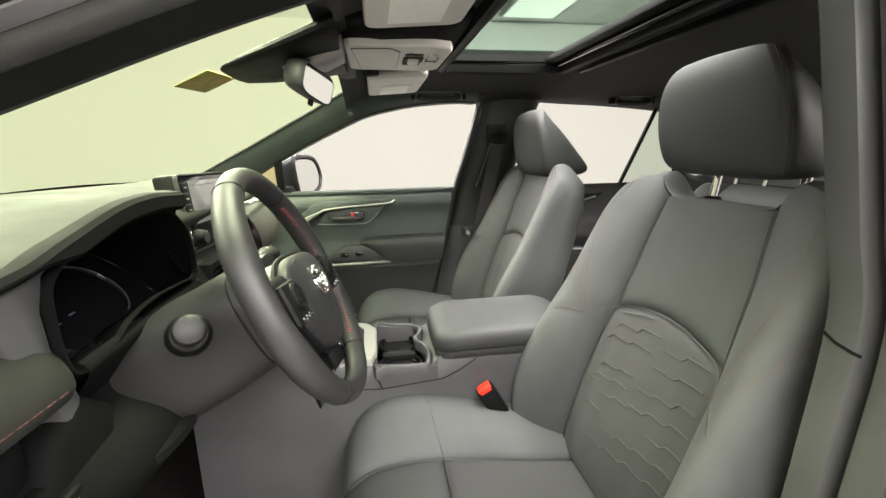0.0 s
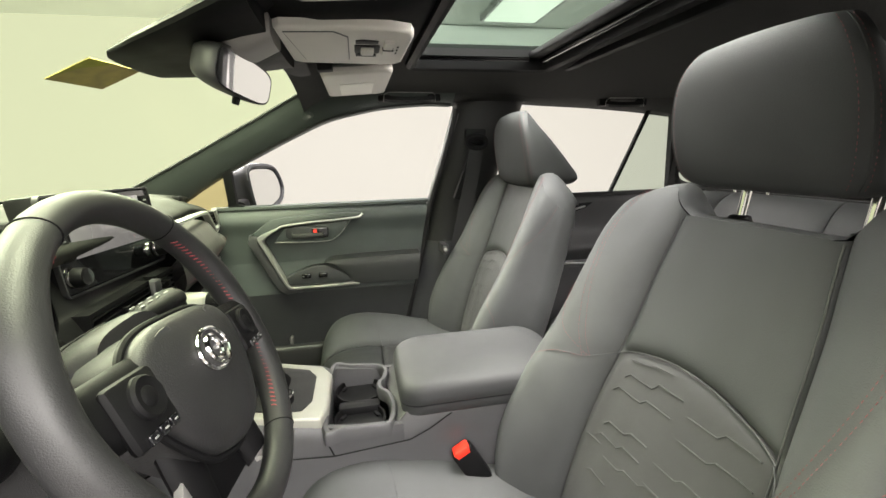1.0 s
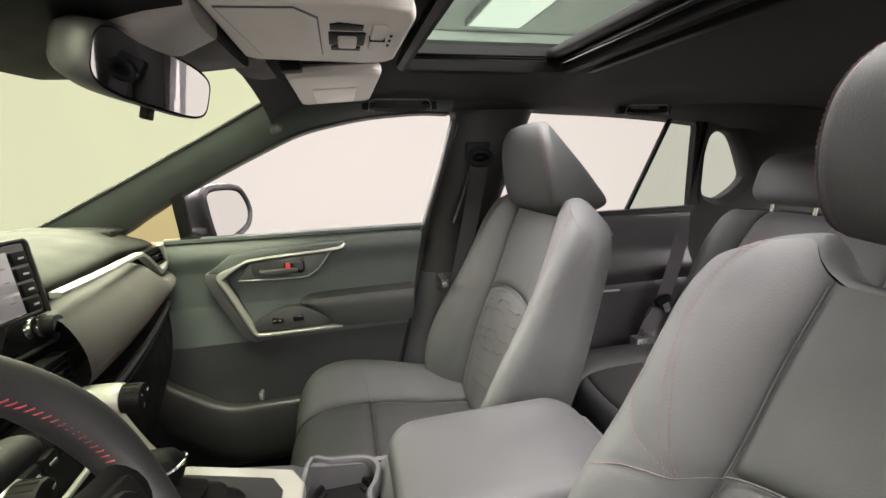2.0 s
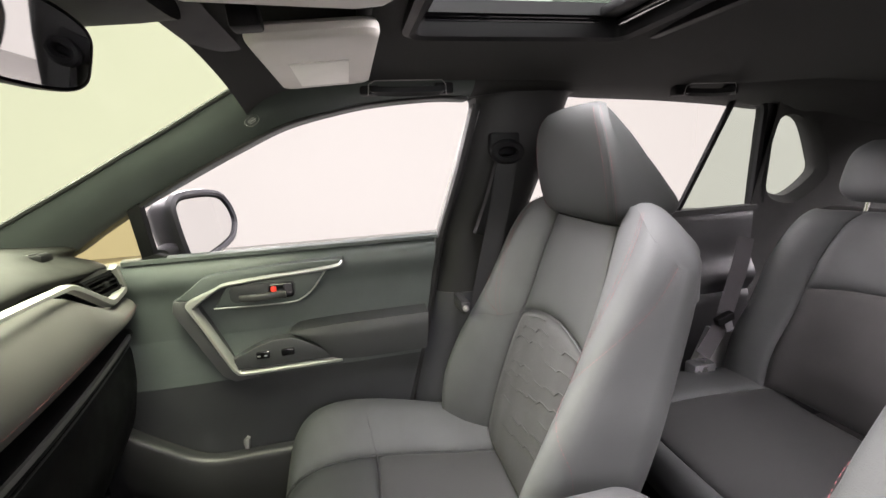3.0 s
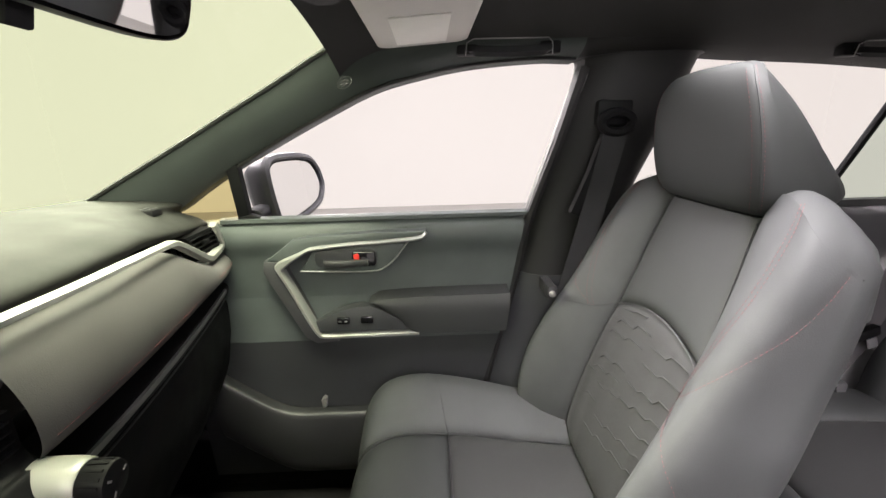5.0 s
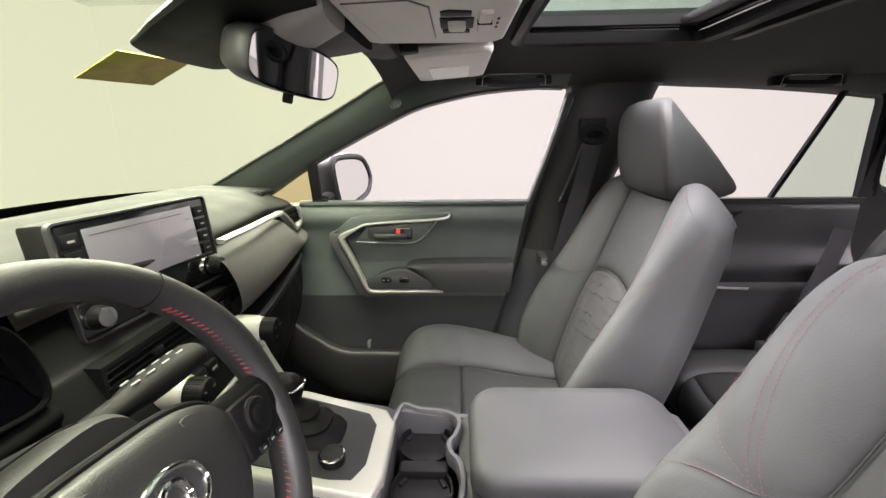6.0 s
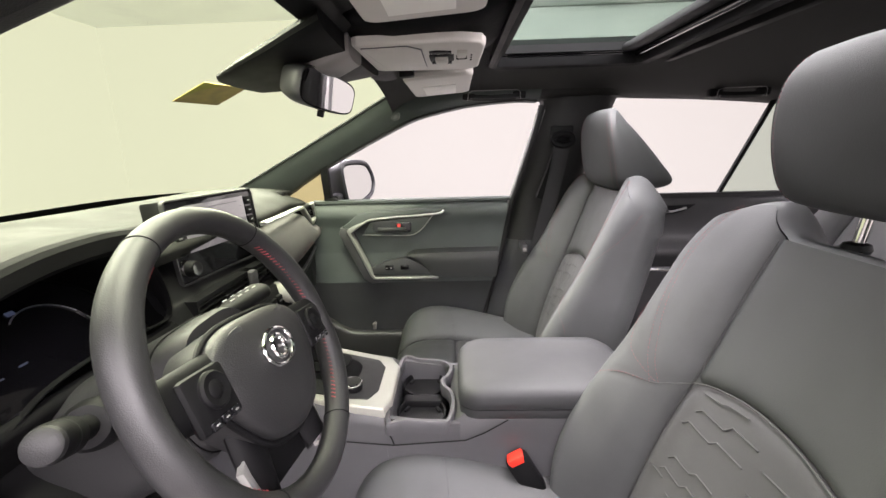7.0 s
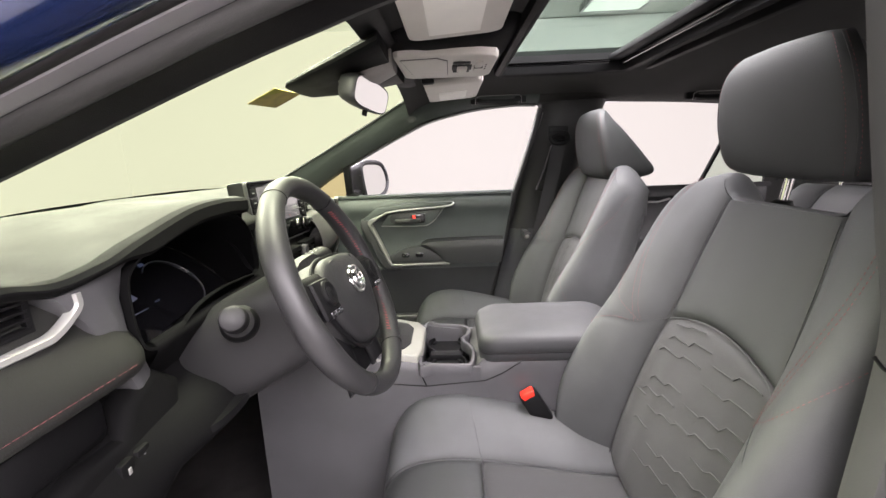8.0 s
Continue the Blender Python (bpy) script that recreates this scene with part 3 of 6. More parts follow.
def across(s, c, h, b, k):
    """Half section of a bolstered seat: place across and rise at s from 0 (middle) to 1 (edge)."""
    ss = [0, 0.2, 0.4, 0.55, 0.7, 0.86, 1.0]
    dy = [0, 0.5 * c, c, c + 0.33 * (h - c), c + 0.68 * (h - c), c + 0.94 * (h - c), h]
    dd = [0, 0.0, 0.06 * b, 0.60 * b, b, 0.74 * b, -k]
    return smooth_at(ss, dy, s), smooth_at(ss, dd, s)


def seat_back(s, z):
    c, h, b, x = (smooth_at(ZB, q, z) for q in (SEAM, HALF, BOLS, XC))
    y, d = across(abs(s), c, h, b, 0.03)
    return Vector((x - d, math.copysign(y, s), z))


CP = [0, 0.12, 0.24, 0.38, 0.52, 0.68, 0.84, 1.0]
CX = [0.0, -0.015, 0.0, 0.045, 0.12, 0.22, 0.335, 0.46]
CZ = [0.47, 0.545, 0.603, 0.636, 0.647, 0.640, 0.620, 0.602]
CB = [0.0, 0.010, 0.036, 0.060, 0.066, 0.058, 0.050, 0.045]
CH = [0.225, 0.238, 0.246, 0.252, 0.256, 0.256, 0.250, 0.236]


def seat_cushion(s, p):
    x, z, b, h = (smooth_at(CP, q, p) for q in (CX, CZ, CB, CH))
    y, d = across(abs(s), 0.112, h, b, 0.05)
    if p < 0.3:
        return Vector((x - (0.3 - p) * 0.04 * (1 - abs(s)), math.copysign(y, s), z + d))
    return Vector((x, math.copysign(y, s), z + d))


def padded(fn, s0, s1, t0, t1, ns, nt, groove=0.011, width=0.0075, edges=(1, 1, 1, 1), seams=()):
    """A padded panel on the surface fn(s, t); t0 and t1 may follow s. Its edges sink into the seams; further seam lines cross it."""
    lines = np.array([tuple(q) for line in seams for q in line]) if seams else None
    def lim(q, s):
        return q(s) if callable(q) else q
    fine = lambda n: [0.5 - 0.5 * math.cos(math.pi * k / n) for k in range(n + 1)]
    rows = []
    for a in fine(nt):
        row = []
        for b in fine(ns):
            s = s0 + (s1 - s0) * b
            t = lim(t0, s) + (lim(t1, s) - lim(t0, s)) * a
            p = fn(s, t)
            e = 1e-3
            du, dv = fn(s + e, t) - fn(s - e, t), fn(s, t + e) - fn(s, t - e)
            nrm = du.cross(dv)
            nrm = nrm.normalized() if nrm.length > 1e-12 else Vector((-1, 0, 0))
            if nrm.x > 0 and abs(nrm.x) > abs(nrm.z):
                nrm = -nrm
            if nrm.z < 0 and abs(nrm.z) >= abs(nrm.x):
                nrm = -nrm
            lu, lv = du.length / (2 * e) * abs(s1 - s0), dv.length / (2 * e) * abs(lim(t1, s) - lim(t0, s))
            d = [(b * lu, edges[0]), ((1 - b) * lu, edges[1]), (a * lv, edges[2]), ((1 - a) * lv, edges[3])]
            sink = sum(math.exp(-(q / width)) for q, on in d if on)
            if lines is not None:
                gap = math.sqrt(float(((lines - np.array(tuple(p))) ** 2).sum(axis=1).min()))
                sink += 0.17 * math.exp(-((gap / 0.0035) ** 1.3))
            row.append(p - nrm * groove * min(1.0, sink))
        rows.append(row)
    bm = bmesh.new()
    grid(bm, rows)
    return bm


def yoke(s):
    return 0.948 - 0.028 * (abs(s) / 0.4) ** 2


def back_top(s):
    """Top line of the backrest: low in the middle, high at the shoulders."""
    u = min(1.0, max(0.0, (abs(s) - 0.36) / 0.20))
    return 1.134 + 0.036 * u * u * (3 - 2 * u) - 0.074 * max(0.0, (abs(s) - 0.56) / 0.44) ** 2


def back_seams(sg):
    """Seam lines over one bolster: the shoulder crease, the upper wing and the lower wing."""
    zs = np.linspace(0.905, 1.172, 70)
    ts = np.linspace(0, 1, 60)
    crease = [seat_back(sg * (smooth_at([0.905, 0.95, 1.05, 1.17], [0.49, 0.57, 0.67, 0.72], z) + 0.015), z) for z in zs]
    upper = [seat_back(sg * smooth_at([0, 0.3, 0.7, 1], [0.50, 0.68, 0.90, 0.97], t), smooth_at([0, 0.3, 0.7, 1], [0.905, 0.945, 1.03, 1.10], t)) for t in ts]
    lower = [seat_back(sg * smooth_at([0, 0.3, 0.7, 1], [0.50, 0.66, 0.86, 0.93], t), smooth_at([0, 0.3, 0.7, 1], [0.903, 0.898, 0.85, 0.77], t)) for t in ts]
    join = [seat_back(sg * (0.4 + 0.1 * t), 0.92 - 0.016 * t) for t in np.linspace(0, 1, 12)]
    return [crease, upper, lower, join]


def headrest_ring(z, w, xf, xr):
    """One level of a headrest: a gently bowed front, a sunken seam at each front corner, sides drawn in to the rear."""
    d, wr = xr - xf, 0.72 * w
    half = [(xf - 0.0, w * t) for t in (0.0, 0.2, 0.4, 0.6, 0.75)]
    half = [(x + 0.007 * (y / w) ** 2, y) for x, y in half]
    r = min(0.011, 0.3 * d)
    half += [(xf + 0.0055, 0.86 * w), (xf + 0.0075, 0.92 * w), (xf + 0.0098, 0.942 * w), (xf + 0.0092, 0.957 * w), (xf + 0.0105 + 0.2 * r, 0.978 * w), (xf + 0.016 + 0.5 * r, 0.992 * w)]
    for t in (0.3, 0.45, 0.6, 0.75):
        half.append((xf + d * t + 0.004, w + (wr - w) * max(0.0, t - 0.15) ** 1.15 / 0.85))
    half += [(xf + 0.88 * d, wr * 0.98), (xf + 0.96 * d, wr * 0.86), (xr, wr * 0.6), (xr + 0.002, wr * 0.3)]
    return [(x, y, z) for x, y in half] + [(xr + 0.003, 0.0, z)] + [(x, -y, z) for x, y in half[:0:-1]]


def front_seat(y0, raised, label):
    st = thing("front_seat", label, "seat", (0, y0, 0), group="front seats")
    # backrest
    part("backrest_insert", padded(seat_back, -0.4, 0.4, 0.60, yoke, 40, 44), FABRIC, st, "charcoal embossed fabric panel")
    part("backrest_centre", padded(seat_back, -0.4, 0.4, yoke, back_top, 40, 36, edges=(1, 1, 1, 0)), CENTRE, st, "dark perforated centre panel")
    for sg in (-1, 1):
        s0, s1 = sorted((sg * 0.4, sg * 1.0))
        part("backrest_bolster", padded(seat_back, s0, s1, 0.60, back_top, 44, 110, edges=(s1 > 0, s1 < 0, 0, 0), seams=back_seams(sg)), LEATHER, st)
    # dark tubes sunk in the seams, drawn as the shade of the grooves
    bm = bmesh.new()
    for sg in (-1, 1):
        tube(bm, [seat_back(sg * 0.4, z) + Vector((0.0045, 0, 0)) for z in np.linspace(0.605, 1.13, 50)], 0.0012, 6)
        for line in back_seams(sg)[2:]:
            tube(bm, [q + Vector((0.0022, -sg * 0.0018, 0)) for q in line], 0.0006, 5)
    tube(bm, [seat_back(q, yoke(q)) + Vector((0.0036, 0, 0)) for q in np.linspace(-0.4, 0.4, 40)], 0.0013, 6)
    part("seam_shade", bm, PLASTIC, st, "dark lines for the shade in the seams")
    bm = bmesh.new()
    rows = []
    for z in np.linspace(0.52, back_top(1.0) - 0.002, 40):
        zz = max(z, 0.60)
        a, b = seat_back(-1, zz), seat_back(1, zz)
        h = b.y
        th = smooth_at([0.5, 0.7, 1.0, 1.1, 1.16, 1.19], [0.085, 0.09, 0.078, 0.062, 0.038, 0.02], z)
        xf = smooth_at(ZB, XC, zz) + 0.03
        row = [(a.x, -h + 0.0005, z), (a.x + 0.15 * th, -h + 0.001, z), (a.x + 0.45 * th, -h + 0.008, z), (xf + 0.75 * th, -h + 0.03, z), (xf + th, -h + 0.08, z), (xf + th + 0.01, 0, z),
               (xf + th, h - 0.08, z), (xf + 0.75 * th, h - 0.03, z), (b.x + 0.45 * th, h - 0.008, z), (b.x + 0.15 * th, h - 0.001, z), (b.x, h - 0.0005, z)]
        rows.append([(p[0], p[1], min(p[2], 1.10 + 0.086 * max(0.0, (abs(p[1]) / h - 0.93) / 0.07))) if 3 < k < 27 else p for k, p in enumerate(spline(row, 3))])
    grid(bm, rows)
    # close the top
    tops = [seat_back(s, back_top(s)) for s in np.linspace(-1, 1, 50)]
    caps = []
    for t in (0, 0.1, 0.2, 0.35, 0.5, 0.65, 0.8, 0.9, 1.0):
        row = []
        for s, p in zip(np.linspace(-1, 1, 50), tops):
            u = min(1.0, max(0.0, (abs(s) - 0.36) / 0.26))
            sink = 0.011 * math.exp(-abs(abs(s) - 0.4) * 0.28 / 0.0075)
            row.append(Vector((p.x, p.y * (1 - 0.26 * t ** 2.5 * abs(s) ** 5), p.z)) + Vector((0.001 + sink * (1 - t) + max(0.022, 0.676 - 0.010 * abs(s) ** 3 - p.x) * t, 0, 0.006 * math.sin(math.pi * min(1, 1.6 * t)) - 0.001 * (1 - t) + (1.095 - p.z) * t ** (1.6 + 2.4 * u))))
        ends = [Vector((q.x, q.y * 1.002, 1.045)) for q in (row[0], row[-1])]
        caps.append([ends[0]] + row + [ends[1]])
    grid(bm, caps)
    part("backrest_shell", bm, LEATHER, st)
    # fabric relief lines
    bm = bmesh.new()
    rr = random.Random(5)
    for k in range(10):
        s, z = -0.36, 0.655 + 0.032 * k + 0.07
        run = rr.uniform(0.09, 0.14)
        while s < 0.36:
            n = rr.choice((2, 3, 4))
            pts = []
            for q in range(n):
                pts += [(s, z), (s + run, z - 0.002)]
                s, z = s + run + 0.028, z - rr.uniform(0.009, 0.013)
            pts = [(a, min(b, yoke(a) - 0.01)) for a, b in pts if abs(a) < 0.375 and 0.62 < b < yoke(a) - 0.004]
            if len(pts) > 1:
                path = []
                for (a, b), (c, d) in zip(pts, pts[1:]):
                    path += [(a + (c - a) * w / 5, b + (d - b) * w / 5) for w in range(5)]
                path.append(pts[-1])
                tube(bm, [seat_back(a, b) + Vector((-0.0006, 0, 0)) for a, b in path], 0.0011, 6)
            s, z = s + rr.uniform(0.01, 0.03), z + rr.uniform(0.018, 0.030)
    tagged(part("embossing", bm, FABRIC, st, "stepped raised lines in the fabric"), kind="stuff")
    # cushion
    part("cushion_front", padded(seat_cushion, -0.4, 0.4, 0.0, 0.62, 36, 34, edges=(1, 1, 0, 1)), CENTRE, st)
    part("cushion_insert", padded(seat_cushion, -0.4, 0.4, 0.62, 1.0, 36, 34), FABRIC, st, "charcoal embossed fabric panel")
    for s0, s1 in ((-1.0, -0.4), (0.4, 1.0)):
        part("cushion_bolster", padded(seat_cushion, s0, s1, 0.0, 1.0, 36, 90, edges=(s1 > 0, s1 < 0, 0, 0), seams=[[seat_cushion(math.copysign(q, s0 + s1), 0.62 - 0.10 * (q - 0.4)) for q in np.linspace(0.4, 0.98, 60)]]), LEATHER, st)
    bm = bmesh.new()
    rows = []
    for p in np.linspace(0, 1, 36):
        a = seat_cushion(1, p)
        rows.append([(a.x, a.y - 0.001, a.z + 0.002), (a.x, a.y + 0.004, a.z - 0.02), (a.x + 0.01 * (1 - p), a.y - 0.002, min(a.z - 0.05, 0.50)), (a.x + 0.02 * (1 - p), a.y - 0.02, 0.45)])
    grid(bm, rows)
    rows = [[(x, -y, z) for x, y, z in r] for r in rows]
    grid(bm, rows)
    front = [seat_cushion(s, 0.0) for s in np.linspace(-1, 1, 30)]
    grid(bm, [[p + Vector((0, 0, 0.002)) for p in front], [Vector((p.x + 0.01, p.y * 0.98, 0.45)) for p in front]])
    part("cushion_skirt", bm, LEATHER, st)
    part("seat_base", rbox(0.0, 0.50, -0.215, 0.215, 0.40, 0.56, 0.02), BLACK, st, "black plastic seat base")
    for q in (-0.17, 0.17):
        part("seat_rail", rbox(-0.06, 0.56, q - 0.02, q + 0.02, 0.331, 0.41, 0.006), STEEL, st)
    # cushion seams get the same dark tubes for groove shade
    bm = bmesh.new()
    for sg in (-1, 1):
        tube(bm, [seat_cushion(sg * 0.4, p) + Vector((0, 0, -0.0036)) for p in np.linspace(0.2, 0.98, 50)], 0.0013, 6)
        tube(bm, [seat_cushion(sg * q, 0.62 - 0.10 * (q - 0.4)) + Vector((0, 0, -0.0010)) for q in np.linspace(0.4, 0.93, 20)], 0.0007, 6)
    tube(bm, [seat_cushion(q, 0.62) + Vector((0, 0, -0.0032)) for q in np.linspace(-0.4, 0.4, 30)], 0.0017, 6)
    part("cushion_seam_shade", bm, PLASTIC, st, "dark lines for the shade in the seams")
    # seam lines
    bm = bmesh.new()
    for sg in (-1, 1):
        for o in (0.0, 0.03):
            dashes(bm, [seat_back(sg * (smooth_at([0.905, 0.95, 1.05, 1.17], [0.49, 0.57, 0.67, 0.72], z) + o), z) + Vector((-0.0012, 0, 0)) for z in np.linspace(0.905, 1.165, 60)], length=0.0036, gap=0.0022, w=0.00045)
        dashes(bm, [seat_back(sg * smooth_at([0, 0.3, 0.7, 1], [0.50, 0.68, 0.90, 0.97], t), smooth_at([0, 0.3, 0.7, 1], [0.905, 0.945, 1.03, 1.10], t)) + Vector((-0.0008, sg * 0.0005, 0)) for t in np.linspace(0, 1, 50)], length=0.0036, gap=0.0022, w=0.00045)
        if sg * y0 < 0:
            dashes(bm, [seat_back(sg * smooth_at([0, 0.3, 0.7, 1], [0.50, 0.66, 0.86, 0.93], t), smooth_at([0, 0.3, 0.7, 1], [0.903, 0.898, 0.85, 0.77], t)) + Vector((-0.0009, sg * 0.0005, 0)) for t in np.linspace(0, 1, 50)], length=0.0036, gap=0.0022, w=0.00045)
        dashes(bm, [seat_cushion(sg * 0.93, p) + Vector((0, 0, 0.001)) for p in np.linspace(0.2, 0.86, 60)], length=0.0036, gap=0.0022, w=0.0005)
    tagged(part("stitching", bm, RED_THREAD, st, "rows of red stitches"), kind="stuff")
    # headrest
    dz = raised
    hs, slim = (0.85, 0.95) if raised > 0.01 else (0.97, 1.0)
    bm = bmesh.new()
    HZ = [1.134, 1.142, 1.160, 1.20, 1.24, 1.28, 1.305, 1.322, 1.332, 1.337]
    HW = [0.095, 0.112, 0.124, 0.130, 0.129, 0.121, 0.110, 0.097, 0.083, 0.060]
    HF = [0.590, 0.572, 0.562, 0.553, 0.547, 0.543, 0.543, 0.547, 0.553, 0.562]
    HR = [0.690, 0.722, 0.730, 0.698, 0.664, 0.629, 0.606, 0.592, 0.584, 0.576]
    rings = []
    for z in np.linspace(1.134, 1.337, 34):
        w, xf, xr = (smooth_at(HZ, q, z) for q in (HW, HF, HR))
        w *= slim
        rings.append([(x + 0.3 * dz, y, 1.134 + hs * (zz - 1.134) + dz) for x, y, zz in headrest_ring(z, w, xf, xr)])
    loft(bm, rings)
    bmesh.ops.recalc_face_normals(bm, faces=bm.faces)
    part("headrest", bm, HEADREST, st)
    for sg in (-1, 1):
        bm = bmesh.new()
        for o in (0.0, 0.008):
            path = []
            for z in np.linspace(1.145, 1.328, 60):
                w, xf, xr = (smooth_at(HZ, q, z) for q in (HW, HF, HR))
                w *= slim
                path.append((xf + (0.0056 if o == 0 else 0.0120) + 0.3 * dz - 0.0008, sg * (0.875 if o == 0 else 0.972) * w + sg * 0.0004, 1.134 + hs * (z - 1.134) + dz))
            dashes(bm, path, 0.0036, 0.0022, 0.00045)
        tagged(part("headrest_stitching", bm, RED_THREAD, st), kind="stuff")
    if raised > 0.01:
        for q in (-0.075, 0.075):
            bm = bmesh.new()
            tube(bm, [(0.650, q, 1.08), (0.668, q, 1.17 + dz)], 0.0065, 14)
            part("headrest_post", bm, CHROME, st, "chrome headrest post")
            part("post_guide", lathe([(0.013, 1.120), (0.015, 1.125), (0.013, 1.131), (0.008, 1.133)], 18, Matrix.Translation((0.655, q, 0.0))), BLACK, st)
    return st


front_seat(-0.36, 0.038, "charcoal leatherette driver seat, red stitched, headrest raised")
front_seat(0.36, 0.0, "charcoal leatherette passenger seat, red stitched, headrest lowered")

# ---- rear bench ----
rs = thing("rear_bench", "charcoal rear bench with fabric inserts", "seat", (0, 0, 0))


def rear_back(s, z):
    x = 1.215 + 0.36 * (z - 0.62) - 0.02 * math.exp(-((z - 0.72) / 0.08) ** 2)
    if z > 1.04:
        x += 3.0 * (z - 1.04) ** 2 * 4
    y = s * (0.60 if z < 0.9 else 0.60 - 0.05 * ((z - 0.9) / 0.18) ** 2)
    bol = 0.045 * math.exp(-((abs(s) - 0.92) / 0.12) ** 2) + 0.02 * math.exp(-(s / 0.1) ** 2)
    return Vector((x - bol, y, z))


def rear_cushion(s, p):
    x = smooth_at([0, 0.12, 0.3, 0.6, 1.0], [0.80, 0.785, 0.82, 0.98, 1.24], p)
    z = smooth_at([0, 0.12, 0.3, 0.6, 1.0], [0.47, 0.55, 0.60, 0.615, 0.60], p)
    bol = 0.03 * math.exp(-((abs(s) - 0.9) / 0.15) ** 2) * min(1, p * 3)
    return Vector((x, s * 0.60, z + bol))


def ryoke(s):
    return 0.905 - 0.02 * ((abs(s) - 0.5) / 0.28) ** 2


for a, b in ((-0.80, -0.20), (0.20, 0.80)):
    part("backrest_insert", padded(rear_back, a, b, 0.62, ryoke, 30, 30), REAR_FABRIC, rs, "dark fabric panel")
    part("backrest_upper", padded(rear_back, a, b, ryoke, 1.085, 30, 24), LEATHER, rs)
    part("cushion_insert", padded(rear_cushion, a, b, 0.30, 1.0, 30, 30), FABRIC, rs, "dark fabric panel")
    part("cushion_front", padded(rear_cushion, a, b, 0.0, 0.30, 30, 20), LEATHER, rs)
for a, b in ((-1.0, -0.80), (-0.20, 0.20), (0.80, 1.0)):
    part("backrest_bolster", padded(rear_back, a, b, 0.60, 1.085, 16, 40), LEATHER, rs)
    part("cushion_bolster", padded(rear_cushion, a, b, 0.0, 1.0, 16, 40), LEATHER, rs)
part("backrest_board", rbox(1.43, 1.50, -0.58, 0.58, 0.5, 1.075, 0.02), CARPET, rs, "black carpeted seat back")
part("bench_base", rbox(0.84, 1.30, -0.58, 0.58, 0.331, 0.56, 0.02), BLACK, rs)
for yc in (-0.39, 0.39):
    bm = bmesh.new()
    rings = []
    for z in np.linspace(1.10, 1.245, 20):
        t = (z - 1.10) / 0.145
        w = 0.125 * (1 - 0.25 * abs(2 * t - 1) ** 4)
        d = 0.055 * (1 - 0.5 * abs(2 * t - 1) ** 4)
        rings.append([(1.415 + 0.3 * (z - 1.1) + x, yc + y, z) for x, y in superellipse(d, w, 3.2, 32)])
    loft(bm, rings)
    part("headrest", bm, LEATHER, rs)
    for q in (-0.06, 0.06):
        bm = bmesh.new()
        tube(bm, [(1.41, yc + q, 1.07), (1.415, yc + q, 1.11)], 0.006, 10)
        part("headrest_post", bm, CHROME, rs, "chrome headrest post")
# ---- dashboard ----
dash = thing("dashboard", "dark grey soft dashboard with silver trim strips", "dashboard", (0, 0, 0))


def face_x(y):
    """How far forward the dash face stands, across the car."""
    if y > 0.05:
        return -0.205 - 0.092 * ((y - 0.05) / 0.57) ** 1.5
    return -0.205 - 0.0 * y


EY = [-0.73, -0.65, -0.606, -0.565, -0.51, -0.416, -0.34, -0.285]
EZ = [1.140, 1.137, 1.128, 1.134, 1.148, 1.168, 1.172, 1.168]


def hood_z(y):
    return smooth_at(EY, EZ, y)


def hood_x(y):
    return -0.20 - 0.012 * min(1.0, max(0.0, (-y - 0.56) / 0.06))


def dash_top(y):
    f = face_x(y)
    dz = -0.022 * y
    dr = 0.03 * max(0.0, (y - 0.34) / 0.26)
    right = [(-0.86, 1.045), (-0.70, 1.10), (-0.56, 1.145 - 0.3 * dr), (-0.45, 1.162 + dz - 0.5 * dr), (-0.37, 1.160 + dz - 0.8 * dr), (f - 0.075, 1.146 + dz * 0.7 - dr), (f - 0.040, 1.130 + dz * 0.5 - dr), (f - 0.022, 1.116 + dz * 0.4 - dr), (f - 0.026, 1.100 - dr)]
    if y > -0.235:
        return right
    z = hood_z(y)
    e = hood_x(y)
    left = [(-0.86, 1.045), (-0.70, 1.10), (-0.56, 1.145), (-0.45, 1.164), (-0.37, 0.5 * z + 0.583), (-0.29, 0.75 * z + 0.29), (e - 0.022, z + 0.001), (e - 0.004, z - 0.003), (e - 0.006, z - 0.014)]
    t = min(1.0, (-0.235 - y) / 0.03)
    return [(a[0] + (b[0] - a[0]) * t, a[1] + (b[1] - a[1]) * t) for a, b in zip(right, left)]


bm = bmesh.new()
grid(bm, [[Vector((x, y, z)) for x, z in spline(dash_top(y), 6)] for y in sorted(list(np.linspace(-0.72, 0.63, 60)) + [-0.235, -0.25, -0.265])])
part("top_pad", bm, DASH, dash, "grained upper pad")
# passenger pad under the strip
bm = bmesh.new()
rows = []
for y in np.linspace(0.045, 0.628, 30):
    f = face_x(y)
    e = 1 - 0.0 * y
    k = math.exp(-max(0, 0.628 - y) / 0.03)
    pr = [(f - 0.03, 1.094), (f + 0.004, 1.082), (f + 0.022, 1.05), (f + 0.028, 1.016), (f + 0.022, 0.992), (f - 0.002, 0.976), (f - 0.05, 0.968)]
    top = float(np.interp(y, [0.0, 0.345, 0.385, 0.45, 0.517, 0.56, 0.65], [1.094, 1.090, 1.086, 1.054, 1.022, 1.018, 1.020]))
    rows.append([(x - 0.012 * k, y, 0.985 + (z - 0.985) * (top - 0.985) / 0.109 - 0.005 * (y / 0.6)) for x, z in spline(pr, 5)])
grid(bm, rows)
part("passenger_pad", bm, PAD_LIT, dash, "soft stitched pad")
bm = bmesh.new()
dashes(bm, [(face_x(y) + 0.0272, y, 1.003 - 0.005 * (y / 0.6)) for y in np.linspace(0.06, 0.60, 40)], length=0.0062, gap=0.0010, w=0.00045)
tagged(part("stitching", bm, RED_THREAD, dash, "row of red stitches"), kind="stuff")
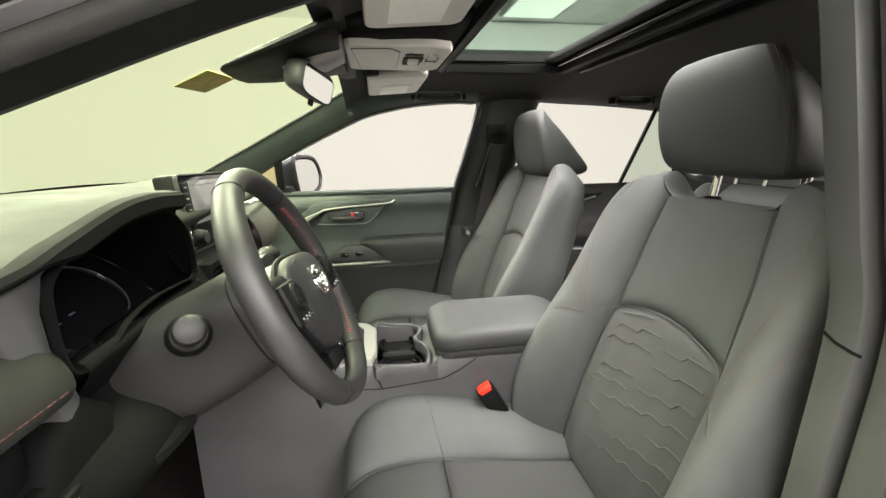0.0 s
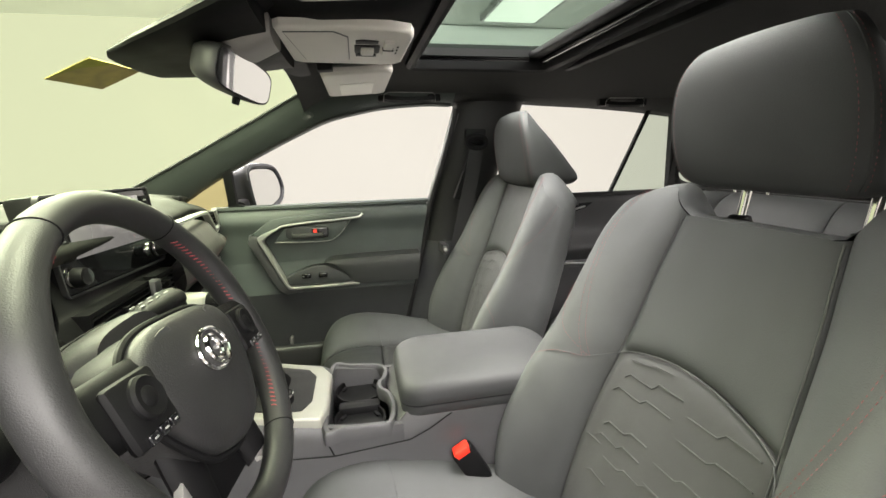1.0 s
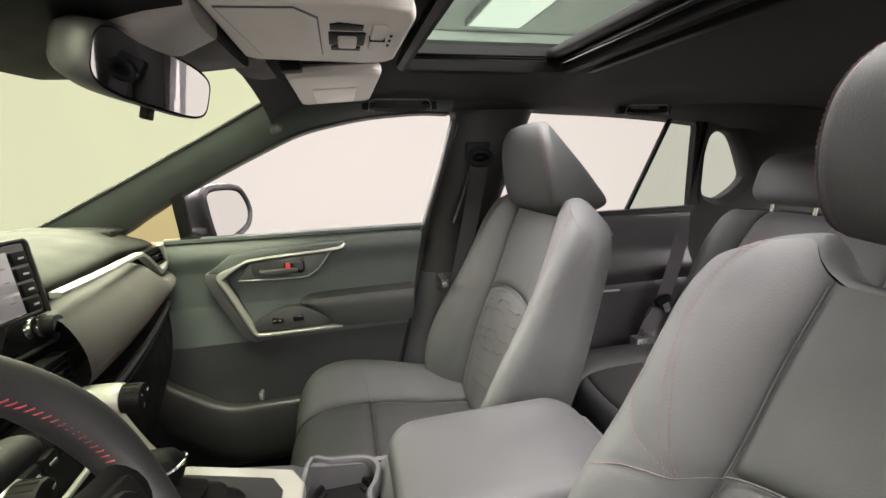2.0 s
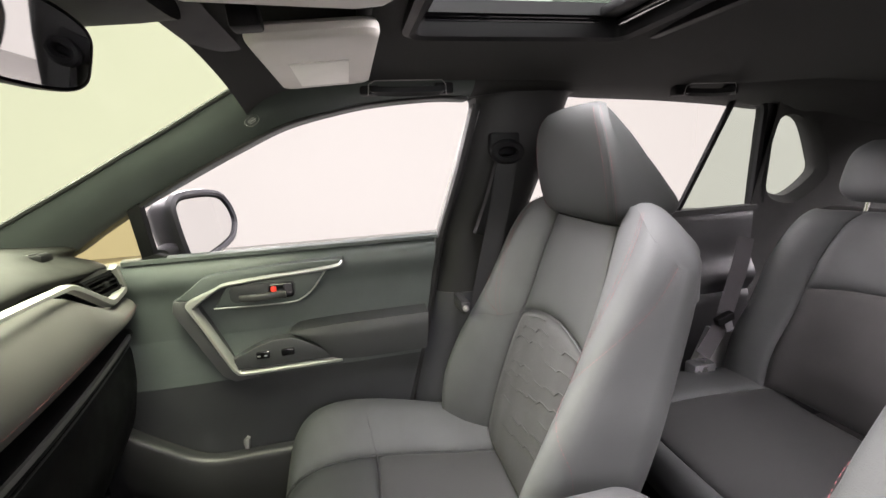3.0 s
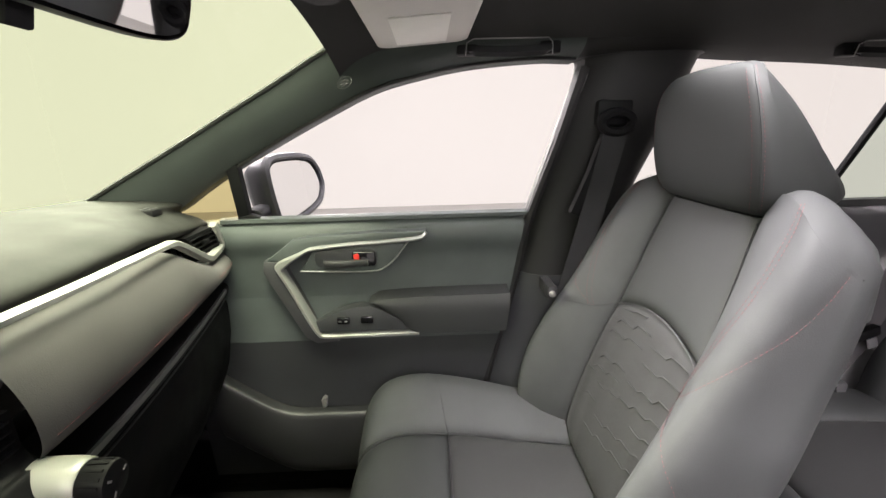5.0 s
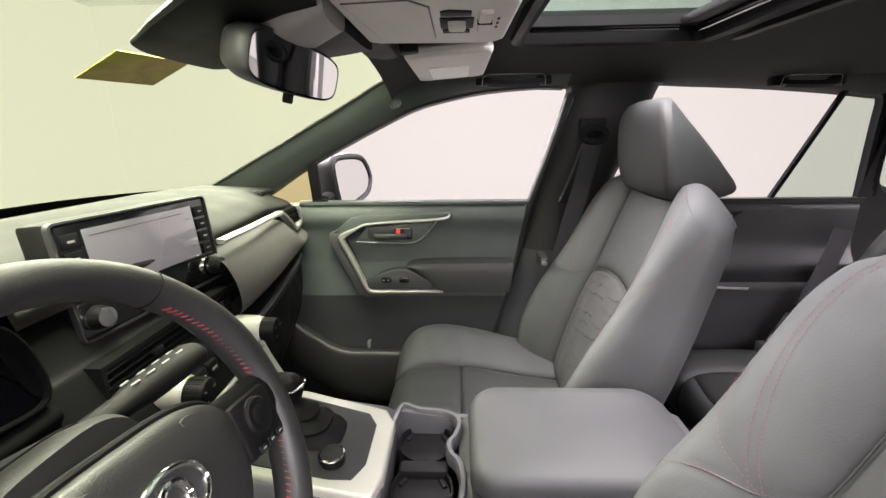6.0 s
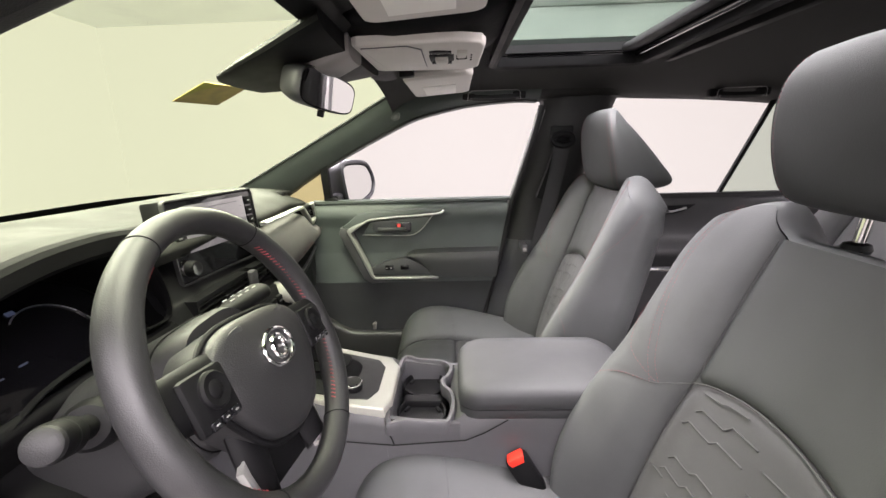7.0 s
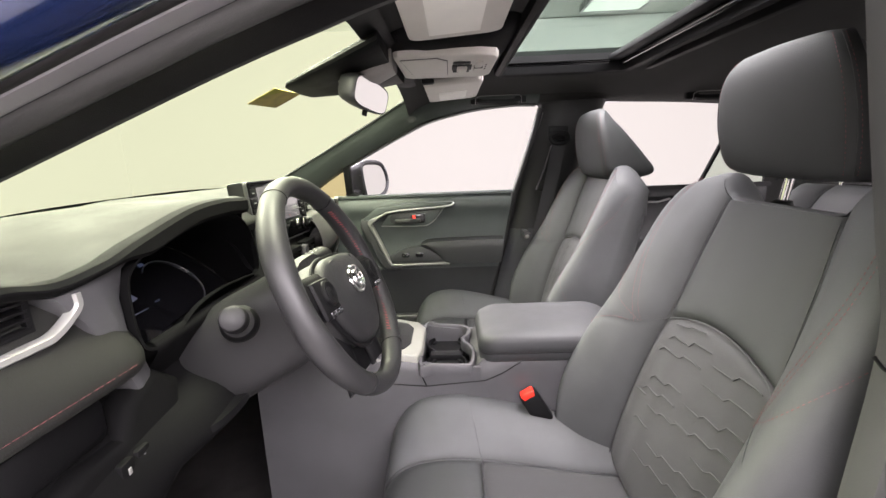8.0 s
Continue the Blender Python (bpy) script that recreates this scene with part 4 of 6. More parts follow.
# shelf and glove box
bm = bmesh.new()
rows = []
for y in np.linspace(0.045, 0.64, 16):
    f = face_x(y)
    pr = [(f - 0.04, 0.972), (f - 0.09, 0.965), (f - 0.10, 0.945), (f - 0.02, 0.937), (f - 0.004, 0.930), (f - 0.006, 0.915), (f - 0.02, 0.905), (f - 0.012, 0.88), (f - 0.02, 0.78), (f - 0.08, 0.66), (f - 0.30, 0.60)]
    rows.append([(x, y, z) for x, z in spline(pr, 3)])
grid(bm, rows)
part("glove_box", bm, BLACK, dash, "black shelf and glove box front")
bm = bmesh.new()
sweep(bm, [(face_x(y) - 0.001, y, 0.932) for y in np.linspace(0.05, 0.60, 20)], [(-0.002, -0.004), (0.003, -0.004), (0.003, 0.004), (-0.002, 0.004)], (0, 0, 1))
part("shelf_edge", bm, SATIN, dash, "dull grey shelf edge")
bm = bmesh.new()
tube(bm, [(face_x(y) - 0.004, y, 0.912) for y in np.linspace(0.05, 0.60, 20)], 0.0016, 6)
part("glove_box_edge", bm, PLASTIC, dash)
slot = part("defroster_slot", rbox(-0.40, -0.335, 0.485, 0.515, 1.118, 1.131, 0.003), BLACK, dash, "black side defroster slot")
for k in range(4):
    part("slot_rib", rbox(-0.39 + 0.015 * k, -0.385 + 0.015 * k, 0.488, 0.512, 1.130, 1.1325, 0.001), PLASTIC, slot)
# silver strip on the passenger side
STRIP = [(0.055, 1.110), (0.16, 1.107), (0.256, 1.104), (0.345, 1.099), (0.385, 1.093), (0.45, 1.062), (0.517, 1.030), (0.560, 1.026), (0.612, 1.030), (0.600, 1.056), (0.582, 1.083)]
bm = bmesh.new()


def strip_prof(t):
    h = 0.0040 + 0.0035 * min(1, max(0, (t - 0.25) * 3))
    return [(-h, -0.004), (-h, 0.006), (-h * 0.6, 0.010), (h * 0.6, 0.010), (h, 0.006), (h, -0.004)]


sweep(bm, spline([(face_x(y) + 0.0, y, z) for y, z in STRIP], 4), strip_prof, (1, 0, 0))
part("silver_strip", bm, SILVER, dash, "satin silver trim strip")


def vent(y0, y1, z0, z1, xf, skew, parent, name="side_vent"):
    v = part(name, rbox(xf - 0.035, xf - 0.03, min(y0, y1), max(y0, y1), z0, z1, 0.001), GLOSS, parent, "black louvred air vent")
    for k in range(4):
        z = z0 + (z1 - z0) * (k + 0.5) / 4
        bm = bmesh.new()
        sh = skew * (z - (z0 + z1) / 2)
        sweep(bm, [(xf - 0.012, y0 + sh, z), (xf - 0.012, y1 + sh, z)], [(-0.014, -0.0015), (0.012, -0.0035), (0.013, -0.001), (-0.013, 0.0015)], (0, 0, 1))
        part("slat", bm, BLACK, v)
    bm = bmesh.new()
    hs = skew * (z1 - z0) / 2
    sweep(bm, [(xf - 0.004, y0 - hs, z0), (xf - 0.004, y1 - 0.3 * hs, z0), (xf - 0.004, y1 + 0.3 * hs, z1), (xf - 0.004, y0 + hs, z1)], [(-0.003, -0.03), (0.003, -0.03), (0.003, 0.004), (-0.003, 0.004)], (1, 0, 0), closed=True)
    part("surround", bm, BLACK, v)
    part("knob", rbox(xf - 0.008, xf + 0.006, (y0 + y1) / 2 - 0.006, (y0 + y1) / 2 + 0.006, (z0 + z1) / 2 - 0.005, (z0 + z1) / 2 + 0.005, 0.002), BLACK, v)
    return v


vent(0.505, 0.588, 1.038, 1.076, -0.286, -0.9, dash)

# instrument hood: its lip is thin over the side vent, deep over the instruments
def hood_prof(t):
    u = min(1.0, max(0.0, (t - 0.38) / 0.14))
    d = 0.006 + 0.013 * u * u * (3 - 2 * u)
    return [(-0.012, 0.006), (0.004, 0.0055), (0.009, 0.001), (0.009, 0.005 - d), (0.004, -d), (-0.05, -d)]


bm = bmesh.new()
sweep(bm, [(hood_x(y), y, hood_z(y) - 0.006) for y in np.linspace(-0.725, -0.272, 50)], hood_prof, (0, 0, 1))
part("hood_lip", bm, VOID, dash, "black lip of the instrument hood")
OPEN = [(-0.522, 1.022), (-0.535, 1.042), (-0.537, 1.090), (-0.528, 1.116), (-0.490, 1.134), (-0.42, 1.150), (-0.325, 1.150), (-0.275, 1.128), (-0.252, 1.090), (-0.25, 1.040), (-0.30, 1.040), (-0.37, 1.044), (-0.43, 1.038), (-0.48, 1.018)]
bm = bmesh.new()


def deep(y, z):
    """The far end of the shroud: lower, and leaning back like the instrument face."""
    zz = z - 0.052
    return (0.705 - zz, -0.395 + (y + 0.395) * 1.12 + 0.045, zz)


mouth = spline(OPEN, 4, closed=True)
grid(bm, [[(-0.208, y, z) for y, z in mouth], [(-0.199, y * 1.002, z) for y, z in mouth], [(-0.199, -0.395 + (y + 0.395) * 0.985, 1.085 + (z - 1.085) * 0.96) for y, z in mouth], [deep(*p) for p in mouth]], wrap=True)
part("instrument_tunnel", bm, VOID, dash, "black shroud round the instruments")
ip = part("instrument_panel", plate([deep(*p)[1:] for p in mouth], lambda a, b, d: (0.702 - b + d, a, b), -0.012, 0.0, 0.001), GLOSS, dash, "black instrument face")
bm = bmesh.new()
tube(bm, [(0.7035 - (1.031 + 0.036 * math.sin(a)), -0.284 + 0.048 * math.cos(a), 1.031 + 0.036 * math.sin(a)) for a in np.linspace(radians(-75), radians(130), 40)], 0.0009, 6)
part("gauge_ring", bm, STEEL, ip, "thin grey gauge arc")
fm2 = frame_at((0, 0, 0), (0, 1, 0), (-1, 0, 1))
for yy, zz, w, h in ((-0.304, 1.067, 0.010, 0.006), (-0.362, 1.057, 0.030, 0.0012), (-0.384, 1.017, 0.028, 0.0012), (-0.345, 1.02, 0.010, 0.002)):
    part("display_bar", rbox(-w / 2, w / 2, -h / 2, h / 2, 0.0, 0.0012, 0, m=Matrix.Translation((0.7025 - zz, yy, zz)) @ fm2), DIM_MARK, ip, "dim bluish readout")
part("status_symbol", rbox(-0.006, 0.006, -0.013, 0.013, 0.0, 0.0012, 0.0008, m=Matrix.Translation((0.7025 - 1.040, -0.376, 1.040)) @ fm2 @ Matrix.Rotation(radians(10), 4, "Z")), DIM_MARK, ip, "dim bluish vehicle symbol")
# grey cheek between vent and instruments
bm = plate([(-0.610, 1.114), (-0.565, 1.120), (-0.52, 1.134), (-0.492, 1.138), (-0.529, 1.118), (-0.539, 1.090), (-0.537, 1.042), (-0.525, 1.020), (-0.519, 0.998), (-0.520, 0.972), (-0.538, 0.975), (-0.548, 1.0), (-0.560, 1.027), (-0.585, 1.08)], lambda a, b, d: (d, a, b), -0.27, -0.206, 0.005)
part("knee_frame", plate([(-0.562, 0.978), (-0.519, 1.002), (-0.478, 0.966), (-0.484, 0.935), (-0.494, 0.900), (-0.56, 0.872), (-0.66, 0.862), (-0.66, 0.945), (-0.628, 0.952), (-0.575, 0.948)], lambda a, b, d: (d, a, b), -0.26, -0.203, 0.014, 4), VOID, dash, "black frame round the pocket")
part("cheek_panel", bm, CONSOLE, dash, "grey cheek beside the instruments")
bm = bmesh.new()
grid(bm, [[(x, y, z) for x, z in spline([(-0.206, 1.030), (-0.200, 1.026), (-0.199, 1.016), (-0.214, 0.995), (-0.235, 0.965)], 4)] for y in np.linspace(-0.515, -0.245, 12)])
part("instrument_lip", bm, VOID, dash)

# driver end: vent, trim, pad
part("end_panel", rbox(-0.80, -0.24, -0.728, -0.715, 0.70, 1.10, 0.004), BLACK, dash, "black end cap of the dash")
bm = bmesh.new()
rows = []
for y in np.linspace(-0.722, -0.515, 16):
    f = -0.212
    u = (y + 0.722) / 0.207
    pr = [(f - 0.038, 1.122), (f - 0.022, 1.112), (f - 0.010, 1.095), (f - 0.001, 1.08 - 0.012 * u), (f + 0.020, 1.056 - 0.01 * u), (f + 0.028, 1.034 - 0.008 * u), (f + 0.022, 1.020 - 0.008 * u), (f - 0.006, 1.008 - 0.008 * u), (f - 0.06, 1.0)]
    rows.append([(x - 0.035 * max(0, (u - 0.75) / 0.25) ** 2, y, z) for x, z in spline(pr, 4)])
grid(bm, rows)
part("driver_pad", bm, DASH, dash, "soft stitched pad at the driver end")
vent(-0.712, -0.622, 1.092, 1.122, -0.218, 0.0, dash)
bm = bmesh.new()
sweep(bm, spline([(-0.222, -0.722, 1.078), (-0.216, -0.67, 1.078), (-0.212, -0.632, 1.079), (-0.210, -0.612, 1.082), (-0.208, -0.590, 1.098), (-0.208, -0.588, 1.112)], 5), [(-0.004, -0.0045), (-0.004, 0.003), (-0.0025, 0.005), (0.0025, 0.005), (0.004, 0.003), (0.004, -0.0045)], (1, 0, 0))
part("silver_strip", bm, SILVER, dash, "satin silver trim by the driver vent")
bm = bmesh.new()
dashes(bm, [(-0.212 + 0.0290, y, 1.0335 - 0.008 * (y + 0.722) / 0.207) for y in np.linspace(-0.715, -0.565, 12)], length=0.0062, gap=0.0008, w=0.00042)
tagged(part("stitching", bm, RED_THREAD, dash), kind="stuff")
# knee panel
bm = bmesh.new()
rows = []
for y in np.linspace(-0.722, -0.135, 50):
    k = 0.03 * math.exp(-((y + 0.42) / 0.14) ** 2)
    low = min(1.0, max(0.0, (y + 0.545) / 0.05))       # past the column the panel turns under early
    pr = [(-0.25, 1.006), (-0.235, 0.985), (-0.225, 0.955), (-0.205 + k, 0.925), (-0.20 + k, 0.88), (-0.23 - 0.05 * low, 0.80 + 0.065 * low), (-0.30 - 0.08 * low, 0.72 + 0.135 * low), (-0.42 - 0.08 * low, 0.66 + 0.19 * low), (-0.60 - 0.1 * low, 0.62 + 0.225 * low)]
    rows.append([(x, y, z) for x, z in spline(pr, 4)])
grid(bm, rows)
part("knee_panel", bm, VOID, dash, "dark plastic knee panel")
# solid block; its black colour stands in for the shade of an open pocket
part("coin_pocket", rbox(-0.26, -0.214, -0.70, -0.575, 0.955, 1.003, 0.01), BLACK, dash, "black block drawn as a dark open pocket")
for k, yy in enumerate((-0.587, -0.565)):
    part("switch", rbox(-0.215, -0.1955, yy - 0.0095, yy + 0.0095, 0.911, 0.933, 0.003), BLACK, dash)
    part("switch_mark", rbox(-0.1965, -0.1945, yy - 0.002, yy + 0.002, 0.918, 0.925, 0.0004), MARK, dash)
bm = bmesh.new()
sweep(bm, spline([(-0.215, -0.50, 0.89), (-0.175, -0.485, 0.898), (-0.16, -0.44, 0.905), (-0.17, -0.40, 0.905)], 5), [(-0.008, -0.005), (0.008, -0.005), (0.008, 0.005), (-0.008, 0.005)], (0, 0, 1))
part("adjust_lever", bm, BLACK, dash, "black column adjusting lever")

# centre stack
bm = bmesh.new()
rows = []
for y in np.linspace(-0.245, 0.05, 14):
    pr = [(-0.30, 1.12), (-0.25, 1.09), (-0.225, 1.045), (-0.215, 1.035), (-0.195, 0.992), (-0.18, 0.985), (-0.165, 0.95), (-0.16, 0.90), (-0.20, 0.86), (-0.26, 0.80)]
    rows.append([(x, y, z) for x, z in spline(pr, 4)])
grid(bm, rows)
part("radio_panel", bm, BLACK, dash, "dark centre stack")
vent(-0.195, -0.045, 1.0, 1.036, -0.198, 0, dash, "centre_vent")
vent(-0.015, 0.045, 1.0, 1.036, -0.198, 0, dash, "centre_vent")
part("hazard_button", rbox(-0.205, -0.19, -0.042, -0.018, 1.0, 1.036, 0.003), CONSOLE, dash, "grey warning light button")
for k in range(7):
    part("climate_key", rbox(-0.182, -0.166, -0.13 + 0.026 * k, -0.108 + 0.026 * k, 0.952, 0.972, 0.003), BLACK, dash)
    part("key_mark", rbox(-0.1665, -0.1645, -0.124 + 0.026 * k, -0.114 + 0.026 * k, 0.960, 0.963, 0), MARK, dash)
bm = bmesh.new()
tube(bm, [(-0.152, -0.128, 0.925), (-0.155, 0.05, 0.93)], 0.004, 8)
part("silver_strip", bm, SILVER, dash)

# ---- infotainment screen ----
scr = thing("infotainment_screen", "black tablet-style screen with a pale display on the dash", "screen", (-0.231, -0.055, 1.118))
sm = frame_at((0, 0, 0), (0.055, 1.0, -0.02), (-0.10, 0, 1))
part("housing", rbox(-0.121, 0.121, -0.067, 0.067, -0.036, 0.0, 0.006, m=sm), BLACK, scr)
bm = plate(round_rect(-0.118, 0.118, -0.062, 0.062, 0.006), lambda a, b, d: sm @ Vector((a, b, d)), 0.0005, 0.003, 0.001)
part("glass", bm, GLOSS, scr, "gloss black front")
part("display", rbox(-0.087, 0.087, -0.020, 0.054, 0.0032, 0.0042, 0.0004, m=sm), SCREEN, scr, "display with its pale reflection drawn as glow")
bm = bmesh.new()
sweep(bm, [sm @ Vector((a, b, 0.002)) for a, b in round_rect(-0.121, 0.121, -0.065, 0.065, 0.007)], [(-0.0012, -0.004), (0.0012, -0.004), (0.0012, 0.003), (-0.0012, 0.003)], sm.to_3x3() @ Vector((0, 0, 1)), closed=True)
part("bezel", bm, PLASTIC, scr, "thin grey rim")
for sg in (-1, 1):
    for k in range(4):
        b = 0.044 - 0.019 * k
        part("side_key", rbox(sg * 0.103 - 0.010, sg * 0.103 + 0.010, b - 0.008, b + 0.008, 0.003, 0.0055, 0.0012, m=sm), BLACK, scr)
        part("key_mark", rbox(sg * 0.103 - 0.004, sg * 0.103 + 0.004, b - 0.0012, b + 0.0012, 0.0055, 0.006, 0, m=sm), MARK, scr)
    kn = part("knob", lathe([(0.0135, 0.003), (0.0135, 0.010), (0.012, 0.018), (0.011, 0.020), (0.0, 0.020)], 28, sm @ Matrix.Translation((sg * 0.103, -0.042, 0))), BLACK, scr, "round knob")
    part("knob_ring", lathe([(0.0142, 0.004), (0.0146, 0.006), (0.0142, 0.008), (0.0135, 0.008), (0.0135, 0.004)], 28, sm @ Matrix.Translation((sg * 0.103, -0.042, 0))), CHROME, kn)
    part("knob_cap", lathe([(0.0105, 0.0202), (0.011, 0.0212), (0.006, 0.0214), (0, 0.0214)], 28, sm @ Matrix.Translation((sg * 0.103, -0.042, 0))), CHROME, kn)

for k, (u0, u1, v0, v1) in enumerate(((-0.080, 0.066, 0.0455, 0.0463), (0.071, 0.079, 0.036, 0.0368), (0.071, 0.079, 0.020, 0.0208), (0.071, 0.079, -0.004, -0.0032))):
    part("display_bar", rbox(u0, u1, v0, v1, 0.0042, 0.0046, 0, m=sm), PLASTIC, scr, "thin dark line on the display")

# ---- steering wheel ----
TILT_W = radians(24)
WN = Vector((math.cos(TILT_W), 0, math.sin(TILT_W)))
WU = Vector((-math.sin(TILT_W), 0, math.cos(TILT_W)))
WC = Vector((-0.025, -0.367, 1.0475))
wheel = thing("steering_wheel", "black leather steering wheel with red stitching and silver accents", "steering wheel", tuple(WC))
wm0 = frame_at((0, 0, 0), (0, 1, 0), WU)      # x across, y up the wheel, z to the driver
wm = wm0 @ Matrix.Rotation(radians(-8), 4, "Z")      # the wheel stands a little turned
RM = 0.1525


def wheel_put(a, b, d):
    return wm @ Vector((a, b, d))


def rim_ring(t, seg=20):
    c, s = math.cos(t), math.sin(t)
    grip = 1 + 0.10 * math.exp(-((abs(math.degrees(math.atan2(s, abs(c)))) - 25) / 18) ** 2)
    out = []
    for k in range(seg):
        a = 2 * math.pi * k / seg
        rr = RM + 0.0142 * grip * math.cos(a)
        out.append(wheel_put(rr * c, rr * s, 0.0162 * grip * math.sin(a)))
    return out


rings = [rim_ring(2 * math.pi * k / 96) for k in range(96)]
bm = bmesh.new()
grid(bm, rings + [rings[0]], wrap=True)
bmesh.ops.remove_doubles(bm, verts=bm.verts, dist=1e-6)
rim = part("rim", bm, WHEEL_LEATHER, wheel, "black leather rim")
for t0 in (radians(58), radians(122), radians(-58), radians(-122)):
    bm = bmesh.new()
    rr = rim_ring(t0, 28)
    tube(bm, [wheel_put(0, 0, 0) + (p - wheel_put(RM * math.cos(t0), RM * math.sin(t0), 0)) * 1.012 + wheel_put(RM * math.cos(t0), RM * math.sin(t0), 0) for p in rr], 0.0007, 5, closed=True)
    part("rim_seam", bm, BLACK, rim)
bm = bmesh.new()
for q0, q1 in ((-50, 52), (128, 232)):
    for t in np.linspace(radians(q0), radians(q1), 46):
        c, s = math.cos(t), math.sin(t)
        for tt in (0.0,):
            r0 = RM - 0.0147
            a = wheel_put((r0 + 0.001) * math.cos(t - 0.012), (r0 + 0.001) * math.sin(t - 0.012), 0.0068)
            b = wheel_put(r0 * c, r0 * s, 0.004)
            d = wheel_put((r0 + 0.001) * math.cos(t + 0.012), (r0 + 0.001) * math.sin(t + 0.012), 0.0005)
            tube(bm, [a, b, d], 0.00075, 5)
tagged(part("stitching", bm, BRIGHT_THREAD, rim, "red cross stitches inside the rim"), kind="stuff")
# airbag cover
HUB = [(0.0, 0.040), (0.046, 0.038), (0.074, 0.027), (0.088, 0.004), (0.084, -0.028), (0.067, -0.058), (0.042, -0.084), (0.0, -0.094), (-0.042, -0.084), (-0.067, -0.058), (-0.084, -0.028), (-0.088, 0.004), (-0.074, 0.027), (-0.046, 0.038)]
hub_o = spline(HUB, 5, closed=True)
bm = bmesh.new()
rings = []
for k, (sc, d) in enumerate(((1.0, -0.04), (1.0, 0.002), (0.985, 0.009), (0.95, 0.013), (0.85, 0.0165), (0.68, 0.0195), (0.45, 0.0215), (0.2, 0.0225), (0.02, 0.0225))):
    rings.append([wheel_put(p[0] * sc, p[1] * sc, d) for p in hub_o])
loft(bm, rings)
hub = part("airbag_cover", bm, HUB_SKIN, wheel, "dark grained airbag cover")
bm = bmesh.new()
tube(bm, [wheel_put(p[0] * 1.03, p[1] * 1.03, -0.001) for p in hub_o], 0.0035, 8, closed=True)
part("cover_gap", bm, BLACK, wheel, "black border")
for sg in (-1, 1):
    # side wings of the cover, in a lighter plastic for the light they catch
    bm = plate(spline([(sg * 0.034, 0.032), (sg * 0.062, 0.026), (sg * 0.080, 0.002), (sg * 0.076, -0.026), (sg * 0.060, -0.054), (sg * 0.051, -0.028), (sg * 0.044, 0.006)], 4, closed=True), lambda a, b, d: wheel_put(a, b, d + 0.0175 - 2.2 * max(0, abs(a) - 0.035) ** 1.7), -0.004, 0.0012, 0.0008)
    part("cover_wing", bm, PLASTIC, hub, "grained outer wing, coloured lighter for the light on it")
    # spokes
    bm = bmesh.new()
    rows = []
    for t in np.linspace(0, 1, 10):
        a = sg * (0.062 + 0.086 * t)
        hw = 0.030 - 0.006 * t
        mid = -0.004 + 0.004 * t
        rows.append([wheel_put(a, mid + hw * math.cos(q), 0.002 + (0.013 - 0.003 * t) * math.sin(q)) for q in [2 * math.pi * k / 16 for k in range(16)]])
    loft(bm, rows)
    part("spoke", bm, BLACK, wheel, "black side spoke")
    pod = part("control_pod", rbox(sg * 0.104 - 0.026, sg * 0.104 + 0.026, -0.034, 0.016, 0.008, 0.018, 0.006, m=wm), BLACK, wheel, "black button pod")
    part("dial", lathe([(0.0165, 0.016), (0.0165, 0.0205), (0.0145, 0.0225), (0.008, 0.021), (0.006, 0.0225), (0, 0.0225)], 28, wm @ Matrix.Translation((sg * 0.102, -0.004, 0))), BLACK, pod)
    for k in range(3):
        part("button", rbox(sg * 0.104 - 0.018 + 0.013 * k, sg * 0.104 - 0.008 + 0.013 * k, -0.033, -0.025, 0.016, 0.0205, 0.0015, m=wm), GLOSS, pod)
        part("button_mark", rbox(sg * 0.104 - 0.015 + 0.013 * k, sg * 0.104 - 0.011 + 0.013 * k, -0.0295, -0.0282, 0.0205, 0.021, 0, m=wm), MARK, pod)
    # lower spoke with silver edge
    bm = bmesh.new()
    rows = []
    for t in np.linspace(0, 1, 10):
        c = Vector((sg * (0.048 + 0.010 * t), -0.052 - 0.086 * t))
        rows.append([wheel_put(c.x + (0.021 - 0.004 * t) * math.cos(q), c.y + 0.006 * math.sin(q), -0.020 - 0.004 * t + 0.010 * math.sin(q) + 0.003 * math.cos(q)) for q in [2 * math.pi * k / 16 for k in range(16)]])
    loft(bm, rows)
    part("lower_spoke", bm, BLACK, wheel, "black lower spoke")
    bm = plate([(sg * 0.068, -0.082), (sg * 0.077, -0.090), (sg * 0.073, -0.124), (sg * 0.065, -0.137), (sg * 0.048, -0.142), (sg * 0.048, -0.137), (sg * 0.060, -0.132), (sg * 0.065, -0.121), (sg * 0.068, -0.098)], wheel_put, -0.024, -0.016, 0.0014)
    part("silver_accent", bm, SILVER, wheel, "satin silver spoke accent")
bm = plate([(-0.050, -0.060), (0.050, -0.060), (0.046, -0.136), (-0.046, -0.136)], wheel_put, -0.036, -0.030, 0.002)
part("lower_web", bm, BLACK, wheel, "black web between the lower spokes")
# plain chrome badge
bd = part("badge", lathe([(0.0245, 0), (0.0245, 0.002), (0, 0.002)], 36, wm @ Matrix.Translation((0, -0.005, 0.0215)) @ Matrix.Diagonal((1.0, 0.78, 1, 1))), PLASTIC, wheel)
for sx, sy, ox, oy, r in ((0.027, 0.0195, 0, 0, 0.0022), (0.011, 0.012, 0, 0, 0.0030)):
    bm = bmesh.new()
    tube(bm, [wheel_put(ox + sx * math.cos(a), -0.005 + oy + sy * math.sin(a), 0.0240) for a in [2 * math.pi * k / 40 for k in range(40)]], r, 8, closed=True)
    part("badge_ring", bm, CHROME, bd, "plain chrome oval")

# ---- steering column with stalks ----
def col_put(a, b, d):
    return wm0 @ Vector((a, b, d))


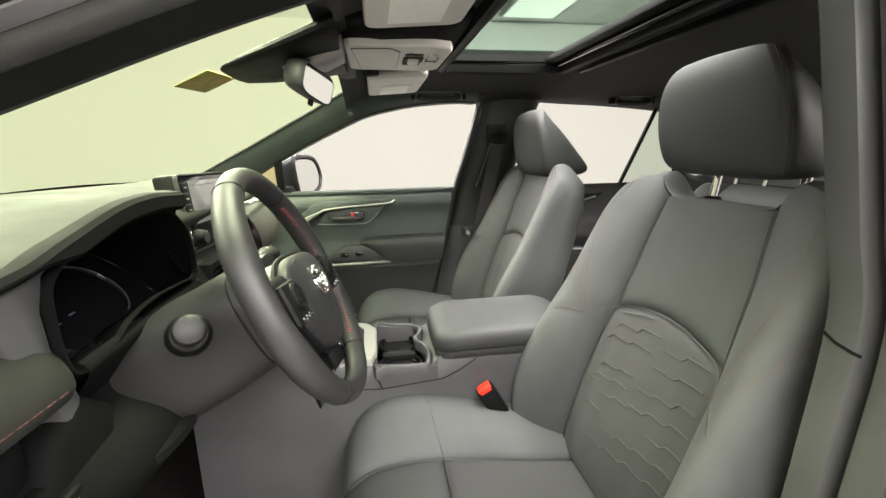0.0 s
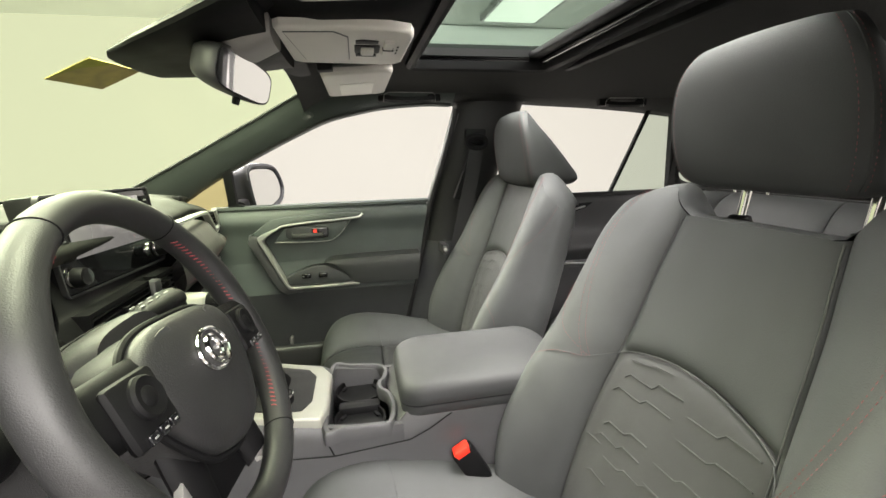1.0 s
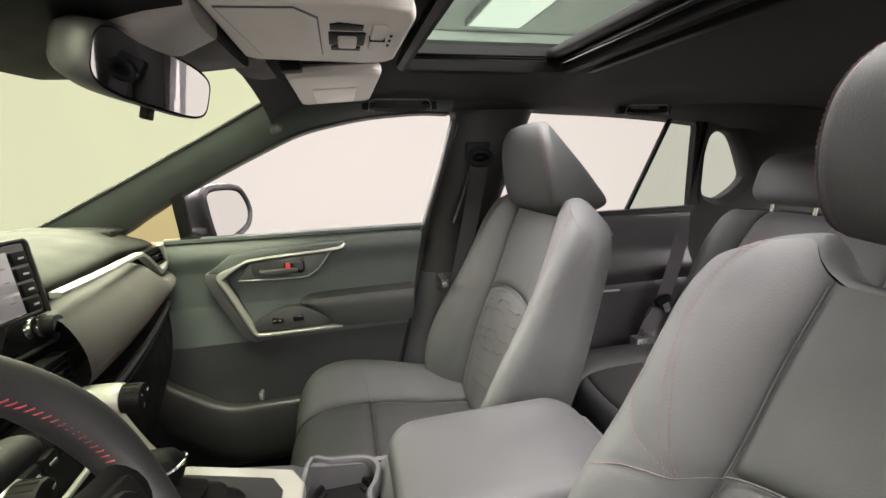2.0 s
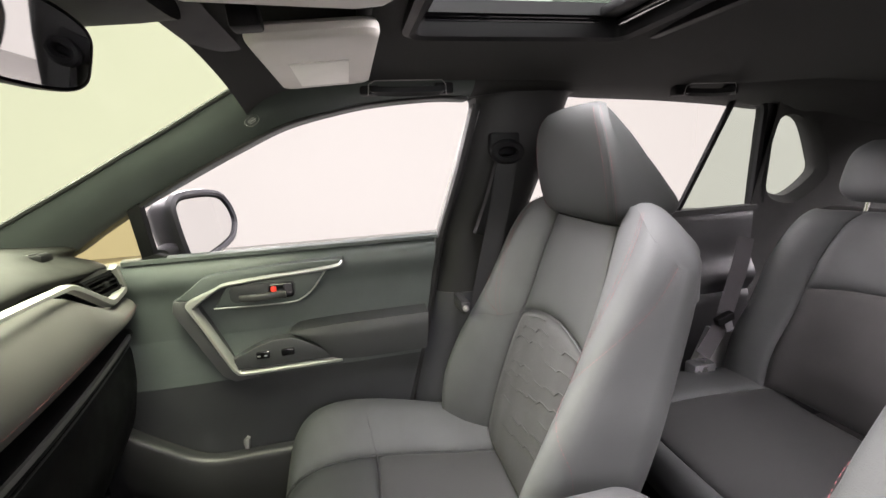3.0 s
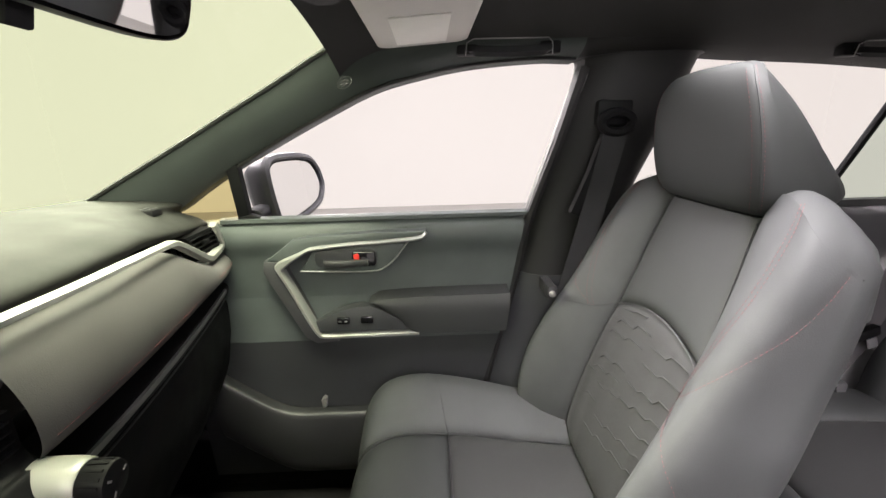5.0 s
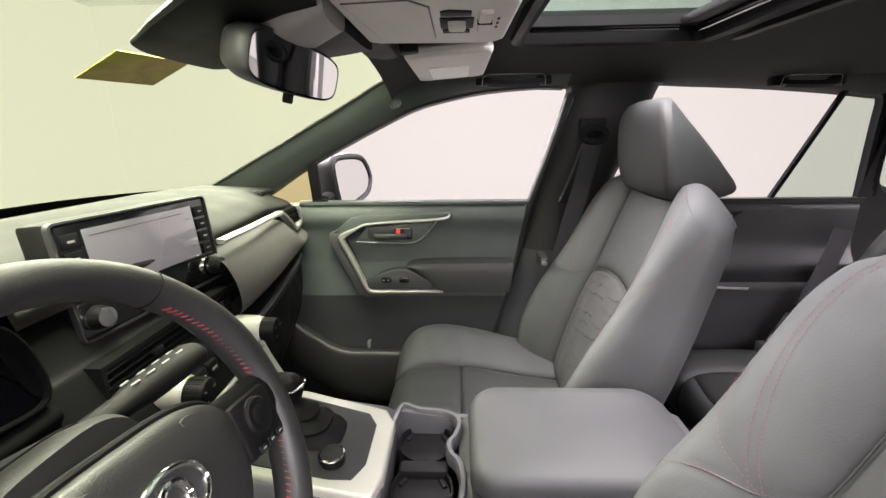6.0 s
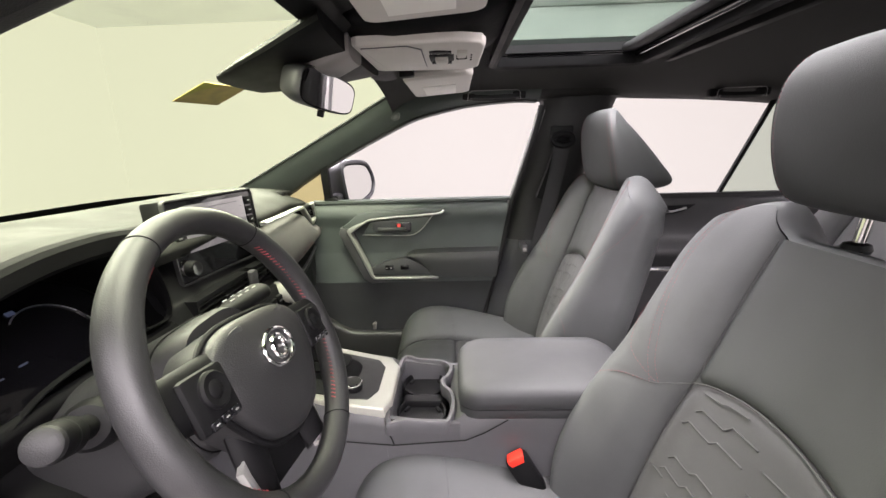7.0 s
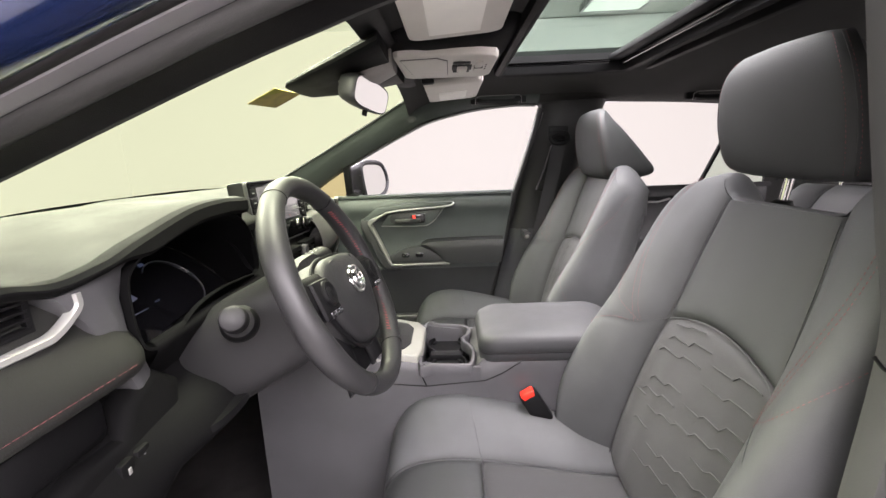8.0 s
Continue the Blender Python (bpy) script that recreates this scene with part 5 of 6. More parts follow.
col = thing("steering_column", "dark plastic steering column cover with two stalks", "steering column", tuple(WC))
bm = bmesh.new()
rings = []
for d, w, h, up in ((-0.028, 0.058, 0.054, 0.0), (-0.04, 0.066, 0.062, -0.004), (-0.075, 0.070, 0.068, -0.01), (-0.13, 0.072, 0.07, -0.016), (-0.20, 0.074, 0.072, -0.02), (-0.30, 0.074, 0.072, -0.02)):
    rings.append([col_put(a, b + up, d) for a, b in superellipse(w, h, 3.4, 40)])
loft(bm, rings)
part("shroud", bm, COLUMN, col)
bm = bmesh.new()
tube(bm, [col_put(a * 1.004, b * 1.004 - 0.008, -0.062) for a, b in superellipse(0.069, 0.066, 3.4, 40)], 0.0012, 5, closed=True)
part("shroud_gap", bm, BLACK, col)
# turn stalk on the driver side, wiper stalk on the other
lst = part("turn_stalk", lathe([(0.010, 0.0), (0.011, 0.05), (0.0115, 0.055), (0.0150, 0.060), (0.0150, 0.086), (0.0140, 0.092), (0.0, 0.093)], 26, Matrix.Translation(Vector((-0.135, -0.452, 1.022)) - WC) @ Vector((0.38, -0.82, 0.40)).to_track_quat("Z", "Y").to_matrix().to_4x4()), BLACK, col, "grey-ended turn signal stalk")
part("stalk_cap", lathe([(0.0146, -0.020), (0.0151, -0.018), (0.0140, 0.0), (0.0128, 0.004), (0.0095, 0.0062), (0.0, 0.0066)], 26, Matrix.Translation(Vector((-0.135, -0.452, 1.022)) - WC) @ Vector((0.38, -0.82, 0.40)).to_track_quat("Z", "Y").to_matrix().to_4x4() @ Matrix.Translation((0, 0, 0.0915))), COLUMN, lst, "dark grey end cap")
part("stalk_ring", lathe([(0.023, -0.01), (0.0235, 0.004), (0.022, 0.018), (0.018, 0.025), (0.011, 0.027)], 26, Matrix.Translation(Vector((-0.135, -0.452, 1.022)) - WC) @ Vector((0.38, -0.82, 0.40)).to_track_quat("Z", "Y").to_matrix().to_4x4()), BLACK, col)
wmx = Matrix.Translation(Vector((-0.112, -0.308, 1.052)) - WC) @ Vector((0.05, 1, -0.01)).to_track_quat("Z", "Y").to_matrix().to_4x4()
wst = part("wiper_stalk", lathe([(0.013, 0.0), (0.0135, 0.035), (0.017, 0.05), (0.0185, 0.085), (0.0185, 0.118), (0.015, 0.125), (0.0, 0.126)], 26, wmx @ Matrix.Diagonal((1, 0.72, 1, 1))), BLACK, col, "black wiper stalk with white markings")
for k in range(4):
    q = wmx @ Matrix.Translation((0, 0, 0.048 + 0.018 * k))
    for a in (-0.45, 0.15):
        ang = a + radians(90)
        p = Vector((0.0183 * math.cos(ang), 0.0134 * math.sin(ang), 0))
        part("mark", rbox(p.x - 0.0009, p.x + 0.0009, p.y - 0.0006, p.y + 0.0006, -0.0045, 0.0040, 0, m=q), MARK, wst)

# ---- floor mats, pedals side ----
mat_t = thing("floor_mat", "dark grey ribbed mat on the driver footwell floor", "mat", (-0.40, -0.38, 0.331))
bm = bmesh.new()
grid(bm, [[(x, y, 0.012 + 0.22 * max(0, (-x - 0.20)) ** 1.5 + 0.002 * math.sin(y * 260)) for y in np.linspace(-0.24, 0.24, 90)] for x in np.linspace(-0.42, 0.36, 20)])
geo = bmesh.ops.extrude_face_region(bm, geom=list(bm.faces))
for v in geo["geom"]:
    if isinstance(v, bmesh.types.BMVert):
        v.co.z -= 0.012
part("mat_sheet", bm, MATTING, mat_t)


# ---- climate knobs on the centre stack ----
for kx, ky, kz in ((-0.160, 0.044, 0.966), (-0.160, -0.146, 0.976)):
    cm = Matrix.Translation((kx, ky, kz)) @ Vector((1, 0.06, -0.06)).to_track_quat("Z", "Y").to_matrix().to_4x4()
    cl = part("climate_knob", lathe([(0.0215, -0.03), (0.0215, 0.0), (0.0205, 0.010), (0.0195, 0.012), (0.0, 0.012)], 32, cm), IVORY, dash, "pale climate knob collar")
    part("knob_barrel", lathe([(0.0185, 0.0115), (0.0185, 0.030), (0.0175, 0.034), (0.0150, 0.0355), (0.0, 0.0355)], 32, cm), BLACK, cl, "ribbed black barrel")
    for k in range(16):
        a = 2 * math.pi * k / 16
        part("rib", rbox(0.0182, 0.0192, -0.0012, 0.0012, 0.014, 0.031, 0, m=cm @ Matrix.Rotation(a, 4, "Z")), BLACK, cl)
    for a in (0.4, 2.5, 4.2):
        part("mark", rbox(0.009, 0.014, -0.001, 0.001, 0.0355, 0.0362, 0, m=cm @ Matrix.Rotation(a, 4, "Z")), MARK, cl)
bm = bmesh.new()
sweep(bm, spline([(-0.172, 0.062, 0.945), (-0.164, 0.066, 0.915), (-0.145, 0.072, 0.865), (-0.125, 0.076, 0.835)], 5), [(-0.006, -0.004), (0.006, -0.004), (0.006, 0.005), (-0.006, 0.005)], (1, 0, 0.3))
part("side_blade", bm, IVORY, dash, "pale trim blade down the stack side")
# ---- centre console ----
con = thing("centre_console", "grey plastic centre console with cup holders and padded armrest", "console", (0, -0.01, 0.33))


def cput(x, y, z):
    return (x, y + 0.01, z - 0.33)


CYL, CYR = -0.128, 0.095
bm = bmesh.new()
rows = []
for x, zt in ((-0.30, 0.86), (-0.22, 0.845), (-0.12, 0.822), (-0.02, 0.805), (0.04, 0.795), (0.058, 0.785)):
    rows.append([cput(x, y, z) for y, z in ((CYL - 0.012, 0.335), (CYL - 0.006, 0.60), (CYL, zt - 0.03), (CYL + 0.006, zt - 0.008), (CYL + 0.016, zt), (CYR - 0.016, zt), (CYR - 0.006, zt - 0.008), (CYR, zt - 0.03), (CYR + 0.006, 0.6), (CYR + 0.012, 0.335))])
loft(bm, rows)
part("front_body", bm, CONSOLE, con)
# walls round the cup tray
for y0, y1 in ((CYL, CYL + 0.018), (CYR - 0.018, CYR)):
    bm = bmesh.new()
    rows = []
    for x, zt in ((0.058, 0.785), (0.10, 0.778), (0.15, 0.772), (0.19, 0.772)):
        rows.append([cput(x, y, z) for y, z in ((y0 - 0.008 * (y0 < 0) + 0.0, 0.335), (y0, zt - 0.02), (y0 + 0.004, zt), (y1 - 0.004, zt), (y1, zt - 0.02), (y1 + 0.008 * (y1 > 0), 0.335))])
    loft(bm, rows)
    part("side_wall", bm, CONSOLE, con)
bm = bmesh.new()
rows = []
for x, zt in ((0.172, 0.765), (0.186, 0.775), (0.20, 0.79), (0.24, 0.80), (0.30, 0.803), (0.52, 0.80), (0.56, 0.78)):
    rows.append([cput(x, y, z) for y, z in ((CYL - 0.012, 0.335), (CYL - 0.006, 0.60), (CYL, zt - 0.06), (CYL + 0.003, zt - 0.015), (CYL + 0.014, zt), (CYR - 0.014, zt), (CYR - 0.003, zt - 0.015), (CYR, zt - 0.06), (CYR + 0.006, 0.6), (CYR + 0.012, 0.335))])
loft(bm, rows)
part("rear_body", bm, CONSOLE, con)
part("tray_floor", rbox(0.06, 0.185, CYL + 0.026, CYR - 0.002, 0.335, 0.365, 0.004), BLACK, con, "black tray bottom")
# raised rim round the tray
bm = bmesh.new()
tray = [(0.060, CYL + 0.006), (0.062, CYR - 0.010), (0.10, CYR - 0.004), (0.152, CYR - 0.008), (0.172, CYR - 0.03), (0.166, 0.030), (0.156, 0.012), (0.158, -0.010), (0.172, -0.03), (0.178, -0.07), (0.170, CYL + 0.012), (0.155, CYL + 0.004), (0.09, CYL + 0.002)]
sweep(bm, spline([cput(x, y, 0.783 - 0.07 * (x - 0.06)) for x, y in tray], 4, closed=True), [(-0.005, -0.020), (0.005, -0.020), (0.0055, 0.0), (0.003, 0.004), (-0.003, 0.004), (-0.0055, 0.0)], (0, 0, 1), closed=True)
part("tray_rim", bm, CONSOLE, con)
for yc in (-0.055, 0.045):
    bm = lathe([(0.043, 0.12), (0.045, 0.13), (0.048, 0.13), (0.048, 0.0), (0.0, 0.0), (0.0, 0.004), (0.040, 0.006), (0.041, 0.06)], 32, Matrix.Translation(cput(0.115, yc, 0.62)))
    cup = part("cup_well", bm, BLACK, con, "black cup holder well")
    for k in range(3):
        a = 2 * math.pi * k / 3 + 0.5
        part("grip_tab", rbox(-0.009, 0.009, -0.004, 0.004, -0.02, 0.02, 0.003, m=Matrix.Translation(cput(0.115 + 0.036 * math.cos(a), yc + 0.036 * math.sin(a), 0.725)) @ Matrix.Rotation(a + math.pi / 2, 4, "Z")), BLACK, cup)
part("tray_bridge", rbox(0.075, 0.155, -0.018, 0.008, 0.39, 0.425, 0.006), BLACK, con)
# armrest lid
bm = bmesh.new()
rings = []
AX0, AX1, AY0, AY1 = 0.188, 0.515, -0.134, 0.080
for sc, z in ((0.965, 0.790), (0.985, 0.793), (0.99, 0.806), (0.985, 0.809), (1.0, 0.812), (1.005, 0.822), (0.995, 0.833), (0.965, 0.8415), (0.90, 0.846), (0.7, 0.848), (0.3, 0.849), (0.02, 0.849)):
    ring = []
    hx, hy = (AX1 - AX0) / 2, (AY1 - AY0) / 2
    for a, b in round_rect(-hx, hx, -hy, hy, 0.045, 8):
        aa = a * (1 - (1 - sc) * 0.72) if sc > 0.8 else a * sc * 0.856 / 0.8
        ring.append(cput((AX0 + AX1) / 2 + aa, (AY0 + AY1) / 2 + b * sc, z - 0.012 * abs(aa / hx) ** 4))
    rings.append(ring)
loft(bm, rings)
part("armrest_lid", bm, ARMREST, con, "padded armrest lid")
bm = bmesh.new()
tube(bm, [(p[0], p[1], p[2] + 0.0005) for p in rings[3]], 0.0016, 6, closed=True)
part("lid_gap", bm, BLACK, con)
# side seam
bm = bmesh.new()
tube(bm, [cput(x, CYL - 0.0045 + dy, z) for x, z, dy in ((-0.03, 0.745, -0.001), (0.07, 0.735, 0), (0.20, 0.745, 0), (0.235, 0.76, 0.001), (0.275, 0.785, 0.002))], 0.0012, 5)
part("side_seam", bm, BLACK, con)
bm = bmesh.new()
tube(bm, [cput(0.058, CYL - 0.001, 0.775), cput(0.064, CYL - 0.002, 0.755), cput(0.072, CYL - 0.004, 0.735)], 0.0012, 5)
part("side_seam", bm, BLACK, con)
# gear plate
gp = part("gear_plate", plate([(-0.24, -0.060), (-0.20, -0.105), (0.0, -0.122), (0.054, -0.122), (0.064, -0.085), (0.064, 0.03), (0.045, 0.060), (-0.10, 0.085), (-0.24, 0.07)], lambda a, b, d: cput(a, b, d - 0.13 * (a - 0.05)), 0.785, 0.803, 0.005, 3), IVORY, con, "ivory-silver gear surround")
part("gear_inlay", plate([(-0.22, -0.050), (-0.19, -0.090), (-0.01, -0.104), (0.022, -0.100), (0.036, -0.070), (0.036, 0.015), (0.020, 0.040), (-0.10, 0.062), (-0.22, 0.05)], lambda a, b, d: cput(a, b, d - 0.13 * (a - 0.05)), 0.80, 0.8055, 0.001), COLUMN, gp, "dark grey inlay")
bm = bmesh.new()
rings = []
for sc, z, sx in ((1.0, 0.815, 0.0), (0.93, 0.822, 0.0), (0.75, 0.832, -0.006), (0.80, 0.838, -0.008), (0.52, 0.850, -0.012), (0.56, 0.855, -0.013), (0.34, 0.866, -0.016), (0.24, 0.872, -0.018)):
    rings.append([cput(-0.07 + sx + a * sc, -0.015 + b * sc, z) for a, b in superellipse(0.062, 0.045, 3.0, 28)])
loft(bm, rings)
part("shift_boot", bm, BLACK, con, "folded black leather boot")
bm = bmesh.new()
rings = []
for w, d, z, sx in ((0.010, 0.012, 0.868, 0), (0.014, 0.018, 0.878, -0.002), (0.019, 0.026, 0.890, -0.006), (0.020, 0.028, 0.902, -0.009), (0.017, 0.025, 0.912, -0.012), (0.009, 0.014, 0.917, -0.014)):
    rings.append([cput(-0.088 + sx + a, -0.015 + b, z) for a, b in superellipse(d, w, 2.6, 24)])
loft(bm, rings)
kb = part("shift_knob", bm, BLACK, con, "black shift knob")
bm = bmesh.new()
tube(bm, [cput(-0.095 + a * 1.03, -0.015 + b * 1.03, 0.898 + 0.15 * a) for a, b in superellipse(0.028, 0.0200, 2.6, 24)], 0.0022, 8, closed=True)
part("knob_trim", bm, CHROME, kb)
bm = bmesh.new()
part("mode_dial", lathe([(0.0185, 0.0), (0.0185, 0.010), (0.0165, 0.0138), (0.0160, 0.0148), (0.0130, 0.0150), (0, 0.0150)], 30, Matrix.Translation(cput(-0.012, -0.072, 0.812))), BLACK, con, "round drive mode dial")
part("dial_ring", lathe([(0.0172, 0.0135), (0.0188, 0.0125), (0.0188, 0.0150), (0.0168, 0.0158), (0.0164, 0.014)], 30, Matrix.Translation(cput(-0.012, -0.072, 0.812))), CHROME, con, "chrome dial ring")

# ---- seat belt buckle by the driver seat ----
bk = thing("belt_buckle", "black seat belt buckle with red release button", "buckle", (0.298, -0.150, 0.702))
km = frame_at((0, 0, 0), (0.85, 0.0, 0.50), (-0.50, 0.05, 0.85)) @ Matrix.Diagonal((0.95, 1.0, 0.9, 1))
part("body", rbox(-0.021, 0.021, -0.05, 0.026, -0.012, 0.012, 0.005, m=km), BLACK, bk)
part("release_button", rbox(-0.016, 0.016, 0.014, 0.030, -0.0135, 0.0125, 0.004, m=km), RED, bk, "bright red release button")
bm = bmesh.new()
sweep(bm, [km @ Vector(p) for p in ((0.0, -0.045, 0), (0.012, -0.09, 0), (0.03, -0.14, 0.0))], [(-0.017, -0.006), (0.017, -0.006), (0.017, 0.006), (-0.017, 0.006)], km.to_3x3() @ Vector((0, 0, 1)))
part("stem", bm, PLASTIC, bk, "grey plastic stem")
# ---- passenger door ----
door = thing("passenger_door", "closed passenger door with dark panel and silver accent frame", "door", (0, 0.62, 0.55))
DO = Vector((0, 0.62, 0.55))


def dput(x, z, y):
    return Vector((x, y, z)) - DO


def glass_y(z):
    return 0.668 - 0.2 * (z - 1.05)


def rear_edge(z):
    """The door's rear edge, leaning with the pillar."""
    return smooth_at([0.34, 0.60, 0.86, 1.06], [0.225, 0.262, 0.330, 0.366], z)


def panel(z0, z1, prof, x0=-0.42, nz=20, nx=30):
    rows = []
    for z in np.linspace(z0, z1, nz):
        x1 = rear_edge(z)
        rows.append([dput(x0 + (x1 - x0) * k / nx, z, prof(x0 + (x1 - x0) * k / nx, z)) for k in range(nx + 1)])
    bm = bmesh.new()
    grid(bm, rows)
    geo = bmesh.ops.extrude_face_region(bm, geom=list(bm.faces))
    for v in geo["geom"]:
        if isinstance(v, bmesh.types.BMVert):
            v.co.y += 0.02
    return bm


def upper_prof(x, z):
    y = 0.640 - 0.012 * math.exp(-((z - 1.03) / 0.03) ** 2)
    if z > 1.05:
        y += 5.0 * (z - 1.05) ** 2 * 8
    return y + 0.012 * math.exp(-(x + 0.42) / 0.04)


part("upper_panel", panel(0.895, 1.073, upper_prof, nz=30), DOOR_SKIN, door, "dark soft upper panel")
part("lower_panel", panel(0.40, 0.792, lambda x, z: 0.628 + 0.02 * ((0.79 - z) / 0.4), nz=16), DOOR_LOWER, door, "dark hard lower panel")
part("middle_panel", panel(0.790, 0.8955, lambda x, z: upper_prof(x, 0.8955) - 0.012 * (0.8955 - z) / 0.1, nz=6), DOOR_SKIN, door)
# belt strip under the glass
bm = bmesh.new()
sweep(bm, [dput(x, 1.076, 0.655) for x in np.linspace(-0.30, 0.372, 14)], [(-0.012, -0.006), (-0.004, 0.006), (0.006, 0.007), (0.014, 0.002), (0.014, -0.006)], (0, 0, 1))
part("belt_strip", bm, DOOR_SKIN, door, "dark rounded ledge below the window")
# facet above the silver frame
bm = plate([(-0.20, 0.992), (-0.142, 1.036), (-0.10, 1.044), (0.06, 1.050), (0.148, 1.050), (0.135, 1.036), (0.05, 1.032), (-0.09, 1.020), (-0.15, 0.985)], lambda a, b, d: dput(a, b, d), 0.645, 0.606, 0.004)
part("facet", bm, DOOR_SKIN, door, "grey moulded facet")
# silver frame
SF = [(0.148, 1.046), (0.132, 1.036), (0.06, 1.030), (-0.02, 1.026), (-0.095, 1.019), (-0.118, 1.010), (-0.165, 0.985), (-0.168, 0.970), (-0.150, 0.930), (-0.112, 0.842), (-0.100, 0.822), (-0.085, 0.815), (0.0, 0.815), (0.124, 0.816)]


def sf_prof(t):
    w = 0.0036 + 0.006 * math.exp(-((t - 0.47) / 0.05) ** 2) + 0.0015 * (t > 0.5)
    return [(-w, -0.02), (-w, 0.003), (-w + 0.003, 0.007), (w - 0.003, 0.007), (w, 0.003), (w, -0.02)]


bm = bmesh.new()
sweep(bm, [dput(x, z, 0.598) for x, z in spline(SF, 4)], sf_prof, (0, -1, 0))
part("silver_frame", bm, SILVER, door, "satin silver accent frame")
bm = plate([(-0.205, 0.992), (-0.160, 0.990), (-0.163, 0.965), (-0.108, 0.836), (-0.098, 0.818), (-0.06, 0.808), (-0.06, 0.796), (-0.11, 0.792), (-0.135, 0.81), (-0.21, 0.968)], lambda a, b, d: dput(a, b, d), 0.645, 0.604, 0.006)
part("frame_facet", bm, CONSOLE, door, "dark grey facet beside the silver frame")
# handle bay
bay = part("handle_bay", plate([(-0.128, 0.968), (-0.098, 1.012), (0.05, 1.026), (0.108, 1.028), (0.075, 0.985), (0.050, 0.966), (0.03, 0.962)], lambda a, b, d: dput(a, b, d), 0.650, 0.612, 0.004), DOOR_SKIN, door, "dark handle bezel")
# flat plate in a darker plastic, for the shade of the handle recess
part("hollow_shade", plate(round_rect(-0.095, 0.040, 0.973, 1.012, 0.014), lambda a, b, d: dput(a, b, d), 0.614, 0.6095, 0.0015), DOOR_LOWER, bay)
bm = bmesh.new()
rings = []
for k in range(11):
    t = k / 10
    x = -0.075 + 0.095 * t
    y = 0.606 - 0.010 * math.sin(math.pi * min(1, 1.2 * t))
    h = 0.0075 + 0.0015 * math.sin(math.pi * t)
    rings.append([dput(x, 0.984 + a, y + b) for a, b in superellipse(h, 0.006, 2.6, 14)])
loft(bm, rings)
part("door_handle", bm, PLASTIC, bay, "dark grey inner door handle")
part("lock_housing", plate(round_rect(-0.014, 0.036, 0.975, 1.008, 0.006), lambda a, b, d: dput(a, b, d), 0.612, 0.604, 0.002), GLOSS, bay)
part("lock_flag", plate(round_rect(-0.010, 0.002, 0.983, 1.004, 0.003), lambda a, b, d: dput(a, b, d), 0.606, 0.6015, 0.001), RED, bay, "red lock flag")
bm = bmesh.new()
tube(bm, [dput(x, z, 0.611) for x, z in spline([(-0.130, 0.966), (-0.04, 0.962), (0.030, 0.962), (0.052, 0.968), (0.078, 0.988), (0.11, 1.028)], 5)], 0.0018, 6)
part("bezel_line", bm, SILVER, bay)
# armrest: a pointed wing, rounded along its top
AU = [(0.016, 0.892), (0.035, 0.897), (0.061, 0.900), (0.15, 0.903), (0.330, 0.904)]
AL = [(0.018, 0.893), (0.045, 0.880), (0.082, 0.852), (0.128, 0.818), (0.322, 0.815)]
bm = bmesh.new()
rows = []
for (xu, zu), (xl, zl), u in zip(spline(AU, 8), spline(AL, 8), np.linspace(0, 1, 33)):
    f = smooth_at([0, 0.25, 0.5, 1.0], [0.002, 0.008, 0.012, 0.013], u)
    row = [dput(xu, zu + 0.006 * min(1, 4 * u), 0.640), dput(xu, zu + 0.002 * min(1, 4 * u), 0.622)]
    for v in np.linspace(0, 1, 12):
        y = 0.598 - f * smooth_at([0, 0.18, 0.4, 0.8, 1.0], [0.25, 0.85, 1.0, 0.75, 0.45], v)
        row.append(dput(xu + (xl - xu) * v, zu + (zl - zu) * v, y))
    row.append(dput(xl, zl - 0.003, 0.620))
    rows.append(row)
grid(bm, rows)
part("armrest", bm, ARMREST, door, "padded dark armrest wing")
bm = plate([(-0.098, 0.824), (-0.105, 0.850), (-0.06, 0.872), (-0.02, 0.884), (0.018, 0.886), (0.05, 0.872), (0.122, 0.824)], lambda a, b, d: dput(a, b, d), 0.62, 0.594, 0.004)
sw = part("switch_plate", bm, DOOR_LOWER, door, "dark switch plate")
for k, xx in enumerate((-0.042, 0.010)):
    part("window_switch", rbox(xx - 0.014, xx + 0.014, 0.588 - DO.y, 0.596 - DO.y, 0.846 - DO.z, 0.862 - DO.z, 0.003), GLOSS, sw)
    for q in ((-0.008, 0.006) if k == 0 else ()):
        part("switch_mark", rbox(xx + q - 0.003, xx + q + 0.003, 0.587 - DO.y, 0.5884 - DO.y, 0.852 - DO.z, 0.855 - DO.z, 0), MARK, sw)
# map pocket
bm = bmesh.new()
rows = []
for x in np.linspace(-0.36, 0.20, 26):
    z = smooth_at([-0.36, -0.28, -0.20, -0.10, 0.20], [0.72, 0.66, 0.612, 0.606, 0.606], x)
    rows.append([dput(x, zz, y) for zz, y in spline([(z, 0.632), (z + 0.004, 0.606), (z - 0.01, 0.596), (z - 0.08, 0.594), (z - 0.16, 0.605), (z - 0.19, 0.63)], 3)])
grid(bm, rows)
part("map_pocket", bm, PLASTIC, door, "dark door pocket")
part("pocket_clip", plate([(-0.119, 0.612), (-0.110, 0.612), (-0.107, 0.636), (-0.113, 0.640), (-0.121, 0.632)], lambda a, b, d: dput(a, b, d), 0.632, 0.618, 0.002), SATIN, door, "small grey clip")
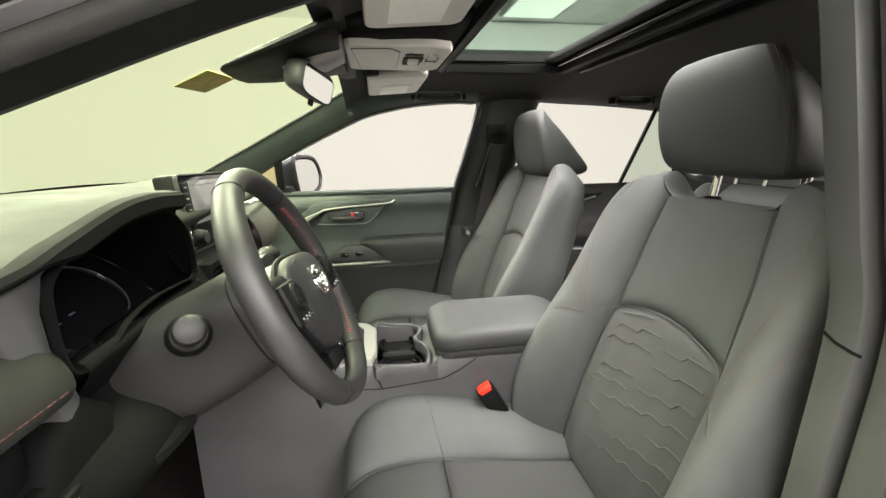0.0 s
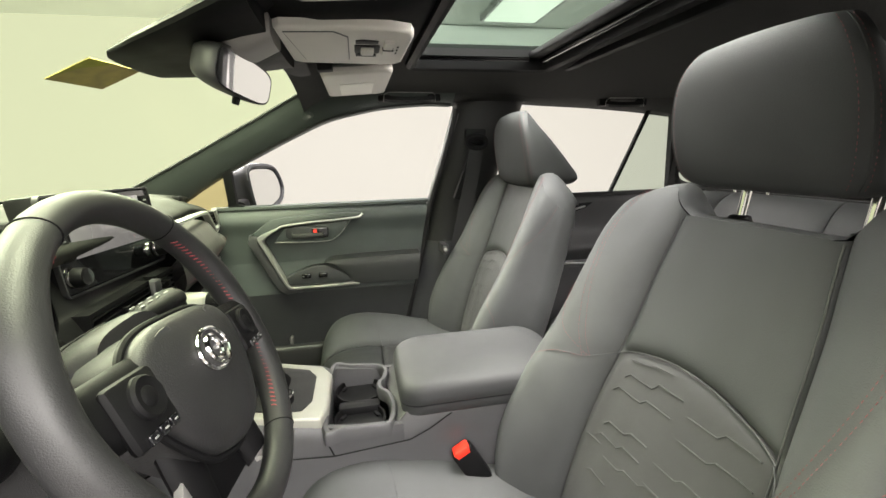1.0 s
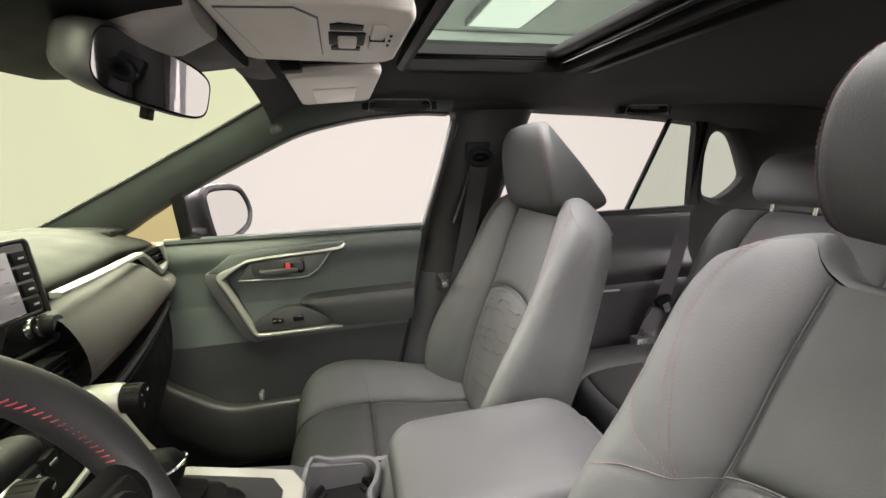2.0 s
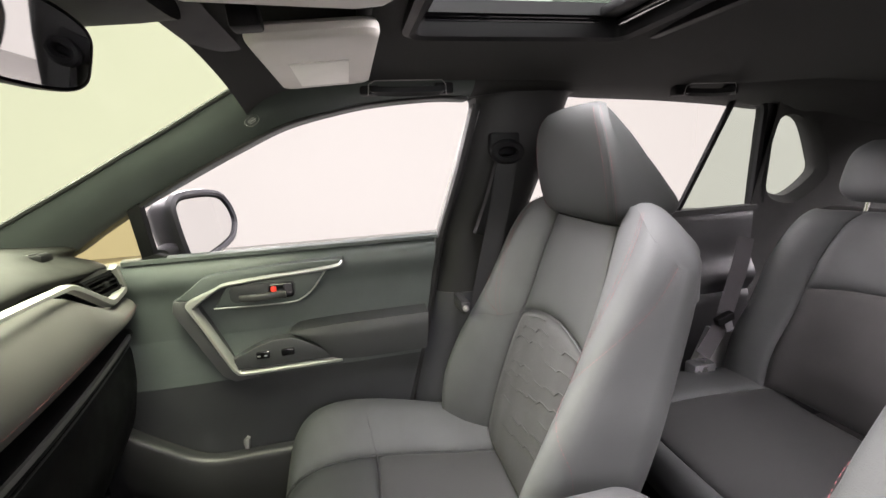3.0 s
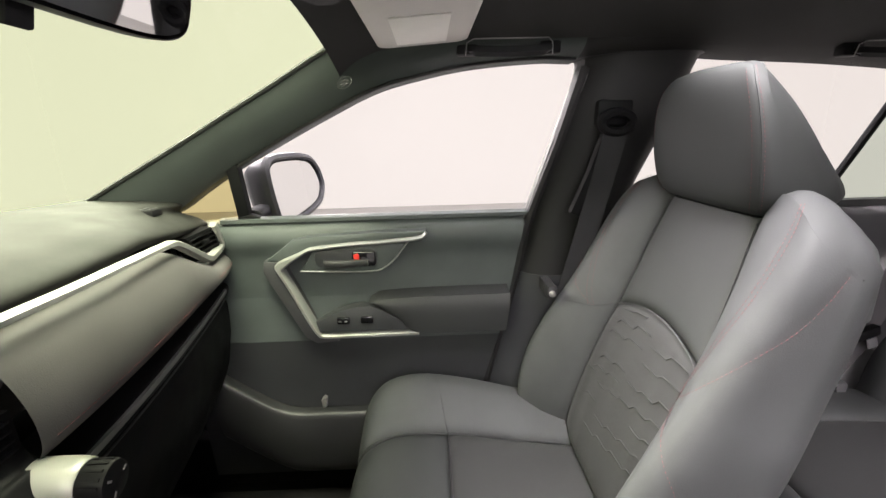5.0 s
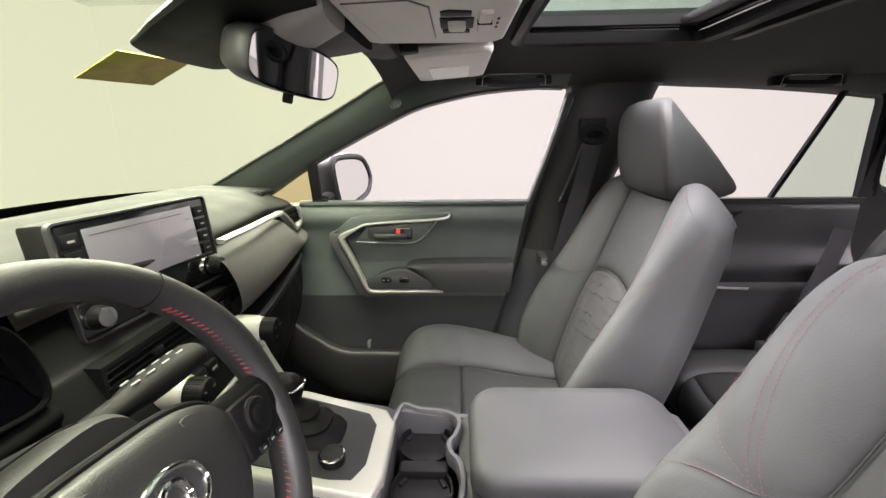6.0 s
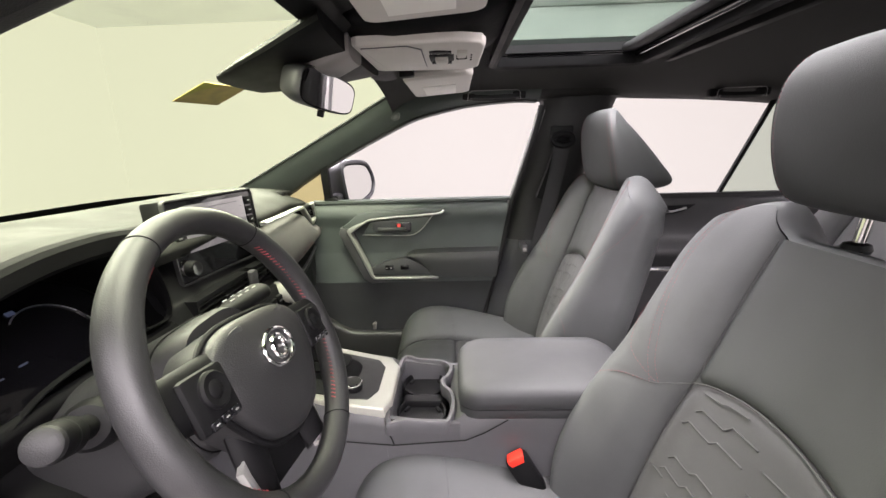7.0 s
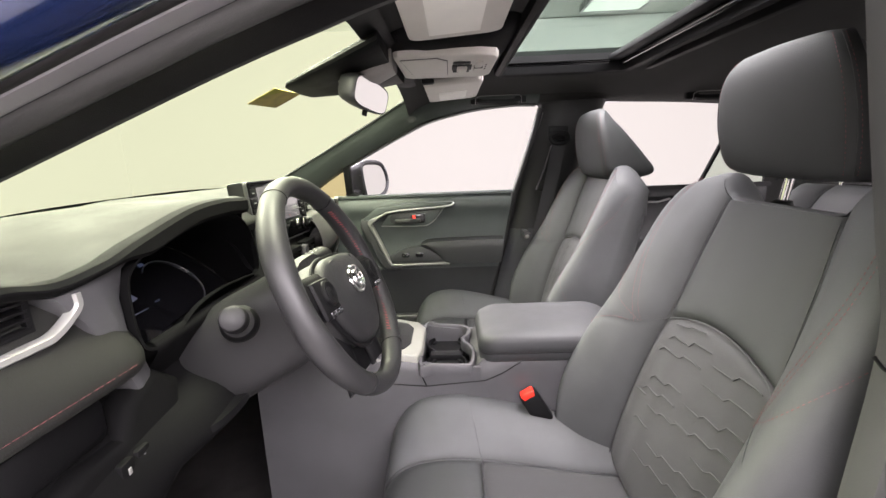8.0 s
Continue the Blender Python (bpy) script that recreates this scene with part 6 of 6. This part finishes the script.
# window frame and glass
OUT = [(-0.236, 1.068), (-0.236, 1.193), (-0.149, 1.240), (-0.043, 1.291), (0.058, 1.335), (0.154, 1.359), (0.249, 1.375), (0.373, 1.383), (0.445, 1.380), (0.460, 1.366), (0.446, 1.322), (0.416, 1.222), (0.370, 1.075), (0.36, 1.05)]
bm = bmesh.new()
vs = [bm.verts.new(dput(x, z, glass_y(z))) for x, z in OUT]
bm.faces.new(vs)
gl = part("window_pane", bm, SIDE_GLASS, door, "clear side glass")
gl.visible_shadow = False
bm = bmesh.new()
sweep(bm, [dput(x, z, glass_y(z) - 0.006) for x, z in spline([(0.372, 1.06), (0.418, 1.222), (0.448, 1.322), (0.458, 1.356)], 5)], [(-0.004, -0.014), (-0.003, 0.006), (0.012, 0.012), (0.017, 0.004), (0.017, -0.014)], (0, -1, 0))
part("window_frame", bm, SATIN, door, "grey window frame edge")
bm = bmesh.new()
tube(bm, [dput(x, z, glass_y(z) - 0.012) for x, z in spline(OUT[1:9], 5)], 0.004, 6)
part("window_frame", bm, RUBBER, door)
bm = bmesh.new()
tube(bm, [dput(x, z, glass_y(z) - 0.014) for x, z in spline([(0.381, 1.06), (0.430, 1.222), (0.460, 1.325), (0.472, 1.364)], 5)], 0.003, 6)
part("window_seal", bm, RUBBER, door)
# post of the small front pane
part("divider_post", plate([(-0.262, 1.062), (-0.236, 1.062), (-0.236, 1.20), (-0.262, 1.185)], lambda a, b, d: dput(a, b, glass_y(b) + d), 0.004, -0.016, 0.003), BLACK, door, "black divider post")
bm = bmesh.new()
bm.faces.new([bm.verts.new(dput(x, z, glass_y(z))) for x, z in ((-0.262, 1.062), (-0.262, 1.182), (-0.34, 1.138), (-0.42, 1.09), (-0.42, 1.06))])
q = part("quarter_pane", bm, QUARTER_GLASS, door, "amber-tinted small front pane")
q.visible_shadow = False
part("sail_corner", plate([(-0.30, 1.068), (-0.205, 1.068), (-0.215, 1.084), (-0.236, 1.09), (-0.262, 1.082)], lambda a, b, d: dput(a, b, glass_y(b) + d), 0.0, -0.018, 0.003), BLACK, door)
part("outer_skin", rbox(-0.42, 0.36, 0.72 - DO.y, 0.74 - DO.y, 0.36 - DO.z, 1.05 - DO.z, 0.006), PAINT, door, "deep blue outer skin")
part("weather_flange", rbox(-0.42, 0.24, 0.655 - DO.y, 0.70 - DO.y, 0.36 - DO.z, 0.42 - DO.z, 0.006), BLACK, door)

# ---- outside mirror ----
om = thing("outside_mirror", "dark outside mirror with pale reflecting glass", "mirror", (-0.17, 0.84, 1.125))
OMC = Vector((-0.17, 0.84, 1.125))
gm = frame_at((0, 0, 0), (0.28, 0.96, 0), (-0.07, 0, 1))      # face: across, up; z towards the rear
bm = bmesh.new()
rings = []
MO = [(-0.132, 0.076), (-0.01, 0.077), (0.054, 0.066), (0.084, 0.032), (0.096, -0.008), (0.074, -0.046), (0.02, -0.064), (-0.06, -0.079), (-0.114, -0.077), (-0.128, 0.0)]
for step in range(3):
    MO = [q for (a, b), (c, d) in zip(MO, MO[1:] + MO[:1]) for q in ((0.8 * a + 0.2 * c, 0.8 * b + 0.2 * d), (0.2 * a + 0.8 * c, 0.2 * b + 0.8 * d))]
for sc, d in ((1.0, 0.0), (1.03, -0.008), (1.03, -0.03), (0.97, -0.06), (0.8, -0.085), (0.4, -0.10), (0.05, -0.103)):
    rings.append([gm @ Vector(((p[0] + 0.022) * sc - 0.022, p[1] * sc, d)) for p in MO])
loft(bm, rings, (False, True))
part("housing", bm, MIRROR_SHELL, om, "black housing")
bm = bmesh.new()
sweep(bm, [gm @ Vector((p[0], p[1], 0)) for p in MO], [(-0.012, -0.01), (-0.010, 0.001), (-0.002, 0.006), (0.004, 0.002), (0.005, -0.01)], gm.to_3x3() @ Vector((0, 0, 1)), closed=True)
part("bezel", bm, MIRROR_SHELL, om)
bm = bmesh.new()
bm.faces.new([bm.verts.new(gm @ Vector(((p[0] + 0.022) * 0.90 - 0.024, p[1] * 0.89, -0.002))) for p in MO])
part("mirror_glass", bm, MIRROR, om, "mirror glass")
bm = bmesh.new()
rings = []
for t in np.linspace(0, 1, 8):
    p = Vector((-0.245, 0.672, 1.082)).lerp(Vector((-0.225, 0.79, 1.088)), t) - OMC
    rings.append([p + Vector((a, 0, b)) for a, b in superellipse(0.026 - 0.006 * t, 0.012 + 0.003 * t, 2.6, 18)])
loft(bm, rings)
part("arm", bm, MIRROR_SHELL, om, "black mirror arm")

# ---- rear door ----
rd = thing("rear_door", "closed rear passenger door with dark panel", "door", (0.95, 0.68, 0.55))
RO = Vector((0.95, 0.68, 0.55))


def rput(x, z, y):
    return Vector((x, y, z)) - RO


def rglass_y(z):
    return 0.728 - 0.2 * (z - 1.06)


bm = bmesh.new()
rows = []
for z in np.linspace(0.40, 1.066, 40):
    out = 0.03 * math.exp(-((z - 0.86) / 0.04) ** 2)
    y = 0.700 - out - 0.012 * (z < 0.80)
    rows.append([rput(x, z, y + (0.0 if z < 1.04 else 14 * (z - 1.04) ** 2)) for x in np.linspace(0.58, 1.36, 20)])
grid(bm, rows)
part("panel", bm, PLASTIC, rd)
part("outer_skin", rbox(0.66 - RO.x, 1.32 - RO.x, 0.76 - RO.y, 0.78 - RO.y, 0.36 - RO.z, 1.04 - RO.z, 0.006), PAINT, rd, "deep blue outer skin")
bm = bmesh.new()
tube(bm, [rput(x, z, 0.668) for x, z in ((0.86, 0.808), (1.0, 0.80), (1.06, 0.798))], 0.004, 8)
part("silver_line", bm, SILVER, rd)
part("handle_bezel", plate([(0.87, 1.005), (0.90, 1.028), (1.02, 1.034), (0.99, 1.015), (0.95, 1.002)], lambda a, b, d: rput(a, b, d), 0.705, 0.688, 0.003), BLACK, rd, "dark handle bezel")
bm = bmesh.new()
tube(bm, [rput(x, z, 0.686) for x, z in ((0.885, 1.012), (0.94, 1.010), (0.985, 1.022))], 0.004, 8)
part("door_handle", bm, SILVER, rd)
for nm, o, g in (("window_pane", [(0.60, 1.06), (0.69, 1.372), (0.735, 1.385), (1.0, 1.378), (1.205, 1.362), (1.105, 1.06)], SIDE_GLASS), ("rear_pane", [(1.105, 1.06), (1.205, 1.362), (1.318, 1.348), (1.362, 1.06)], REAR_GLASS)):
    bm = bmesh.new()
    bm.faces.new([bm.verts.new(rput(x, z, rglass_y(z))) for x, z in o])
    gl = part(nm, bm, g, rd)
    gl.visible_shadow = False
bm = bmesh.new()
tube(bm, [rput(x, z, rglass_y(z) - 0.006) for x, z in ((1.105, 1.055), (1.15, 1.19), (1.208, 1.368))], 0.0085, 8)
part("divider", bm, BLACK, rd, "black divider bar")
bm = bmesh.new()
sweep(bm, [rput(x, z, rglass_y(z) - 0.004) for x, z in spline([(1.397, 1.03), (1.372, 1.15), (1.347, 1.28), (1.334, 1.345), (1.312, 1.375)], 4)], [(-0.02, -0.02), (-0.02, 0.005), (-0.014, 0.012), (0.018, 0.012), (0.024, 0.004), (0.024, -0.02)], (0, -1, 0))
part("window_frame", bm, BLACK, rd, "black rear frame of the window")
bm = bmesh.new()
sweep(bm, [rput(x, 1.064, 0.715) for x in np.linspace(0.58, 1.37, 8)], [(-0.02, -0.008), (-0.02, 0.006), (0.02, 0.008), (0.02, -0.008)], (0, 0, 1))
part("belt_strip", bm, RUBBER, rd)

# ---- cargo side with the small rear window ----
QW = [(1.438, 1.328), (1.402, 1.300), (1.398, 1.20), (1.420, 1.122), (1.465, 1.094), (1.53, 1.092), (1.60, 1.155), (1.57, 1.22), (1.50, 1.31)]


def qy(z):
    return 0.745 - 0.2 * (z - 1.1)


bm = bmesh.new()
inner = [tuple(p) for p in spline(QW, 4, closed=True)]
cen = np.mean(np.array(inner), axis=0)
outer = []
for x, z in inner:
    d = np.array((x, z)) - cen
    d = d / np.linalg.norm(d)
    t = min([s for s in [(1.345 - cen[0]) / d[0] if d[0] < 0 else 9, (2.26 - cen[0]) / d[0] if d[0] > 0 else 9, (1.42 - cen[1]) / d[1] if d[1] > 0 else 9, (0.33 - cen[1]) / d[1] if d[1] < 0 else 9]])
    outer.append((cen[0] + d[0] * t, cen[1] + d[1] * t))
grid(bm, [[(x, qy(z) + 0.02, z) for x, z in inner], [(x, qy(z) - 0.01, z) for x, z in inner], [(x + 0.02 * (x - cen[0]) / 0.1, qy(z) - 0.035, z + 0.02 * (z - cen[1]) / 0.1) for x, z in inner], [(x, qy(z) - 0.05, z) for x, z in outer]], wrap=True)
structure("pillar_rear_passenger", bm, CLOTH, "black trim round the small rear side window", "pillar")
bm = bmesh.new()
bm.faces.new([bm.verts.new((x, qy(z) + 0.015, z)) for x, z in inner])
qg = structure("window_rear_quarter", bm, REAR_GLASS, "small grey-green rear side window", "window")
qg.visible_shadow = False

structure("trim_quarter_corner", rbox(1.372, 1.41, 0.70, 0.74, 1.325, 1.45, 0.004), CLOTH, "black trim above the small rear window", "trim")
# ---- grab handles ----
def grab(x0, x1, y, z, lab, rot=0.0):
    t = thing("grab_handle", lab, "handle", ((x0 + x1) / 2, y, z), group="grab handles")
    L = (x1 - x0) / 2
    bm = bmesh.new()
    path = spline([(-L, 0.012, -0.002), (-L * 0.93, -0.004, -0.006), (-L * 0.80, -0.012, -0.010), (0, -0.014, -0.012), (L * 0.80, -0.012, -0.010), (L * 0.93, -0.004, -0.006), (L, 0.012, -0.002)], 5)
    sweep(bm, path, [(-0.011, -0.004), (-0.006, 0.005), (0.006, 0.005), (0.011, -0.004)], (0, -0.5, -0.85))
    part("grip", bm, BLACK, t, "black moulded grip")
    for sg in (-1, 1):
        part("foot", rbox(sg * L - 0.02, sg * L + 0.02, -0.004, 0.02, -0.014, 0.012, 0.005), BLACK, t)
    # pale line round the grip, painted as a highlight on the recess edge
    bm = bmesh.new()
    tube(bm, [(-L - 0.004, -0.010, -0.016), (-L - 0.002, -0.014, 0.004), (-L * 0.86, -0.017, 0.010), (L * 0.9, -0.017, 0.010), (L, -0.014, 0.004), (L + 0.002, -0.010, -0.016)], 0.0011, 6)
    part("edge_highlight", bm, SATIN, t)
    return t


grab(0.235, 0.385, 0.552, 1.398, "black folded grab handle over the passenger window")
grab(0.98, 1.12, 0.585, 1.388, "black folded grab handle over the rear window")

# ---- front passenger seat belt ----
sb = thing("seat_belt", "black seat belt hanging from a ring on the pillar", "seat belt", (0.52, 0.575, 1.26))
SO = Vector((0.52, 0.575, 1.26))
part("anchor_cover", rbox(-0.035, 0.035, -0.012, 0.02, -0.005, 0.045, 0.008), BLACK, sb)
bm = bmesh.new()
tube(bm, [(0.030 * math.cos(a), -0.020, 0.002 + 0.018 * math.sin(a)) for a in [2 * math.pi * k / 24 for k in range(24)]], 0.0095, 8, closed=True)
part("guide_ring", bm, BLACK, sb, "black plastic guide ring")
bm = bmesh.new()
sweep(bm, [Vector(p) - SO for p in ((0.520, 0.552, 1.250), (0.505, 0.565, 1.15), (0.480, 0.58, 1.02), (0.455, 0.592, 0.90), (0.435, 0.60, 0.78), (0.42, 0.605, 0.60))], [(-0.023, -0.0008), (0.023, -0.0008), (0.023, 0.0008), (-0.023, 0.0008)], (0, -1, 0))
part("webbing", bm, WEBBING, sb, "black webbing")
bm = bmesh.new()
sweep(bm, [Vector(p) - SO for p in ((0.512, 0.556, 1.245), (0.490, 0.570, 1.16), (0.462, 0.58, 1.08))], [(-0.018, -0.006), (0.018, -0.006), (0.014, 0.004), (-0.014, 0.004)], (0, -1, 0))
part("slide_cover", bm, BLACK, sb)
part("stop_button", lathe([(0.007, 0), (0.007, 0.004), (0.004, 0.006), (0, 0.006)], 16, Matrix.Translation(Vector((0.409, 0.545, 0.920)) - SO) @ Vector((0, -1, 0)).to_track_quat("Z", "Y").to_matrix().to_4x4()), SATIN, sb, "small grey button")
part("button_back", rbox(0.40 - SO.x, 0.42 - SO.x, 0.545 - SO.y, 0.62 - SO.y, 0.905 - SO.z, 0.935 - SO.z, 0.004), PLASTIC, sb)

# ---- rear seat belt ----
rb = thing("rear_seat_belt", "grey rear seat belt with buckle tongue by the bench", "seat belt", (1.18, 0.60, 0.75))
BO = Vector((1.18, 0.60, 0.75))
bm = bmesh.new()
sweep(bm, [Vector(p) - BO for p in ((1.275, 0.64, 0.99), (1.25, 0.628, 0.912), (1.215, 0.618, 0.82), (1.188, 0.612, 0.745), (1.13, 0.61, 0.66))], [(-0.022, -0.0008), (0.022, -0.0008), (0.022, 0.0008), (-0.022, 0.0008)], (-0.35, -0.9, 0.1))
part("webbing", bm, MATTING, rb, "grey webbing")
part("tongue", rbox(-0.028, 0.028, -0.012, 0.008, -0.012, 0.012, 0.004, m=Matrix.Translation((0.0, 0.0, 0.02)) @ Matrix.Rotation(radians(-20), 4, "Y")), BLACK, rb, "black belt tongue")
part("tongue_plate", rbox(-0.012, 0.012, -0.016, -0.012, -0.035, -0.008, 0.002, m=Matrix.Translation((0.0, 0.0, 0.02)) @ Matrix.Rotation(radians(-20), 4, "Y")), STEEL, rb)
part("anchor", rbox(1.06 - BO.x, 1.13 - BO.x, 0.56 - BO.y, 0.60 - BO.y, 0.60 - BO.z, 0.66 - BO.z, 0.006), STEEL, rb)

bm = bmesh.new()
rows = []
for t in np.linspace(0, 1, 12):
    a, b = Vector((1.178, 0.635, 0.725)).lerp(Vector((1.098, 0.635, 0.545)), t), Vector((1.285, 0.635, 0.705)).lerp(Vector((1.250, 0.635, 0.480)), t)
    row = [a + Vector((0, 0.02, 0))] + [a.lerp(b, u) + Vector((0, -0.022 * math.sin(math.pi * u) ** 0.7, 0)) for u in np.linspace(0, 1, 14)] + [b + Vector((0, 0.02, 0))]
    rows.append([p - BO for p in row])
loft(bm, rows)
part("side_guide", bm, GUIDE, rb, "pale grey moulded belt guide")
# ---- overhead console ----
oc = thing("overhead_console", "pale grey overhead console with map lights and switches", "overhead console", (0.142, 0.028, 1.414))
OO = Vector((0.14, 0.02, 1.40))
# dark base from the header to the roof opening
bm = bmesh.new()
rings = []
for x, hw, zb in ((0.005, 0.10, 1.415), (0.03, 0.135, 1.402), (0.10, 0.150, 1.396), (0.20, 0.158, 1.400), (0.26, 0.150, 1.425), (0.285, 0.135, 1.445)):
    rings.append([Vector((x, 0.005 + a, zb + 0.04 + b)) - OO for a, b in superellipse(hw, 0.04, 4.0, 32)])
loft(bm, rings)
part("base", bm, BLACK, oc, "black base moulding")
face = [(0.035, -0.095), (0.045, -0.105), (0.20, -0.110), (0.232, -0.098), (0.240, -0.07), (0.238, 0.10), (0.228, 0.118), (0.20, 0.128), (0.05, 0.118), (0.036, 0.105)]
ocf = part("face", plate(face, lambda a, b, d: Vector((a, b, d + 0.0 * a)) - OO, 1.402, 1.388, 0.006, 3), PALE, oc, "pale grey face plate")


def oput(a, b, d):
    return Vector((a, b, d)) - OO


LENS = [(0.048, -0.088), (0.118, -0.096), (0.138, -0.070), (0.138, 0.075), (0.125, 0.094), (0.062, 0.088)]
mid = (0.093, 0.0)
part("lens_gap", plate([(mid[0] + (a - mid[0]) * 1.03, mid[1] + (b - mid[1]) * 1.02) for a, b in LENS], oput, 1.389, 1.3868, 0.0005), CONSOLE, ocf)
part("map_lens", plate(LENS, oput, 1.389, 1.3855, 0.002), PALE, ocf, "pale map light lens")
for y0, y1 in ((-0.052, -0.034), (0.034, 0.050)):
    part("switch_slot", plate([(0.150, y0), (0.160, y0 - 0.006), (0.186, y0), (0.186, y1), (0.150, y1)], oput, 1.389, 1.3865, 0.0006), BLACK, ocf, "black switch slot")
part("switch_bay", plate(round_rect(0.148, 0.190, -0.026, 0.026, 0.004), oput, 1.389, 1.3865, 0.001), BLACK, ocf, "black switch surround")
part("roof_switch", rbox(0.158 - OO.x, 0.180 - OO.x, -0.016 - OO.y, 0.016 - OO.y, 1.380 - OO.z, 1.388 - OO.z, 0.003), PALE, ocf, "pale rocker switch")
part("key", rbox(0.195 - OO.x, 0.211 - OO.x, -0.055 - OO.y, 0.030 - OO.y, 1.383 - OO.z, 1.390 - OO.z, 0.002), PALE, ocf)
part("key_gap", rbox(0.194 - OO.x, 0.212 - OO.x, -0.014 - OO.y, -0.010 - OO.y, 1.3822 - OO.z, 1.389 - OO.z, 0), BLACK, ocf)
for k in range(3):
    part("dot", rbox(0.218 - OO.x, 0.221 - OO.x, -0.02 + 0.02 * k - OO.y, -0.012 + 0.02 * k - OO.y, 1.3872 - OO.z, 1.389 - OO.z, 0), BLACK, ocf)


# ---- sun visors ----
def visor(x0, x1, y0, y1, z, lab, tilt):
    t = thing("sun_visor", lab, "sun visor", ((x0 + x1) / 2, (y0 + y1) / 2, z), group="sun visors")
    o = Vector(((x0 + x1) / 2, (y0 + y1) / 2, z))
    m = Matrix.Rotation(radians(tilt), 4, "Y")
    L, W = (x1 - x0) / 2, (y1 - y0) / 2
    bm = bmesh.new()
    rings = []
    for sc, d in ((0.93, -0.011), (0.975, -0.009), (1.0, -0.004), (1.0, 0.004), (0.975, 0.009), (0.93, 0.011)):
        rings.append([m @ Vector((a * sc if abs(a) < L else a - math.copysign(L * (1 - sc), a), b - math.copysign(W * (1 - sc), b), d)) for a, b in round_rect(-L, L, -W, W, 0.022, 6)])
    loft(bm, rings)
    part("panel", bm, PALE, t, "pale grey padded panel")
    part("warning_label", rbox(-L * 0.55, L * 0.50, -W * 0.25, W * 0.78, -0.0125, -0.0108, 0.0003, m=m), PAPER, t, "white printed label")
    bm = bmesh.new()
    tube(bm, [m @ Vector(p) for p in ((-L + 0.012, -W - 0.03, 0.004), (-L + 0.012, W + 0.02, 0.004))], 0.006, 10)
    part("hinge_rod", bm, BLACK, t)
    part("clip", rbox(-L - 0.002, -L + 0.03, -W - 0.04, -W - 0.012, -0.008, 0.016, 0.004, m=m), BLACK, t)
    return t


visor(0.075, 0.235, 0.22, 0.555, 1.412, "pale grey passenger sun visor folded up, with label", -4)
visor(0.075, 0.235, -0.50, -0.165, 1.427, "pale grey driver sun visor folded up, with label", -4)

# ---- rear-view mirror ----
rv = thing("rear_view_mirror", "grey rear-view mirror hanging from the windscreen", "mirror", (-0.019, -0.034, 1.346))
mm = frame_at((0, 0, 0), (0.135, 0.985, -0.045), (0.258, -0.04, 0.967))
bm = bmesh.new()
rings = []
for sc, d in ((0.97, 0.004), (1.0, 0.002), (1.03, -0.006), (1.0, -0.020), (0.86, -0.032), (0.55, -0.040), (0.2, -0.042)):
    rings.append([mm @ Vector((a * (1 + (sc - 1) * 0.6), b * sc, d)) for a, b in superellipse(0.104, 0.030, 4.0, 44)])
loft(bm, rings, (False, True))
part("housing", bm, CONSOLE, rv, "grey housing")
bm = bmesh.new()
bm.faces.new([bm.verts.new(mm @ Vector((a, b, 0.0035))) for a, b in superellipse(0.1, 0.0268, 4.0, 44)])
part("mirror_glass", bm, MIRROR, rv, "mirror glass")
part("tab", rbox(-0.007, 0.007, -0.042, -0.024, -0.012, -0.004, 0.002, m=mm), BLACK, rv)
bm = bmesh.new()
tube(bm, [mm @ Vector((0, 0.0, -0.03)), Vector((-0.05, 0.02, 0.035)), Vector((-0.06, 0.04, 0.072))], 0.010, 12)
part("stalk", bm, PLASTIC, rv)

# ---- camera cover on the windscreen ----
cc = thing("camera_cover", "dark moulded sensor cover on the windscreen", "cover", (-0.08, 0.0, 1.40))
CO = Vector((-0.08, 0.0, 1.40))
bm = bmesh.new()
rings = []
for x, hw, top, th in ((-0.180, 0.060, 1.3725, 0.008), (-0.168, 0.085, 1.376, 0.014), (-0.12, 0.120, 1.391, 0.024), (-0.06, 0.155, 1.409, 0.032), (0.0, 0.190, 1.425, 0.034), (0.03, 0.205, 1.433, 0.034)):
    rings.append([Vector((x, -0.02 + a, top - th / 2 + b - 0.004)) - CO for a, b in superellipse(hw, th / 2, 3.0, 30)])
loft(bm, rings)
part("shell", bm, BLACK, cc)
bm = bmesh.new()
rings = []
for x, y0, y1, zb in ((-0.075, -0.085, -0.020, 1.366), (-0.05, -0.098, -0.010, 1.366), (0.0, -0.106, -0.004, 1.370), (0.035, -0.10, -0.01, 1.386)):
    rings.append([Vector((x, (y0 + y1) / 2 + a, zb + 0.022 + b)) - CO for a, b in superellipse((y1 - y0) / 2, 0.022, 3.4, 24)])
loft(bm, rings)
part("mount", bm, MOUNT, cc, "pale grey mirror mount cover")

# ---- sticker on the windscreen ----
sk = thing("sticker", "ochre paper sticker on the windscreen glass", "sticker", (-0.223, -0.030, 1.3500))
km2 = frame_at((0, 0, 0), (0.13, 1.0, 0.03), (0.92, 0.0, 0.38))
part("sheet", rbox(-0.052, 0.056, -0.034, 0.034, -0.0006, 0.0006, 0, m=km2), STICKER, sk)
for k in range(5):
    part("print_bar", rbox(-0.044 + 0.018 * k, -0.032 + 0.018 * k, -0.017, 0.017, -0.0012, -0.0006, 0, m=km2), INK, sk)
